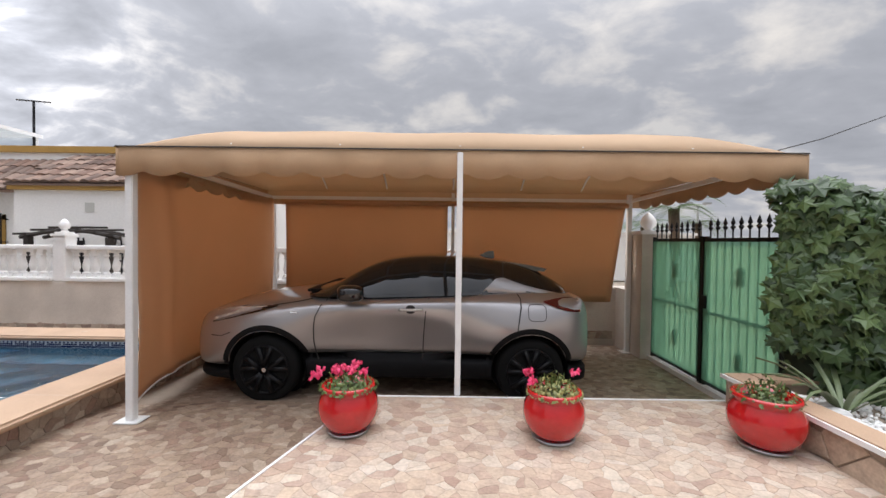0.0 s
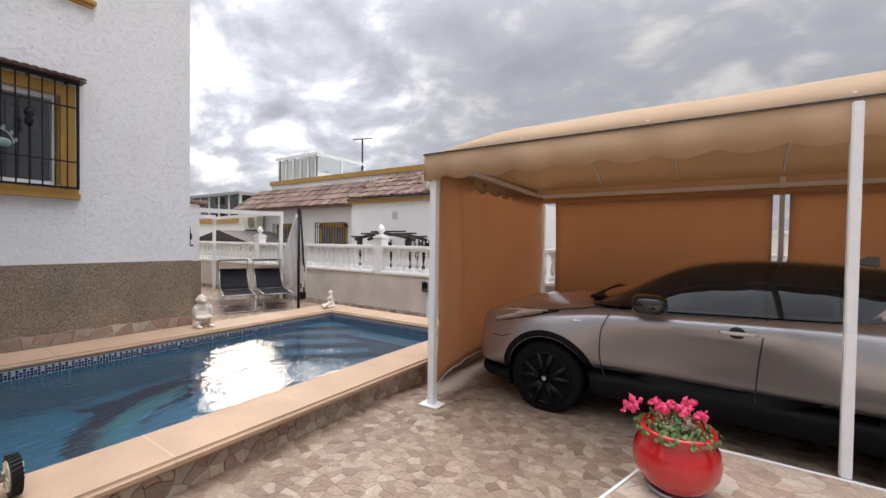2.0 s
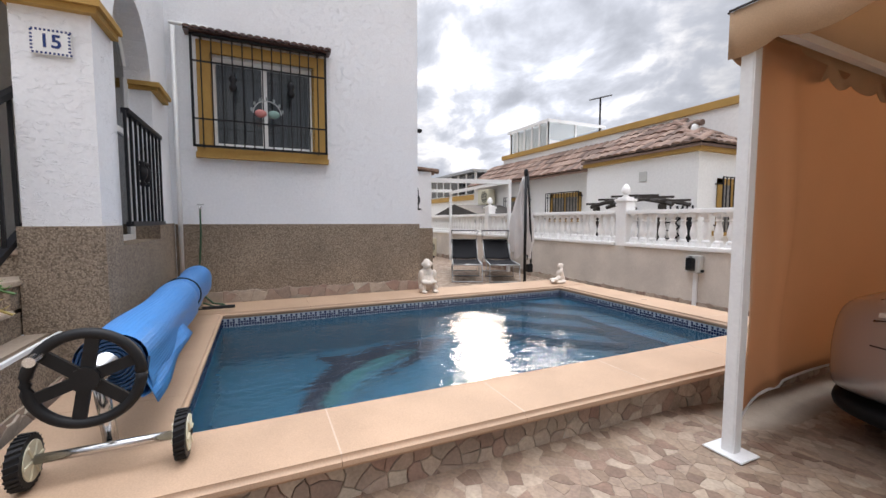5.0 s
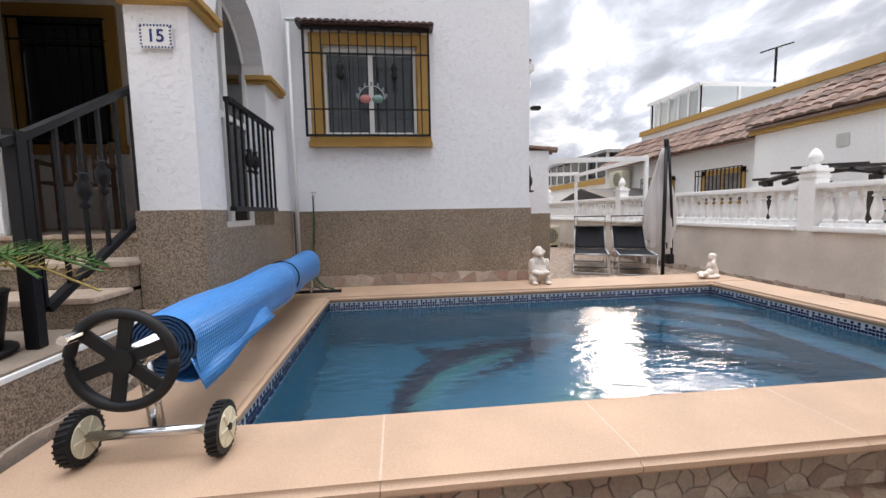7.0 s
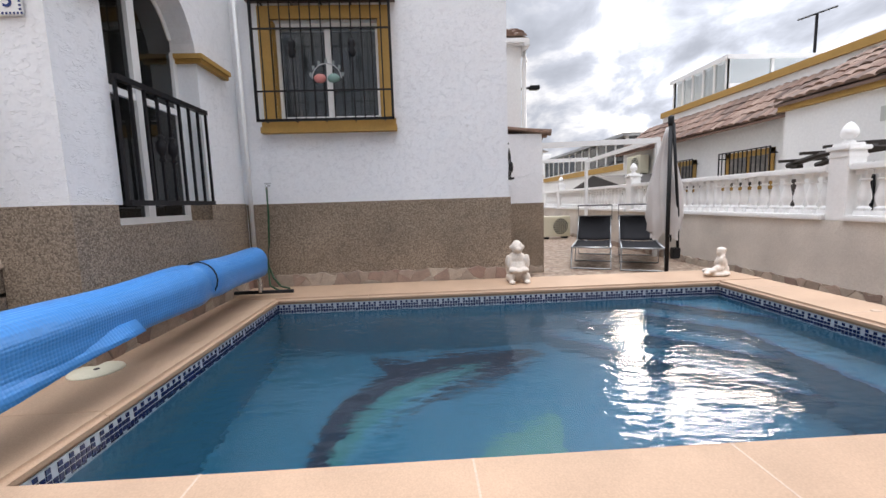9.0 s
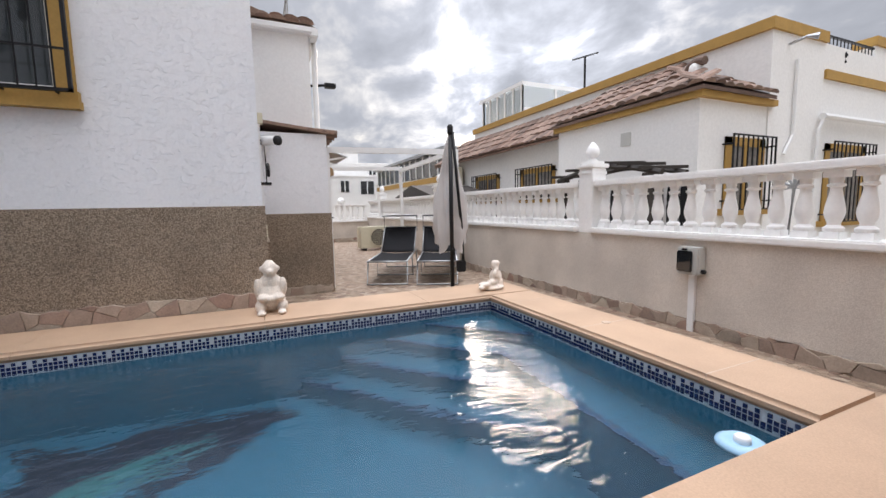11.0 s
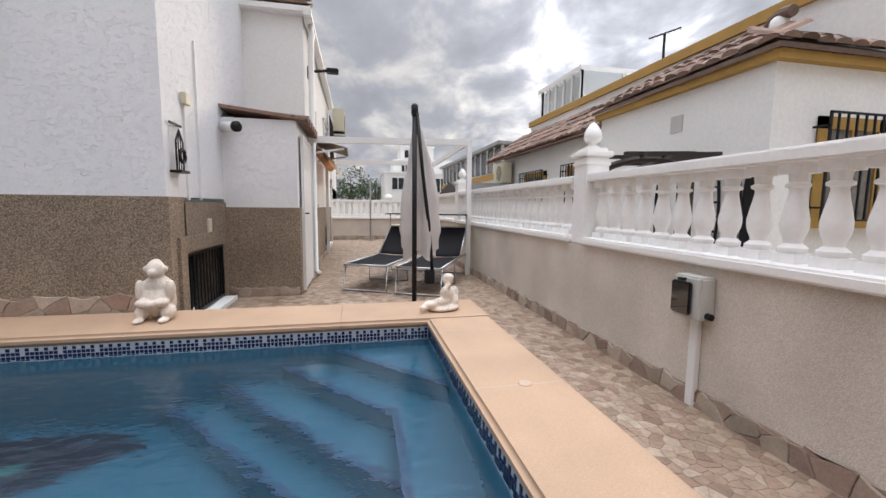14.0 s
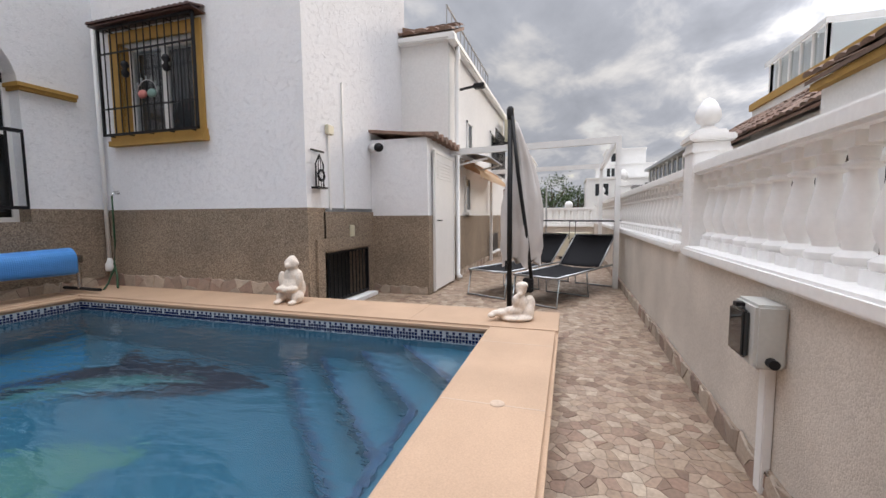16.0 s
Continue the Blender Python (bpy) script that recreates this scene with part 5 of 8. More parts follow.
# ---- gate, planter, ivy ----
gate = thing("metal_gate", "black iron double gate backed with green screening", "gate", (2.95, 0, -0.13))
m = bpy.data.materials.new("green_screen")
m.use_nodes = True
n, l = m.node_tree.nodes, m.node_tree.links
b = n["Principled BSDF"]
b.inputs["Base Color"].default_value, b.inputs["Roughness"].default_value = (0.24, 0.50, 0.36, 1), 0.45
tl, tp, mixa, mixs, nz = (n.new("ShaderNode" + k) for k in ("BsdfTranslucent", "BsdfTransparent", "MixShader", "MixShader", "TexNoise"))
tl.inputs["Color"].default_value = (0.45, 0.80, 0.62, 1)
tp.inputs["Color"].default_value = (0.66, 0.90, 0.77, 1)
nz.inputs["Scale"].default_value = 3.0
mr_ = n.new("ShaderNodeMapRange")
mr_.inputs["To Min"].default_value, mr_.inputs["To Max"].default_value = 0.40, 0.70
mixa.inputs[0].default_value = 0.5
l.new(nz.outputs[0], mr_.inputs["Value"])
l.new(b.outputs[0], mixa.inputs[1])
l.new(tl.outputs[0], mixa.inputs[2])
l.new(mr_.outputs[0], mixs.inputs[0])
l.new(mixa.outputs[0], mixs.inputs[1])
l.new(tp.outputs[0], mixs.inputs[2])
l.new(mixs.outputs[0], n["Material Output"].inputs[0])
M_SCREEN = m
for y0, y1 in ((5.10, 6.18), (3.98, 5.06)):
    leaf = part("gate_leaf", B((-0.02, 0.02, y0, y0 + 0.035, 0, 1.72), (-0.02, 0.02, y1 - 0.035, y1, 0, 1.72), (-0.018, 0.018, y0, y1, 1.66, 1.70), (-0.018, 0.018, y0, y1, 0.08, 0.12), (-0.012, 0.012, y0, y1, 0.86, 0.89)), M_IRON, gate)
    k = 9
    for i in range(k):
        y = y0 + 0.08 + (y1 - y0 - 0.16) * i / (k - 1)
        part("bar", T([(0.0, y, 0.10), (0.0, y, 1.80)], 0.008, 6), M_IRON, leaf)
        part("spike", L([(0.009, 0), (0.026, 0.03), (0.010, 0.05), (0.022, 0.07), (0.0, 0.14)], 8, (0.0, y, 1.78)), M_IRON, leaf)
    part("screen", B((-0.028, -0.024, y0 + 0.02, y1 - 0.02, 0.12, 1.66)), M_SCREEN, leaf, "green plastic screening sheet")
    for zc in (0.45, 1.30):
        sc_ = part("scroll", L([(0.0, 0), (0.05, 0.02), (0.065, 0.06), (0.04, 0.1), (0.06, 0.14), (0.045, 0.19), (0.0, 0.21)], 10, (0.0, 0.0, -0.1)), M_IRON, leaf, smooth=True)
        sc_.matrix_basis = pose(0.006, (y0 + y1) / 2, zc) @ Matrix.Diagonal((0.25, 1.0, 1.0, 1.0))
part("gate_stop", B((-0.03, 0.03, 5.06, 5.10, -0.01, 1.72)), M_IRON, gate)
part("lock_plate", B((-0.05, -0.02, 4.98, 5.06, 0.92, 1.06), bevel=0.004), M_IRON, gate)
part("threshold", B((-0.06, 0.10, 3.9, 6.2, -0.01, 0.06)), M_WHITE, gate, "white painted threshold")
gp = thing("gate_pillar", "cream rendered gate pillar with a white finial", "pillar", (3.0, 6.42, -0.13))
part("shaft", B((-0.2, 0.16, -0.2, 0.2, 0, 1.76)), M_WALL, gp)
part("cap", B((-0.23, 0.19, -0.23, 0.23, 1.76, 1.81), bevel=0.01), M_BALUSTER, gp)
part("finial", L([(0.08, 0), (0.05, 0.03), (0.10, 0.08), (0.11, 0.13), (0.09, 0.19), (0.04, 0.25), (0.0, 0.28)], 16, (-0.02, 0, 1.81)), M_BALUSTER, gp, smooth=True)
struct("wall_gate_end", B((2.75, 3.2, 6.62, 7.17, -0.3, 0.80)), M_WALL, "cream rendered wall end beside the gate", "wall")
struct("wall_street", B((3.9, 4.1, -6.5, 3.75, -0.3, 1.75), (2.98, 4.1, 3.75, 3.9, -0.3, 1.75)), M_WALL, "rendered wall behind the ivy", "wall")

planter = struct("planter_wall", B((2.28, 2.40, -1.5, 3.72, 0.22, 0.44), (2.40, 3.9, 3.60, 3.72, 0.0, 0.44), (2.40, 3.9, -1.5, 3.60, 0.1, 0.36)), M_JOINT, "low stone-faced planting bed with a peach coping", "planter")
part("planter_coping", B((2.26, 2.46, -1.5, 3.74, 0.44, 0.475), bevel=0.008), M_COPING, planter, "peach coping")
part("planter_coping", B((2.46, 2.9, 3.56, 3.74, 0.44, 0.475), bevel=0.008), M_COPING, planter, "peach coping")
part("edge_trim", B((2.245, 2.26, -1.5, 3.745, 0.44, 0.47)), M_WPVC, planter, "thin white edge strip")
lay_stones(planter, stone_cells(-1.5, 3.7, 0.235, 0.43, 0.26, 0.2, 0.010, 51), lambda a, b, h: (2.28 - h, a, b), 0.012, M_SLAB, M_SLAB_J)
M_GRAVEL = material("white_gravel", (0.72, 0.72, 0.70), 0.8, vary=0.15, scale=20, fine=80, bump=0.2)
rng = random.Random(7)
bm = bmesh.new()
for k in range(1500):
    x, y = rng.uniform(2.50, 3.6), rng.uniform(1.2, 3.5)
    bmesh.ops.create_icosphere(bm, subdivisions=1, radius=rng.uniform(0.012, 0.024), matrix=pose(x, y, 0.372 + rng.uniform(0, 0.012), rng.uniform(0, 90), rng.uniform(0, 90), 0))
tagged(part("gravel", bm, M_GRAVEL), "white gravel filling the planting bed", "gravel", kind="stuff")
for k in range(16):
    bm = bmesh.new()
    add_blob(bm, (0, 0, 0.03), 0.06, 10, 7, (rng.uniform(0.8, 1.4), rng.uniform(0.8, 1.3), 0.55), 0.25)
    st = tagged(part("pebble", bm, M_GRAVEL, smooth=True), "smooth pale stone lying on the planting bed", "stone", "stones on the bed")
    st.matrix_basis = pose(rng.uniform(2.5, 2.62) + 0.02 * (k % 3), 3.45 - k * 0.10 + rng.uniform(-0.03, 0.03), 0.375, 0, 0, rng.uniform(0, 360))


def leaf_material(name, a, b, c, rough=0.45):
    m = material(name, a, rough, vary=0.18, scale=14, fine=60, bump=0.1, ramp=[a, b, c], per="island")
    return m


M_IVY = leaf_material("ivy_leaf", (0.020, 0.046, 0.013), (0.042, 0.085, 0.024), (0.085, 0.14, 0.04))
M_LEAF = leaf_material("flower_leaf", (0.05, 0.09, 0.02), (0.09, 0.14, 0.035), (0.16, 0.20, 0.06))
M_VARIEG = leaf_material("variegated_leaf", (0.10, 0.13, 0.03), (0.36, 0.34, 0.12), (0.05, 0.08, 0.02))
M_PALM = leaf_material("palm_leaf", (0.03, 0.08, 0.015), (0.05, 0.13, 0.02), (0.10, 0.18, 0.03))
M_STRAP = leaf_material("strap_leaf", (0.10, 0.15, 0.07), (0.16, 0.20, 0.10), (0.20, 0.22, 0.12))
M_BARK = material("bark", (0.09, 0.06, 0.04), 0.9, vary=0.3, scale=10, fine=60, bump=0.6)
M_PINK = leaf_material("pink_petal", (0.60, 0.02, 0.09), (0.75, 0.05, 0.16), (0.50, 0.01, 0.05))
M_DRY = leaf_material("dry_leaf", (0.30, 0.22, 0.06), (0.36, 0.27, 0.07), (0.22, 0.15, 0.05))


def leaf_sheet(items, lobes):
    """Many small leaves, each a bent blade; items rows of (centre, normal, size, turn)."""
    vs, fs = [], []
    for c, nrm, size, turn in items:
        nrm = Vector(nrm).normalized()
        u = nrm.cross(Vector((0.3, 0.2, 1))).normalized()
        w = nrm.cross(u)
        k = len(vs)
        pts = lobes
        vs.append(tuple(Vector(c) + nrm * size * 0.12))
        for r, a in pts:
            d = math.cos(a + turn) * u + math.sin(a + turn) * w
            vs.append(tuple(Vector(c) + d * size * r - nrm * size * 0.10 * r))
        m = len(pts)
        for i in range(m):
            fs.append((k, k + 1 + i, k + 1 + (i + 1) % m))
    me = bpy.data.meshes.new("leaves")
    me.from_pydata(vs, [], fs)
    return me


IVY_LOBES = [(0.25, math.pi), (0.85, math.pi * 0.68), (0.55, math.pi * 0.50), (0.95, math.pi * 0.33), (0.55, 0.30), (1.15, 0.0), (0.55, -0.30), (0.95, -math.pi * 0.33), (0.55, -math.pi * 0.50), (0.85, -math.pi * 0.68)]
OVAL = [(0.5, math.pi), (0.45, 2.0), (0.45, 1.1), (1.0, 0.0), (0.45, -1.1), (0.45, -2.0)]
ivy = thing("ivy_hedge", "dense dark green ivy growing over a wall", "ivy", (2.6, 3.75, 0.36))
items = []
for k in range(6200):
    x, z = rng.uniform(-0.06, 2.2), rng.uniform(0.02, 1.74)
    prof = 0.34 + 0.20 * noise.noise((x * 1.9, z * 1.9, 3.0)) + 0.10 * noise.noise((x * 5, z * 5, 8.0))
    top = 1.58 + 0.12 * noise.noise((x * 2.3, 1.0, 0.0)) + 0.06 * noise.noise((x * 9, 4.0, 0.0))
    left = 0.02 + 0.10 * noise.noise((z * 2.1, 2.0, 5.0)) + (0.16 if z < 0.35 else 0.0)
    if z > top or x < left:
        continue
    y = -prof - rng.uniform(0, 0.10)
    nx, ny, nz_ = 0.25 * noise.noise((x * 4, z * 4, 0)), -1, 0.5 + rng.uniform(-0.5, 0.4)
    if x < left + 0.30:
        y *= math.sqrt(max(0.05, (x - left) / 0.30)) * rng.uniform(0.3, 1.0)
        nx -= 1.2
    if z > top - 0.15:
        y *= rng.uniform(0.2, 1.0)
        nz_ += 0.9
    items.append(((x, y, z), (nx + rng.uniform(-0.6, 0.6), ny + rng.uniform(-0.5, 0.5), nz_), rng.uniform(0.050, 0.105), rng.uniform(1.8, 4.4)))
me = leaf_sheet(items, IVY_LOBES)
me.materials.append(M_IVY)
ob = new("leaves", me)
ob.parent, ob["kind"] = ivy, "stuff"
# lumps behind the leaves, near-black so their colour gives the hedge's inner shade
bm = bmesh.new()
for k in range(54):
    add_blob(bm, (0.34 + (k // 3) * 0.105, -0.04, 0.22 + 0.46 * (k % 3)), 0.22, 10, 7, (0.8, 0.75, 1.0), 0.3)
part("twig_mass", bm, material("ivy_painted_shade", (0.012, 0.02, 0.008), 0.9, vary=0.3, scale=10, bump=0.3), ivy, "near-black green lumps for the dense twigs, shade put into their colour")

# strap-leaved plant and dark stone in the bed
agave = thing("strap_leaf_plant", "grey-green plant with long drooping strap leaves", "plant", (2.72, 3.22, 0.36))
for k in range(13):
    a, ln_, dr = rng.uniform(0, 6.28), rng.uniform(0.5, 0.85), rng.uniform(0.1, 0.5)
    pts = [Vector((math.cos(a) * ln_ * t * 0.75, math.sin(a) * ln_ * t * 0.75, ln_ * (0.95 * t - (0.25 + dr) * t * t))) for t in (0, 0.25, 0.5, 0.75, 1.0)]
    bm = bmesh.new()
    side = Vector((-math.sin(a), math.cos(a), 0))
    rows = [(bm.verts.new(p + side * w), bm.verts.new(p - Vector((0, 0, 0.012))), bm.verts.new(p - side * w)) for p, w in zip(pts, (0.012, 0.017, 0.016, 0.011, 0.002))]
    for r0, r1 in zip(rows, rows[1:]):
        bm.faces.new((r0[0], r0[1], r1[1], r1[0]))
        bm.faces.new((r0[1], r0[2], r1[2], r1[1]))
    part("leaf", bm, M_STRAP, agave, smooth=True)

# ---- red flower pots ----
M_RED = material("red_glazed_ceramic", (0.46, 0.010, 0.012), 0.12, vary=0.10, scale=6, fine=40, bump=0.03, coat=0.6)
M_SOIL = material("potting_soil", (0.03, 0.02, 0.014), 0.95, vary=0.3, scale=20, fine=90, bump=0.6)
POT = [(0.10, 0.0), (0.125, 0.012), (0.165, 0.05), (0.192, 0.105), (0.197, 0.16), (0.186, 0.21), (0.165, 0.245), (0.158, 0.262), (0.172, 0.275), (0.176, 0.292), (0.168, 0.302), (0.152, 0.300), (0.150, 0.26), (0.0, 0.255)]


def flower_pot(at, label, leaf, n, petals, spread, sc=1.0):
    pot = thing("flower_pot", label, "flower pot", at, group="red pots on the slab")
    part("saucer", L([(0.115 * sc, 0.0), (0.135 * sc, 0.006), (0.140 * sc, 0.022), (0.12 * sc, 0.022)], 28), M_ALU, pot, "grey saucer", smooth=True)
    part("bowl", L([(r * sc, 0.018 + z * sc) for r, z in POT], 40), M_RED, pot, smooth=True)
    part("soil", L([(0.0, 0.268 * sc), (0.08 * sc, 0.285 * sc), (0.148 * sc, 0.27 * sc)], 20), M_SOIL, pot, smooth=True)
    items = []
    for k in range(n):
        a, r = rng.uniform(0, 6.28), spread * math.sqrt(rng.random())
        z = 0.29 * sc + rng.uniform(0.0, 1.0) * 0.14 * (1.15 - r / spread)
        items.append(((r * math.cos(a), r * math.sin(a), z), (math.cos(a) + rng.uniform(-0.7, 0.7), math.sin(a) + rng.uniform(-0.7, 0.7), rng.uniform(0.2, 1.2)), rng.uniform(0.014, 0.026), rng.uniform(0, 6.28)))
    me = leaf_sheet(items, OVAL)
    me.materials.append(leaf)
    q = new("leaves", me)
    q.parent, q["kind"] = pot, "stuff"
    bm = bmesh.new()
    for k in range(14):
        a, r = rng.uniform(0, 6.28), spread * 0.7 * rng.random()
        add_tube(bm, [(0.3 * r * math.cos(a), 0.3 * r * math.sin(a), 0.25), (r * math.cos(a), r * math.sin(a), 0.40)], 0.004, 4)
    part("stems", bm, M_LEAF, pot)
    for dx, dy, dz in petals:
        items = [((dx + rng.uniform(-0.028, 0.028), dy + rng.uniform(-0.028, 0.028), dz + rng.uniform(-0.018, 0.022)), (rng.uniform(-1, 1), -0.8 + rng.uniform(-1, 0.6), rng.uniform(0.1, 1)), rng.uniform(0.016, 0.028), rng.uniform(0, 6.28)) for k in range(16)]
        me = leaf_sheet(items, OVAL)
        me.materials.append(M_PINK)
        q = new("flower", me)
        q.parent = pot
        q["label"] = "bright pink flower"
    return pot


flower_pot((-0.60, 3.16, 0.24), "glossy red ceramic pot with bright pink flowers", M_LEAF, 420, [(-0.22, -0.02, 0.36), (-0.19, 0.0, 0.39), (-0.06, -0.06, 0.41), (-0.02, -0.04, 0.43), (0.03, -0.05, 0.42), (0.05, 0.0, 0.44), (-0.10, 0.05, 0.40), (0.10, -0.02, 0.40)], 0.19)
flower_pot((0.74, 3.10, 0.24), "glossy red ceramic pot with variegated leaves and a few pink flowers", M_VARIEG, 520, [(-0.16, 0.0, 0.42), (-0.15, -0.03, 0.38), (0.14, 0.0, 0.42)], 0.18)
flower_pot((2.04, 3.02, 0.24), "large glossy red ceramic pot with sparse green leaves", M_LEAF, 300, [], 0.19, sc=1.05)


# ---- house front: window, pipes, plaque ----
def barred_window(name, y0, y1, z0, z1, x, label, bars, tiles=True, ornament=True):
    """A white sliding window in an ochre surround behind an iron grille with a small tiled hood."""
    w = thing(name, label, "window", (x, 0, 0), kind="structure")
    m_ = 0.13
    part("surround", B((-0.02, 0.025, y0 - m_, y0, z0 - 0.02, z1 + m_), (-0.02, 0.025, y1, y1 + m_, z0 - 0.02, z1 + m_), (-0.02, 0.025, y0, y1, z1, z1 + m_)), M_OCHRE, w, "ochre painted surround")
    part("reveal", B((-0.14, -0.02, y0 - 0.004, y0 + 0.012, z0, z1), (-0.14, -0.02, y1 - 0.012, y1 + 0.004, z0, z1)), M_OCHRE, w)
    bm = B((-0.16, 0.06, y0 - m_ - 0.02, y1 + m_ + 0.02, z0 - 0.10, z0 - 0.02), (-0.02, 0.085, y0 - m_ - 0.03, y1 + m_ + 0.03, z0 - 0.15, z0 - 0.09))
    part("sill", bm, M_OCHRE, w, "ochre painted sill")
    f = 0.045
    fr = part("window_frame", B((-0.16, -0.10, y0, y0 + f, z0, z1), (-0.16, -0.10, y1 - f, y1, z0, z1), (-0.16, -0.10, y0 + f, y1 - f, z0, z0 + f), (-0.16, -0.10, y0 + f, y1 - f, z1 - f, z1), (-0.15, -0.095, (y0 + y1) / 2 - 0.03, (y0 + y1) / 2 + 0.03, z0 + f, z1 - f)), M_WPVC, w, "white aluminium frame")
    for a, b in ((y0 + f, (y0 + y1) / 2 - 0.03), ((y0 + y1) / 2 + 0.03, y1 - f)):
        part("pane", B((-0.135, -0.130, a, b, z0 + f, z1 - f)), M_GLASS, fr)
    part("shutter", B((-0.22, -0.20, y0 + f, y1 - f, z0 + f, z1 - f)), M_SHUT, w, "grey blind behind the glass")
    g0, g1, h0, h1 = y0 - 0.18, y1 + 0.14, z0 - 0.04, z1 + 0.16
    gr = part("grille", B((0.10, 0.125, g0, g0 + 0.025, h0, h1), (0.10, 0.125, g1 - 0.025, g1, h0, h1), (0.10, 0.125, g0, g1, h0, h0 + 0.025), (0.104, 0.121, g0, g1, h0 + 0.30, h0 + 0.315), (0.104, 0.121, g0, g1, h1 - 0.30, h1 - 0.285), (0.10, 0.125, g0, g1, h1 - 0.025, h1)), M_IRON, w, "black iron window grille")
    for k in range(bars):
        y = g0 + (g1 - g0) * (k + 1) / (bars + 1)
        part("bar", T([(0.1125, y, h0), (0.1125, y, h1)], 0.007, 6), M_IRON, gr)
        for zc in (h0, h1 - 0.02):
            if k % 3 == 0:
                part("bracket", T([(0.0, y, zc), (0.11, y, zc)], 0.008, 5), M_IRON, gr)
    if ornament:
        for k in (3, bars - 4):
            y = g0 + (g1 - g0) * (k + 1) / (bars + 1)
            part("scroll", L([(0, 0), (0.03, 0.02), (0.045, 0.06), (0.02, 0.10), (0.045, 0.14), (0.03, 0.18), (0, 0.2)], 8, (0.113, y, (h0 + h1) / 2 + 0.02)), M_IRON, gr, smooth=True)
    if tiles:
        bm = bmesh.new()
        k = int((g1 - g0 + 0.1) / 0.075)
        for i in range(k):
            y = g0 - 0.05 + (i + 0.5) * (g1 - g0 + 0.1) / k
            pts = []
            for q in range(7):
                a = math.pi * q / 6
                pts.append((0.040 * math.cos(a), 0.030 * math.sin(a)))
            lo = [bm.verts.new((0.20, y + p, h1 + 0.02 + r)) for p, r in pts]
            hi = [bm.verts.new((0.0, y + p * 0.9, h1 + 0.075 + r)) for p, r in pts]
            for q in range(6):
                bm.faces.new((lo[q], lo[q + 1], hi[q + 1], hi[q]))
            bm.faces.new(lo)
        add_box(bm, 0.0, 0.18, g0 - 0.05, g1 + 0.05, h1 + 0.004, h1 + 0.018)
        part("hood", bm, M_HOOD, w, "dark glazed tile hood")
    return w


M_SHUT = material("grey_blind", (0.065, 0.068, 0.076), 0.5, vary=0.08, scale=3, fine=60, bump=0.1)
M_HOOD = material("dark_glazed_tile", (0.055, 0.025, 0.02), 0.35, vary=0.3, scale=8, fine=40, bump=0.15, ramp=[(0.04, 0.02, 0.018), (0.09, 0.04, 0.03), (0.06, 0.03, 0.025)], per="island")
win1 = barred_window("window_1", WY0, WY1, WZ0, WZ1, HX, "white window in an ochre surround behind a black iron grille", 13)
# welcome wreath hanging in the grille
M_WREATH = material("pastel_wreath", (0.22, 0.25, 0.25), 0.7, vary=0.2, bump=0.1)
wr = thing("welcome_sign", "small pastel welcome sign of two birds hanging in the grille", "sign", (HX + 0.14, 1.72, 2.42))
part("arch", T([(0, 0.15 * math.cos(math.pi * k / 10), 0.15 * math.sin(math.pi * k / 10)) for k in range(11)], 0.006, 5), M_ALU, wr)
for k in range(7):
    a = math.pi * (k + 0.5) / 7
    part("letter_bar", B((-0.004, 0.004, 0.17 * math.cos(a) - 0.012, 0.17 * math.cos(a) + 0.012, 0.17 * math.sin(a) - 0.018, 0.17 * math.sin(a) + 0.022)), M_WREATH, wr)
for y, c in ((-0.07, (0.45, 0.16, 0.14)), (0.07, (0.16, 0.27, 0.24))):
    bm = bmesh.new()
    add_blob(bm, (0, y, 0.0), 0.06, 10, 7, (0.4, 1.1, 0.8))
    part("ornament", bm, material("ornament_paint", c, 0.5, vary=0.15, bump=0), wr, smooth=True)

pipe = thing("downpipe", "white painted drain pipe on the house wall", "pipe", (HX, 0.80, 0))
part("pipe", T([(0.05, 0, 0.55), (0.05, 0, 3.28)], 0.024, 10), M_WPVC, pipe, smooth=True)
part("elbow", T([(0.05, 0, 3.26), (0.05, -0.03, 3.31), (0.05, 0.35, 3.32)], 0.020, 8), M_WPVC, pipe, smooth=True)
part("funnel", L([(0.02, 0), (0.03, -0.05), (0.05, -0.10), (0.05, -0.16), (0.04, -0.18)], 12, (0.05, 0, 0.57)), M_WPVC, pipe, smooth=True)
tap = thing("garden_tap", "brass garden tap with a dark green hose", "tap", (HX + 0.02, 1.0, 1.34))
part("tap_body", T([(0, 0, 0), (0.07, 0, 0.0), (0.085, 0, -0.04)], 0.012, 8), M_STEEL, tap, smooth=True)
part("handle", B((0.03, 0.045, -0.035, 0.035, 0.018, 0.028)), M_ALU, tap)
M_HOSE = material("green_hose", (0.02, 0.07, 0.03), 0.5, vary=0.1, bump=0.05)
part("hose", T([(0.085, 0, -0.03), (0.087, 0.0, -0.3), (0.075, -0.02, -0.6), (0.08, -0.05, -0.85), (0.09, 0.0, -1.0), (0.16, 0.10, -1.09), (0.24, 0.22, -1.10)], 0.011, 8), M_HOSE, tap, smooth=True)
part("hose", T([(0.08, -0.05, -0.9), (0.2, 0.0, -1.07), (0.35, 0.16, -1.105)], 0.010, 8), M_HOSE, tap, smooth=True)

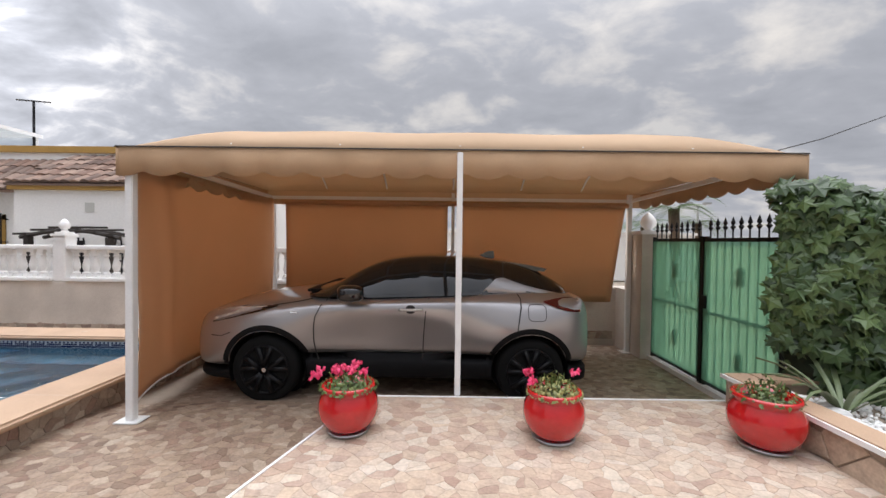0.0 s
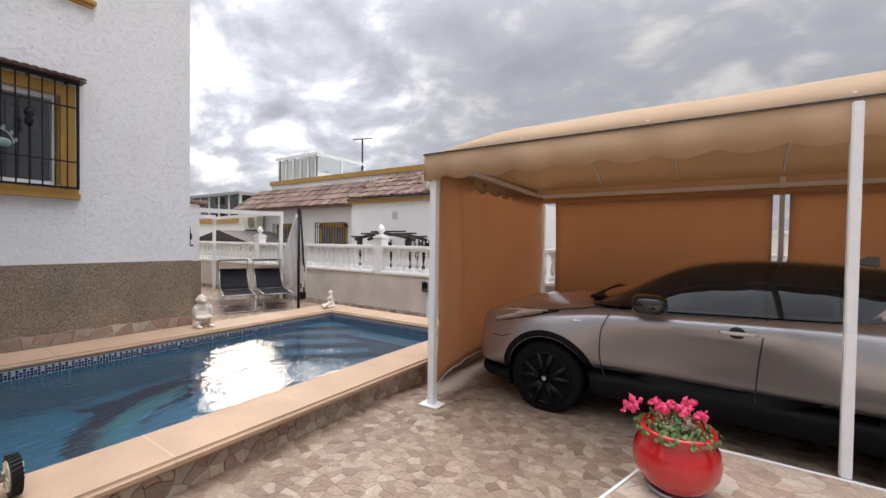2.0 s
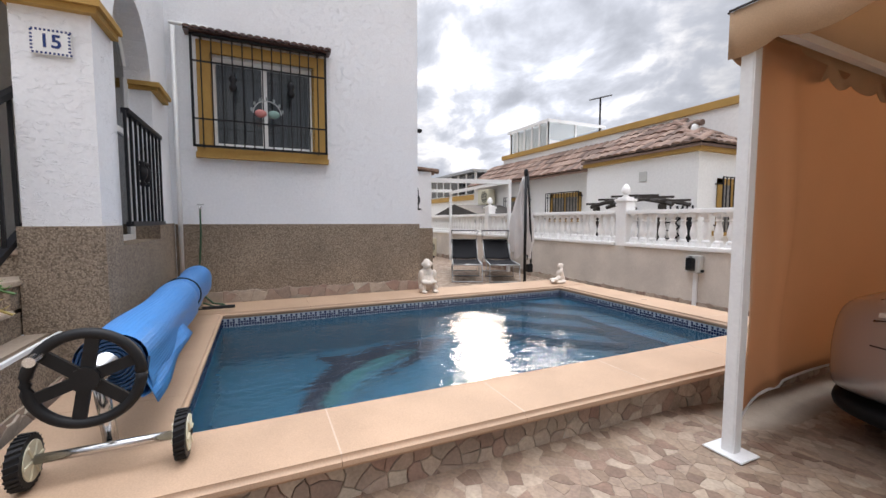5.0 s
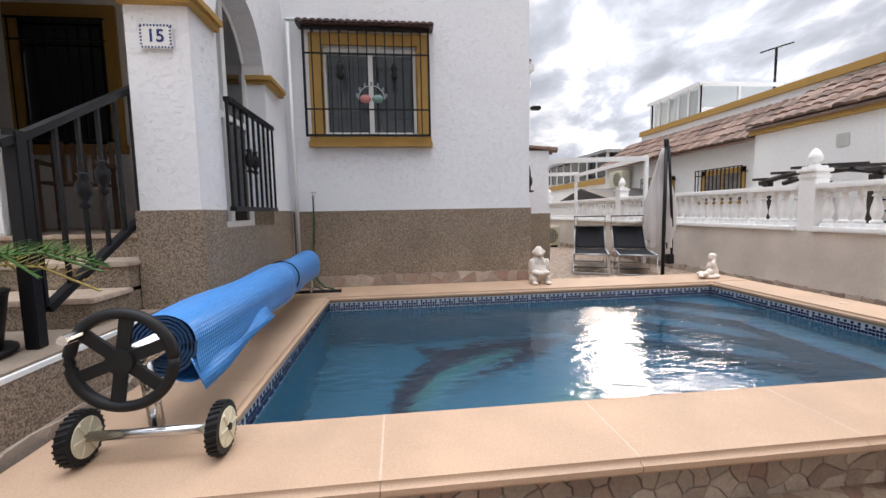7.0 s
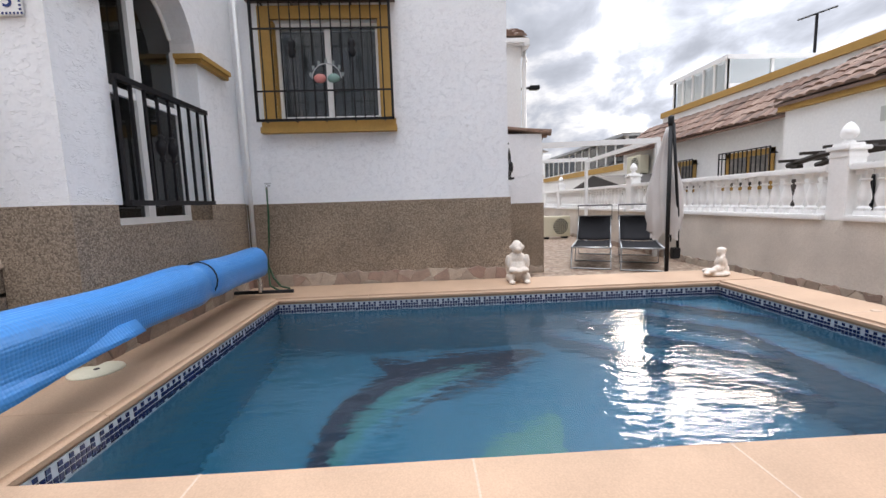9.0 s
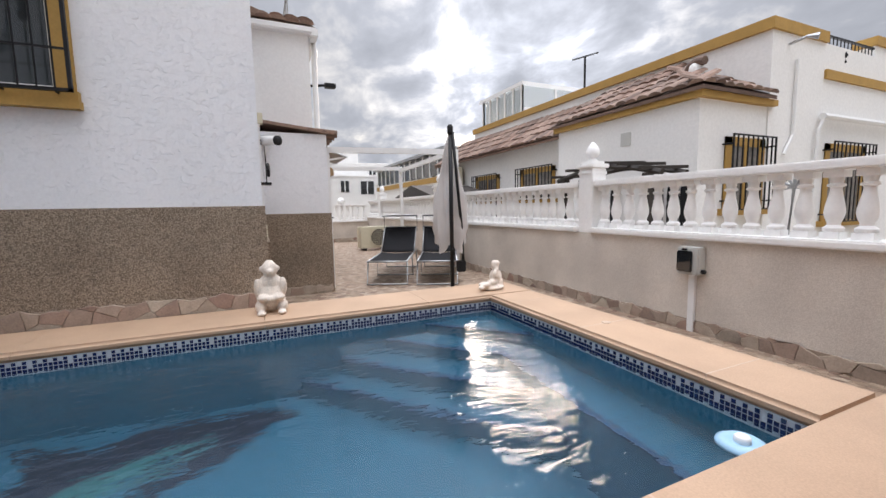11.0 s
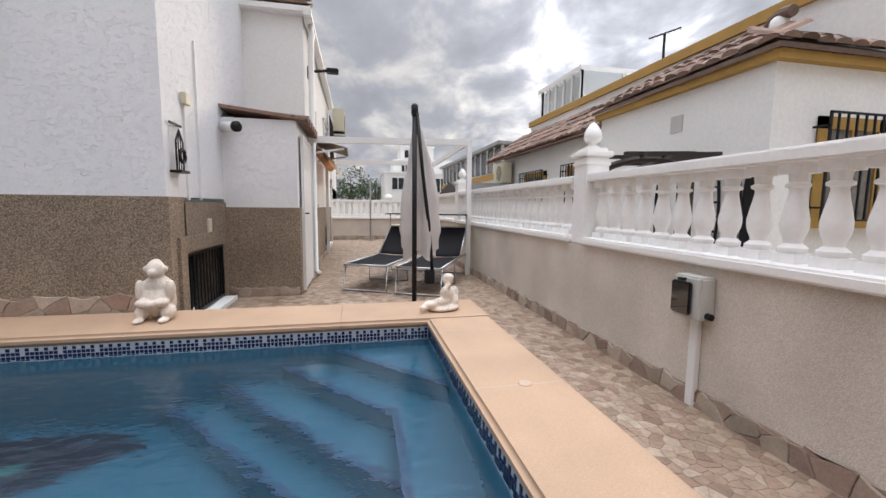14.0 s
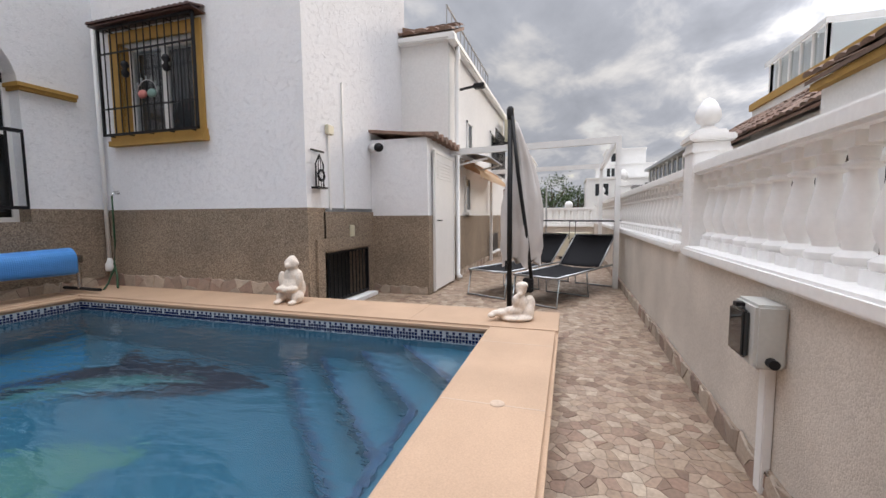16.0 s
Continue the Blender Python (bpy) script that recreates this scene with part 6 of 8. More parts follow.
# house number
num = thing("house_number", "white glazed tile plaque with the blue number 15", "sign", (-4.462, 0.535, 2.21))
part("plaque", B((0.0, 0.012, -0.095, 0.095, -0.075, 0.075), bevel=0.003), M_WPVC, num)
M_NAVY = material("navy_glaze", (0.02, 0.04, 0.16), 0.2, vary=0.1, bump=0)
for k in range(10):
    for s_ in (-1, 1):
        part("border_mark", B((0.012, 0.0135, -0.085 + k * 0.019, -0.075 + k * 0.019, s_ * 0.064 - 0.006, s_ * 0.064 + 0.006)), M_NAVY, num)
for k in range(6):
    for s_ in (-1, 1):
        part("border_mark", B((0.012, 0.0135, s_ * 0.085 - 0.006, s_ * 0.085 + 0.006, -0.05 + k * 0.02, -0.04 + k * 0.02)), M_NAVY, num)
tx = bpy.data.curves.new("digits", "FONT")
tx.body, tx.size, tx.align_x, tx.align_y, tx.extrude = "15", 0.105, "CENTER", "CENTER", 0.001
tx.offset = 0.002
tx.materials.append(M_NAVY)
dg = new("digits", tx)
dg.parent = num
dg.matrix_basis = pose(0.0138, 0, 0, 90, 0, 90)

# bell on the porch wall
bell = thing("wall_bell", "rust-red ceramic bell hanging on the porch wall", "bell", (-4.44, 0.44, 2.86))
M_CLAY = material("rust_clay", (0.20, 0.045, 0.03), 0.6, vary=0.2, scale=15, bump=0.2)
part("bell_cup", L([(0.0, 0.13), (0.035, 0.12), (0.045, 0.08), (0.05, 0.03), (0.06, 0.0), (0.04, 0.0)], 14, (0.03, 0, 0)), M_CLAY, bell, smooth=True)
part("clapper", L([(0.01, 0.0), (0.012, -0.10), (0.03, -0.11), (0.045, -0.20), (0.0, -0.20)], 10, (0.03, 0, 0)), M_CLAY, bell, smooth=True)
part("bracket", T([(0.0, 0, 0.30), (0.03, 0, 0.28), (0.03, 0, 0.13)], 0.006, 6), M_IRON, bell)

# ---- porch: glazed door in the side arch, rails, interior ----
door = thing("door_1", "white aluminium sliding door with dark glass in the arch", "door", (0, PYS - 0.20, 0), kind="structure")
f = 0.05
part("door_frame", B((AX0, AX0 + f, -0.02, 0.03, 1.01, 2.46), (AX1 - f, AX1, -0.02, 0.03, 1.01, 2.46), (AX0 + f, AX1 - f, -0.02, 0.03, 1.01, 1.06), ((AX0 + AX1) / 2 - 0.04, (AX0 + AX1) / 2 + 0.04, -0.02, 0.035, 1.06, 2.96), (AX0 + f, AX1 - f, -0.018, 0.028, 1.93, 1.98)), M_WPVC, door, "white aluminium frame")
arcp = [(AX0 + 0.03 + (AX1 - AX0 - 0.06) * k / 16, SPR + 0.545 * math.sin(math.acos(min(1, max(-1, (AX0 + 0.03 + (AX1 - AX0 - 0.06) * k / 16 - (AX0 + AX1) / 2) / ((AX1 - AX0) / 2)))))) for k in range(17)]
part("door_arch", T([(x, 0.0, z - 0.03) for x, z in arcp], 0.025, 6), M_WPVC, door)
part("pane", P([(AX0 + 0.02, 1.04), (AX1 - 0.02, 1.04)] + [(x, z) for x, z in arcp[::-1]], -0.002, 0.004, "y"), M_DGLASS, door, "dark reflecting glass")


def iron_rail(name, a, b, low, high, n, label, slope=0.0):
    """Flat top rail, lower rail and square bars, with cast ornaments on the middle bars."""
    r = thing(name, label, "railing", (0, 0, 0))
    a, b = Vector(a), Vector(b)
    top = part("top_rail", bar(a + Vector((0, 0, high)), b + Vector((0, 0, high + slope)), 0.045, 0.035), M_IRON, r)
    part("bottom_rail", bar(a + Vector((0, 0, low)), b + Vector((0, 0, low + slope)), 0.045, 0.035), M_IRON, r)
    for k in range(n):
        t = k / (n - 1)
        p = a.lerp(b, t)
        dz = slope * t
        part("bar", bar(p + Vector((0, 0, low + dz)), p + Vector((0, 0, high + dz)), 0.018, 0.018), M_IRON, r)
        if k in (n // 2, n // 2 - 1):
            zc = (low + high) / 2 + dz
            part("ornament", L([(0.01, -0.10), (0.028, -0.085), (0.012, -0.06), (0.035, -0.02), (0.04, 0.03), (0.015, 0.07), (0.03, 0.09), (0.01, 0.10)], 8, tuple(p + Vector((0, 0, zc)))), M_IRON, r, smooth=True)
    return r


iron_rail("window_rail", (AX1 + 0.02, PYS + 0.05, 0), (AX0 + 0.03, PYS + 0.05, 0), 1.16, 1.95, 9, "black iron railing across the arched opening")
hr = iron_rail("stair_railing", (-3.78, 0.30, 0), (-4.70, 0.30, 0), 0.68, 1.50, 7, "black iron stair railing with cast ornaments", 0.50)
part("newel", B((-3.74, -3.68, 0.27, 0.33, 0.515, 1.50), bevel=0.005), M_IRON, hr, "square newel post")
part("rail_end", bar((-3.62, 0.30, 1.43), (-3.80, 0.30, 1.51), 0.05, 0.035), M_IRON, hr)
part("rail_end", bar((-4.68, 0.30, 2.0), (-4.80, 0.30, 2.02), 0.05, 0.035), M_IRON, hr)
# barred window at the back of the porch, white glazed door standing open, a wooden chair
pw = thing("window_2", "dark window with an iron grille in an ochre surround at the back of the porch", "window", (HX, 0, 0), kind="structure")
part("surround", B((0, 0.04, -2.12, -2.0, 1.9, 3.4), (0, 0.04, -1.16, -1.02, 1.9, 3.4), (0, 0.04, -2.0, -1.16, 3.26, 3.4), (0, 0.07, -2.15, -1.0, 1.82, 1.92)), M_OCHRE, pw, "ochre painted surround")
part("pane", B((0.002, 0.012, -2.0, -1.16, 1.92, 3.26)), M_CARGLASS, pw, "dark glass")
gr = part("grille", B((0.08, 0.10, -2.06, -1.10, 1.94, 1.96), (0.08, 0.10, -2.06, -1.10, 3.22, 3.24), (0.08, 0.10, -2.06, -1.10, 3.0, 3.015)), M_IRON, pw)
for k in range(9):
    part("bar", T([(0.09, -2.04 + k * 0.115, 1.94), (0.09, -2.04 + k * 0.115, 3.24)], 0.008, 5), M_IRON, gr)
d2 = thing("door_2", "white framed glass door standing in the porch arch", "door", (-4.80, 0, PF), kind="structure")
part("door_frame", B((-0.025, 0.025, -1.72, -1.64, 0, 2.10), (-0.025, 0.025, -0.80, -0.70, 0, 2.10), (-0.025, 0.025, -1.64, -0.80, 0, 0.10), (-0.025, 0.025, -1.64, -0.80, 0.86, 0.95), (-0.025, 0.025, -1.64, -0.80, 2.01, 2.10), bevel=0.004), M_WPVC, d2)
part("pane", B((-0.003, 0.003, -1.64, -0.80, 0.10, 0.86)), M_DGLASS, d2, "dark reflecting glass")
part("pane", B((-0.003, 0.003, -1.64, -0.80, 0.95, 2.01)), M_DGLASS, d2, "dark reflecting glass")
part("door_handle", T([(0.02, -0.76, 0.98), (0.06, -0.76, 1.0), (0.06, -0.76, 1.14), (0.02, -0.76, 1.16)], 0.011, 8), M_WPVC, d2, "white bow handle")
M_WOOD = material("brown_chair_wood", (0.13, 0.06, 0.03), 0.5, vary=0.25, scale=6, fine=60, bump=0.1)
ch = thing("wooden_chair", "brown slatted wooden porch chair", "chair", (-5.9, -1.0, PF), rz=20)
for dx, dy in ((-0.22, -0.22), (0.22, -0.22), (-0.22, 0.22), (0.22, 0.22)):
    part("leg", B((dx - 0.02, dx + 0.02, dy - 0.02, dy + 0.02, 0, 0.86 if dx < 0 else 0.60)), M_WOOD, ch)
for k in range(5):
    part("seat_slat", B((-0.22 + k * 0.09, -0.15 + k * 0.09, -0.22, 0.22, 0.42, 0.44)), M_WOOD, ch)
    part("back_slat", B((-0.23, -0.21, -0.18 + k * 0.08, -0.14 + k * 0.08, 0.44, 0.84)), M_WOOD, ch)
for dy in (-0.22, 0.22):
    part("armrest", B((-0.24, 0.26, dy - 0.03, dy + 0.03, 0.60, 0.625)), M_WOOD, ch)

# potted palms beside the steps
def potted_palm(at, label, n, r, leafmat):
    p = thing("potted_palm", label, "potted plant", at)
    part("pot", L([(0.10, 0), (0.13, 0.02), (0.165, 0.26), (0.175, 0.28), (0.155, 0.28), (0.15, 0.24), (0, 0.24)], 20), M_BLACKP, p, "black plastic pot", smooth=True)
    part("saucer", L([(0.15, 0), (0.18, 0.012), (0.18, 0.03), (0.15, 0.02)], 20), M_BLACKP, p, smooth=True)
    bm = bmesh.new()
    add_blob(bm, (0, 0, 0.32), 0.08, 10, 8, (1, 1, 1.1), 0.3)
    part("trunk", bm, M_BARK, p, smooth=True)
    for k in range(n):
        a = 6.283 * k / n + rng.uniform(-0.2, 0.2)
        ln_ = r * rng.uniform(0.8, 1.1)
        up_ = rng.uniform(0.15, 0.9)
        vs_, fs_ = [], []
        old = k % 5 == 0
        for j in range(16):
            t = (j + 1) / 16
            q = Vector((math.cos(a) * ln_ * t, math.sin(a) * ln_ * t, 0.36 + ln_ * (up_ * t - 0.9 * up_ * t * t - (0.25 if old else 0.1) * t * t)))
            for sg in (-1, 1):
                d = Vector((math.cos(a + sg * 1.0), math.sin(a + sg * 1.0), 0.35)) * ln_ * 0.30 * math.sin(math.pi * min(1, 0.15 + t * 0.82))
                w = Vector((math.cos(a), math.sin(a), 0)) * 0.006
                i0 = len(vs_)
                vs_ += [tuple(q - w), tuple(q + w), tuple(q + d)]
                fs_.append((i0, i0 + 1, i0 + 2))
        me = bpy.data.meshes.new("frond")
        me.from_pydata(vs_, [], fs_)
        me.materials.append(M_DRY if old else leafmat)
        fr = new("frond", me)
        fr.parent = p
        part("stalk", T([(0, 0, 0.33)] + [(math.cos(a) * ln_ * t, math.sin(a) * ln_ * t, 0.36 + ln_ * (up_ * t - 0.9 * up_ * t * t - (0.25 if old else 0.1) * t * t)) for t in (0.3, 0.6, 1.0)], 0.006, 5), M_DRY if old else leafmat, fr)
    return p


potted_palm((-3.56, 0.12, 0.523), "small cycad palm with yellowing fronds in a black pot", 19, 0.50, M_PALM)
rp = thing("potted_plant", "reddish bushy plant in a dark pot on the step", "potted plant", (-4.25, -0.55, 0.685))
part("pot", L([(0.09, 0), (0.13, 0.2), (0.14, 0.24), (0.12, 0.24), (0.11, 0.2), (0, 0.2)], 18), M_BLACKP, rp, smooth=True)
items = [((rng.gauss(0, 0.09), rng.gauss(0, 0.09), 0.30 + rng.gauss(0, 0.05)), (rng.uniform(-1, 1), rng.uniform(-1, 1), 1), rng.uniform(0.02, 0.035), rng.uniform(0, 6)) for k in range(260)]
me = leaf_sheet(items, OVAL)
me.materials.append(leaf_material("red_leaf", (0.12, 0.03, 0.02), (0.18, 0.06, 0.03), (0.08, 0.06, 0.03)))
q = new("leaves", me)
q.parent, q["kind"] = rp, "stuff"

# ---- pool cover reel ----
reel = thing("pool_cover_reel", "blue bubble pool cover rolled on a steel reel", "pool reel", (-3.2, 1.02, COP))
m = material("blue_bubble_cover", (0.055, 0.24, 0.58), 0.28, vary=0.08, scale=3, fine=20, bump=0)
n, l = m.node_tree.nodes, m.node_tree.links
tc, vo, bp = n.new("ShaderNodeTexCoord"), n.new("ShaderNodeTexVoronoi"), n.new("ShaderNodeBump")
vo.inputs["Scale"].default_value, vo.inputs["Randomness"].default_value = 60.0, 0.0
bp.inputs["Strength"].default_value, bp.inputs["Distance"].default_value, bp.invert = 0.6, 0.006, True
l.new(tc.outputs["Object"], vo.inputs["Vector"])
l.new(vo.outputs["Distance"], bp.inputs["Height"])
l.new(bp.outputs[0], n["Principled BSDF"].inputs["Normal"])
M_COVER = m
bm = bmesh.new()
rr = []
for i in range(41):
    t = i / 40
    x = -0.15 - 2.76 * t
    rad = 0.125 + 0.008 * t + 0.008 * math.sin(t * 14) + (-0.022 * math.exp(-((t - 0.62) / 0.03) ** 2))
    ring = []
    for k in range(28):
        a = 2 * math.pi * k / 28
        rk = rad * (1 + 0.03 * math.sin(3 * a + t * 5))
        dy = 0.0
        if 1.5 * math.pi < a < 1.9 * math.pi:
            dy = 0.05 * math.sin((a - 1.5 * math.pi) / (0.4 * math.pi) * math.pi) * (1 - 0.6 * t)
        ring.append(bm.verts.new((x, rk * math.cos(a) + dy - 0.04 * t + 0.02, 0.385 - 0.02 * t + rk * math.sin(a) - dy * 1.0)))
    rr.append(ring)
for a, b in zip(rr, rr[1:]):
    for k in range(28):
        bm.faces.new((a[k], a[(k + 1) % 28], b[(k + 1) % 28], b[k]))
bm.faces.new(rr[-1])
part("cover_roll", bm, M_COVER, reel, "rolled translucent blue bubble sheet", smooth=True, angle=60)
sp = [(-0.155, 0.02 + (0.035 + 0.090 * k / 90) * math.cos(k * 0.42), 0.385 + (0.035 + 0.090 * k / 90) * math.sin(k * 0.42)) for k in range(91)]
part("roll_end", T(sp, 0.006, 5), material("dark_blue_cover", (0.02, 0.06, 0.14), 0.4, vary=0.2, bump=0), reel, "spiral end of the roll")
bm = bmesh.new()
g = [[bm.verts.new((-0.145 - 0.9 * i / 8, 0.125 + 0.05 * j / 3 + 0.01 * math.sin(i), 0.33 - 0.13 * (j / 3) * (1 - 0.5 * i / 8))) for j in range(4)] for i in range(9)]
for i in range(8):
    for j in range(3):
        bm.faces.new((g[i][j], g[i + 1][j], g[i + 1][j + 1], g[i][j + 1]))
fl = part("cover_flap", bm, M_COVER, reel, "loose edge of the blue sheet", smooth=True)
fl.modifiers.new("thick", "SOLIDIFY").thickness = 0.005
part("tie_cord", T([(-1.90, 0.0 + 0.136 * math.cos(2 * math.pi * k / 20), 0.372 + 0.136 * math.sin(2 * math.pi * k / 20)) for k in range(21)], 0.006, 5), M_BLACKP, reel, "black tie cord")
part("tube", T([(0.02, 0.0, 0.39), (-3.02, -0.02, 0.37)], 0.045, 14), M_STEEL, reel, "steel tube", smooth=True)
part("upright", T([(-0.06, 0.03, 0.10), (-0.06, 0.0, 0.40)], 0.026, 12), M_STEEL, reel, smooth=True)
part("axle", T([(-0.02, -0.20, 0.10), (-0.02, 0.27, 0.10)], 0.018, 12), M_STEEL, reel, smooth=True)
for y in (-0.21, 0.275):
    wh = part("castor", add_tube(bmesh.new(), [(-0.02, y - 0.020, 0.10), (-0.02, y + 0.020, 0.10)], 0.092, 26), M_BLACKP, reel, "ribbed black wheel")
    for sg in (-1, 1):
        part("wheel_plate", add_tube(bmesh.new(), [(-0.02, y + sg * 0.021, 0.10), (-0.02, y + sg * 0.025, 0.10)], 0.072, 22), M_CREAMP, wh, "cream plastic wheel centre")
        part("hub", add_tube(bmesh.new(), [(-0.02, y + sg * 0.025, 0.10), (-0.02, y + sg * 0.034, 0.10)], 0.014, 10), M_BLACKP, wh)
        for k in range(6):
            a = math.pi / 3 * k
            part("wheel_spoke", bar((-0.02 + 0.015 * math.cos(a), y + sg * 0.027, 0.10 + 0.015 * math.sin(a)), (-0.02 + 0.068 * math.cos(a), y + sg * 0.027, 0.10 + 0.068 * math.sin(a)), 0.006, 0.010), M_CREAMP, wh)
    for k in range(26):
        a = 2 * math.pi * k / 26
        part("tread", bar((-0.02 + 0.093 * math.cos(a), y - 0.020, 0.10 + 0.093 * math.sin(a)), (-0.02 + 0.093 * math.cos(a + 0.12), y + 0.020, 0.10 + 0.093 * math.sin(a + 0.12)), 0.010, 0.008), M_BLACKP, wh)
hw = part("handwheel", T([(0.05, 0.165 * math.cos(2 * math.pi * k / 40), 0.40 + 0.165 * math.sin(2 * math.pi * k / 40)) for k in range(41)], 0.020, 8), M_BLACKP, reel, "black plastic handwheel with six spokes", smooth=True)
for k in range(6):
    a = math.pi / 3 * k + 0.35
    part("spoke", bar((0.05, 0.03 * math.cos(a), 0.40 + 0.03 * math.sin(a)), (0.05, 0.155 * math.cos(a), 0.40 + 0.155 * math.sin(a)), 0.014, 0.042), M_BLACKP, hw)
part("hub", add_tube(bmesh.new(), [(0.03, 0, 0.40), (0.07, 0, 0.40)], 0.045, 16), M_BLACKP, hw)
part("knob", T([(0.05, -0.12, 0.50), (0.13, -0.12, 0.50)], 0.018, 10), M_STEEL, hw, "steel crank knob")
part("foot_bar", T([(-2.98, -0.30, 0.045), (-2.98, 0.32, 0.045)], 0.018, 10), M_BLACKP, reel, "black foot of the far stand")
part("foot_post", T([(-2.98, 0.0, 0.045), (-2.98, -0.01, 0.37)], 0.022, 10), M_STEEL, reel)
sk = thing("skimmer_lid", "round cream plastic skimmer lid", "lid", (-4.40, 0.80, COP))
part("disc", L([(0.0, 0.010), (0.10, 0.010), (0.128, 0.007), (0.132, 0.0)], 32), M_CREAMP, sk, smooth=True)
part("grip", L([(0.0, 0.014), (0.014, 0.013), (0.016, 0.010)], 10), M_BLACKP, sk)

oc = thing("overflow_cap", "small white plastic cap set in the coping", "cap", (-4.83, 5.93, COP))
part("disc", L([(0.0, 0.005), (0.026, 0.005), (0.032, 0.003), (0.034, 0.0)], 24), M_GROUT, oc, smooth=True)

# ---- statues ----
M_PLASTER = material("weathered_plaster", (0.66, 0.58, 0.50), 0.85, vary=0.22, scale=14, fine=90, bump=0.3)


def statue(name, label, at, rz, blobs, size=1.0):
    bm = bmesh.new()
    for x, y, z, r, sx, sy, sz in blobs:
        add_blob(bm, (x, y, z), r, 14, 10, (sx, sy, sz), 0.05)
    ob = tagged(part(name, bm, M_PLASTER, smooth=True), label, "statue")
    rm = ob.modifiers.new("join", "REMESH")
    rm.mode, rm.voxel_size, rm.use_smooth_shade = "VOXEL", 0.008, True
    sm = ob.modifiers.new("soften", "SMOOTH")
    sm.iterations, sm.factor = 3, 0.5
    ob.matrix_basis = pose(*at, 0, 0, rz) @ Matrix.Diagonal((size, size, size, 1))
    return ob


statue("monkey_statue", "cream plaster seated monkey statue on the pool coping", (-6.40, 3.66, COP), 0, [
    (-0.02, 0, 0.14, 0.11, 0.9, 1.1, 1.25), (-0.02, 0, 0.25, 0.085, 0.9, 1.15, 1.0), (0.0, 0, 0.375, 0.068, 0.95, 0.95, 1.05), (0.05, 0, 0.36, 0.034, 1.1, 1.0, 0.9), (-0.01, 0, 0.43, 0.034, 1.1, 1.1, 0.7),
    (0.02, 0.10, 0.22, 0.038, 1, 0.9, 2.2), (0.02, -0.10, 0.22, 0.038, 1, 0.9, 2.2), (0.08, 0.06, 0.14, 0.034, 1.6, 1.5, 0.9), (0.08, -0.06, 0.14, 0.034, 1.6, 1.5, 0.9), (0.10, 0.0, 0.13, 0.030, 1, 1.5, 0.9),
    (0.04, 0.085, 0.06, 0.06, 1.25, 0.8, 0.95), (0.04, -0.085, 0.06, 0.06, 1.25, 0.8, 0.95), (0.12, 0.08, 0.018, 0.03, 1.7, 1.2, 0.7), (0.12, -0.08, 0.018, 0.03, 1.7, 1.2, 0.7), (0.0, 0.07, 0.38, 0.02, 0.7, 0.8, 1.2), (0.0, -0.07, 0.38, 0.02, 0.7, 0.8, 1.2)])
statue("cherub_statue", "small cream reclining figurine on the corner of the coping", (-6.30, 5.80, COP), 8, [
    (0.0, 0.02, 0.018, 0.05, 1.7, 2.3, 0.5), (-0.02, 0.09, 0.05, 0.05, 1.2, 1.0, 1.2), (0.0, 0.05, 0.105, 0.048, 0.9, 1.0, 1.3), (0.0, 0.055, 0.20, 0.038, 1, 1, 1.1), (0.0, 0.06, 0.222, 0.036, 1.1, 1.1, 0.7),
    (0.03, 0.0, 0.065, 0.032, 1.0, 1.9, 0.9), (0.04, -0.08, 0.05, 0.026, 1.0, 2.2, 0.9), (0.05, -0.13, 0.035, 0.022, 1.2, 1.2, 0.8), (-0.02, -0.05, 0.045, 0.03, 1, 2.0, 0.8), (0.04, 0.02, 0.13, 0.022, 1, 1, 1.9), (0.03, 0.045, 0.17, 0.018, 1.4, 1, 1.0), (-0.03, 0.11, 0.10, 0.04, 0.8, 0.9, 1.4)], 1.25)

# ---- sun loungers, umbrella ----
M_SLING = material("black_sling_fabric", (0.016, 0.016, 0.018), 0.85, spec=0.15, vary=0.12, scale=3, fine=300, bump=0.2, dist=0.001)


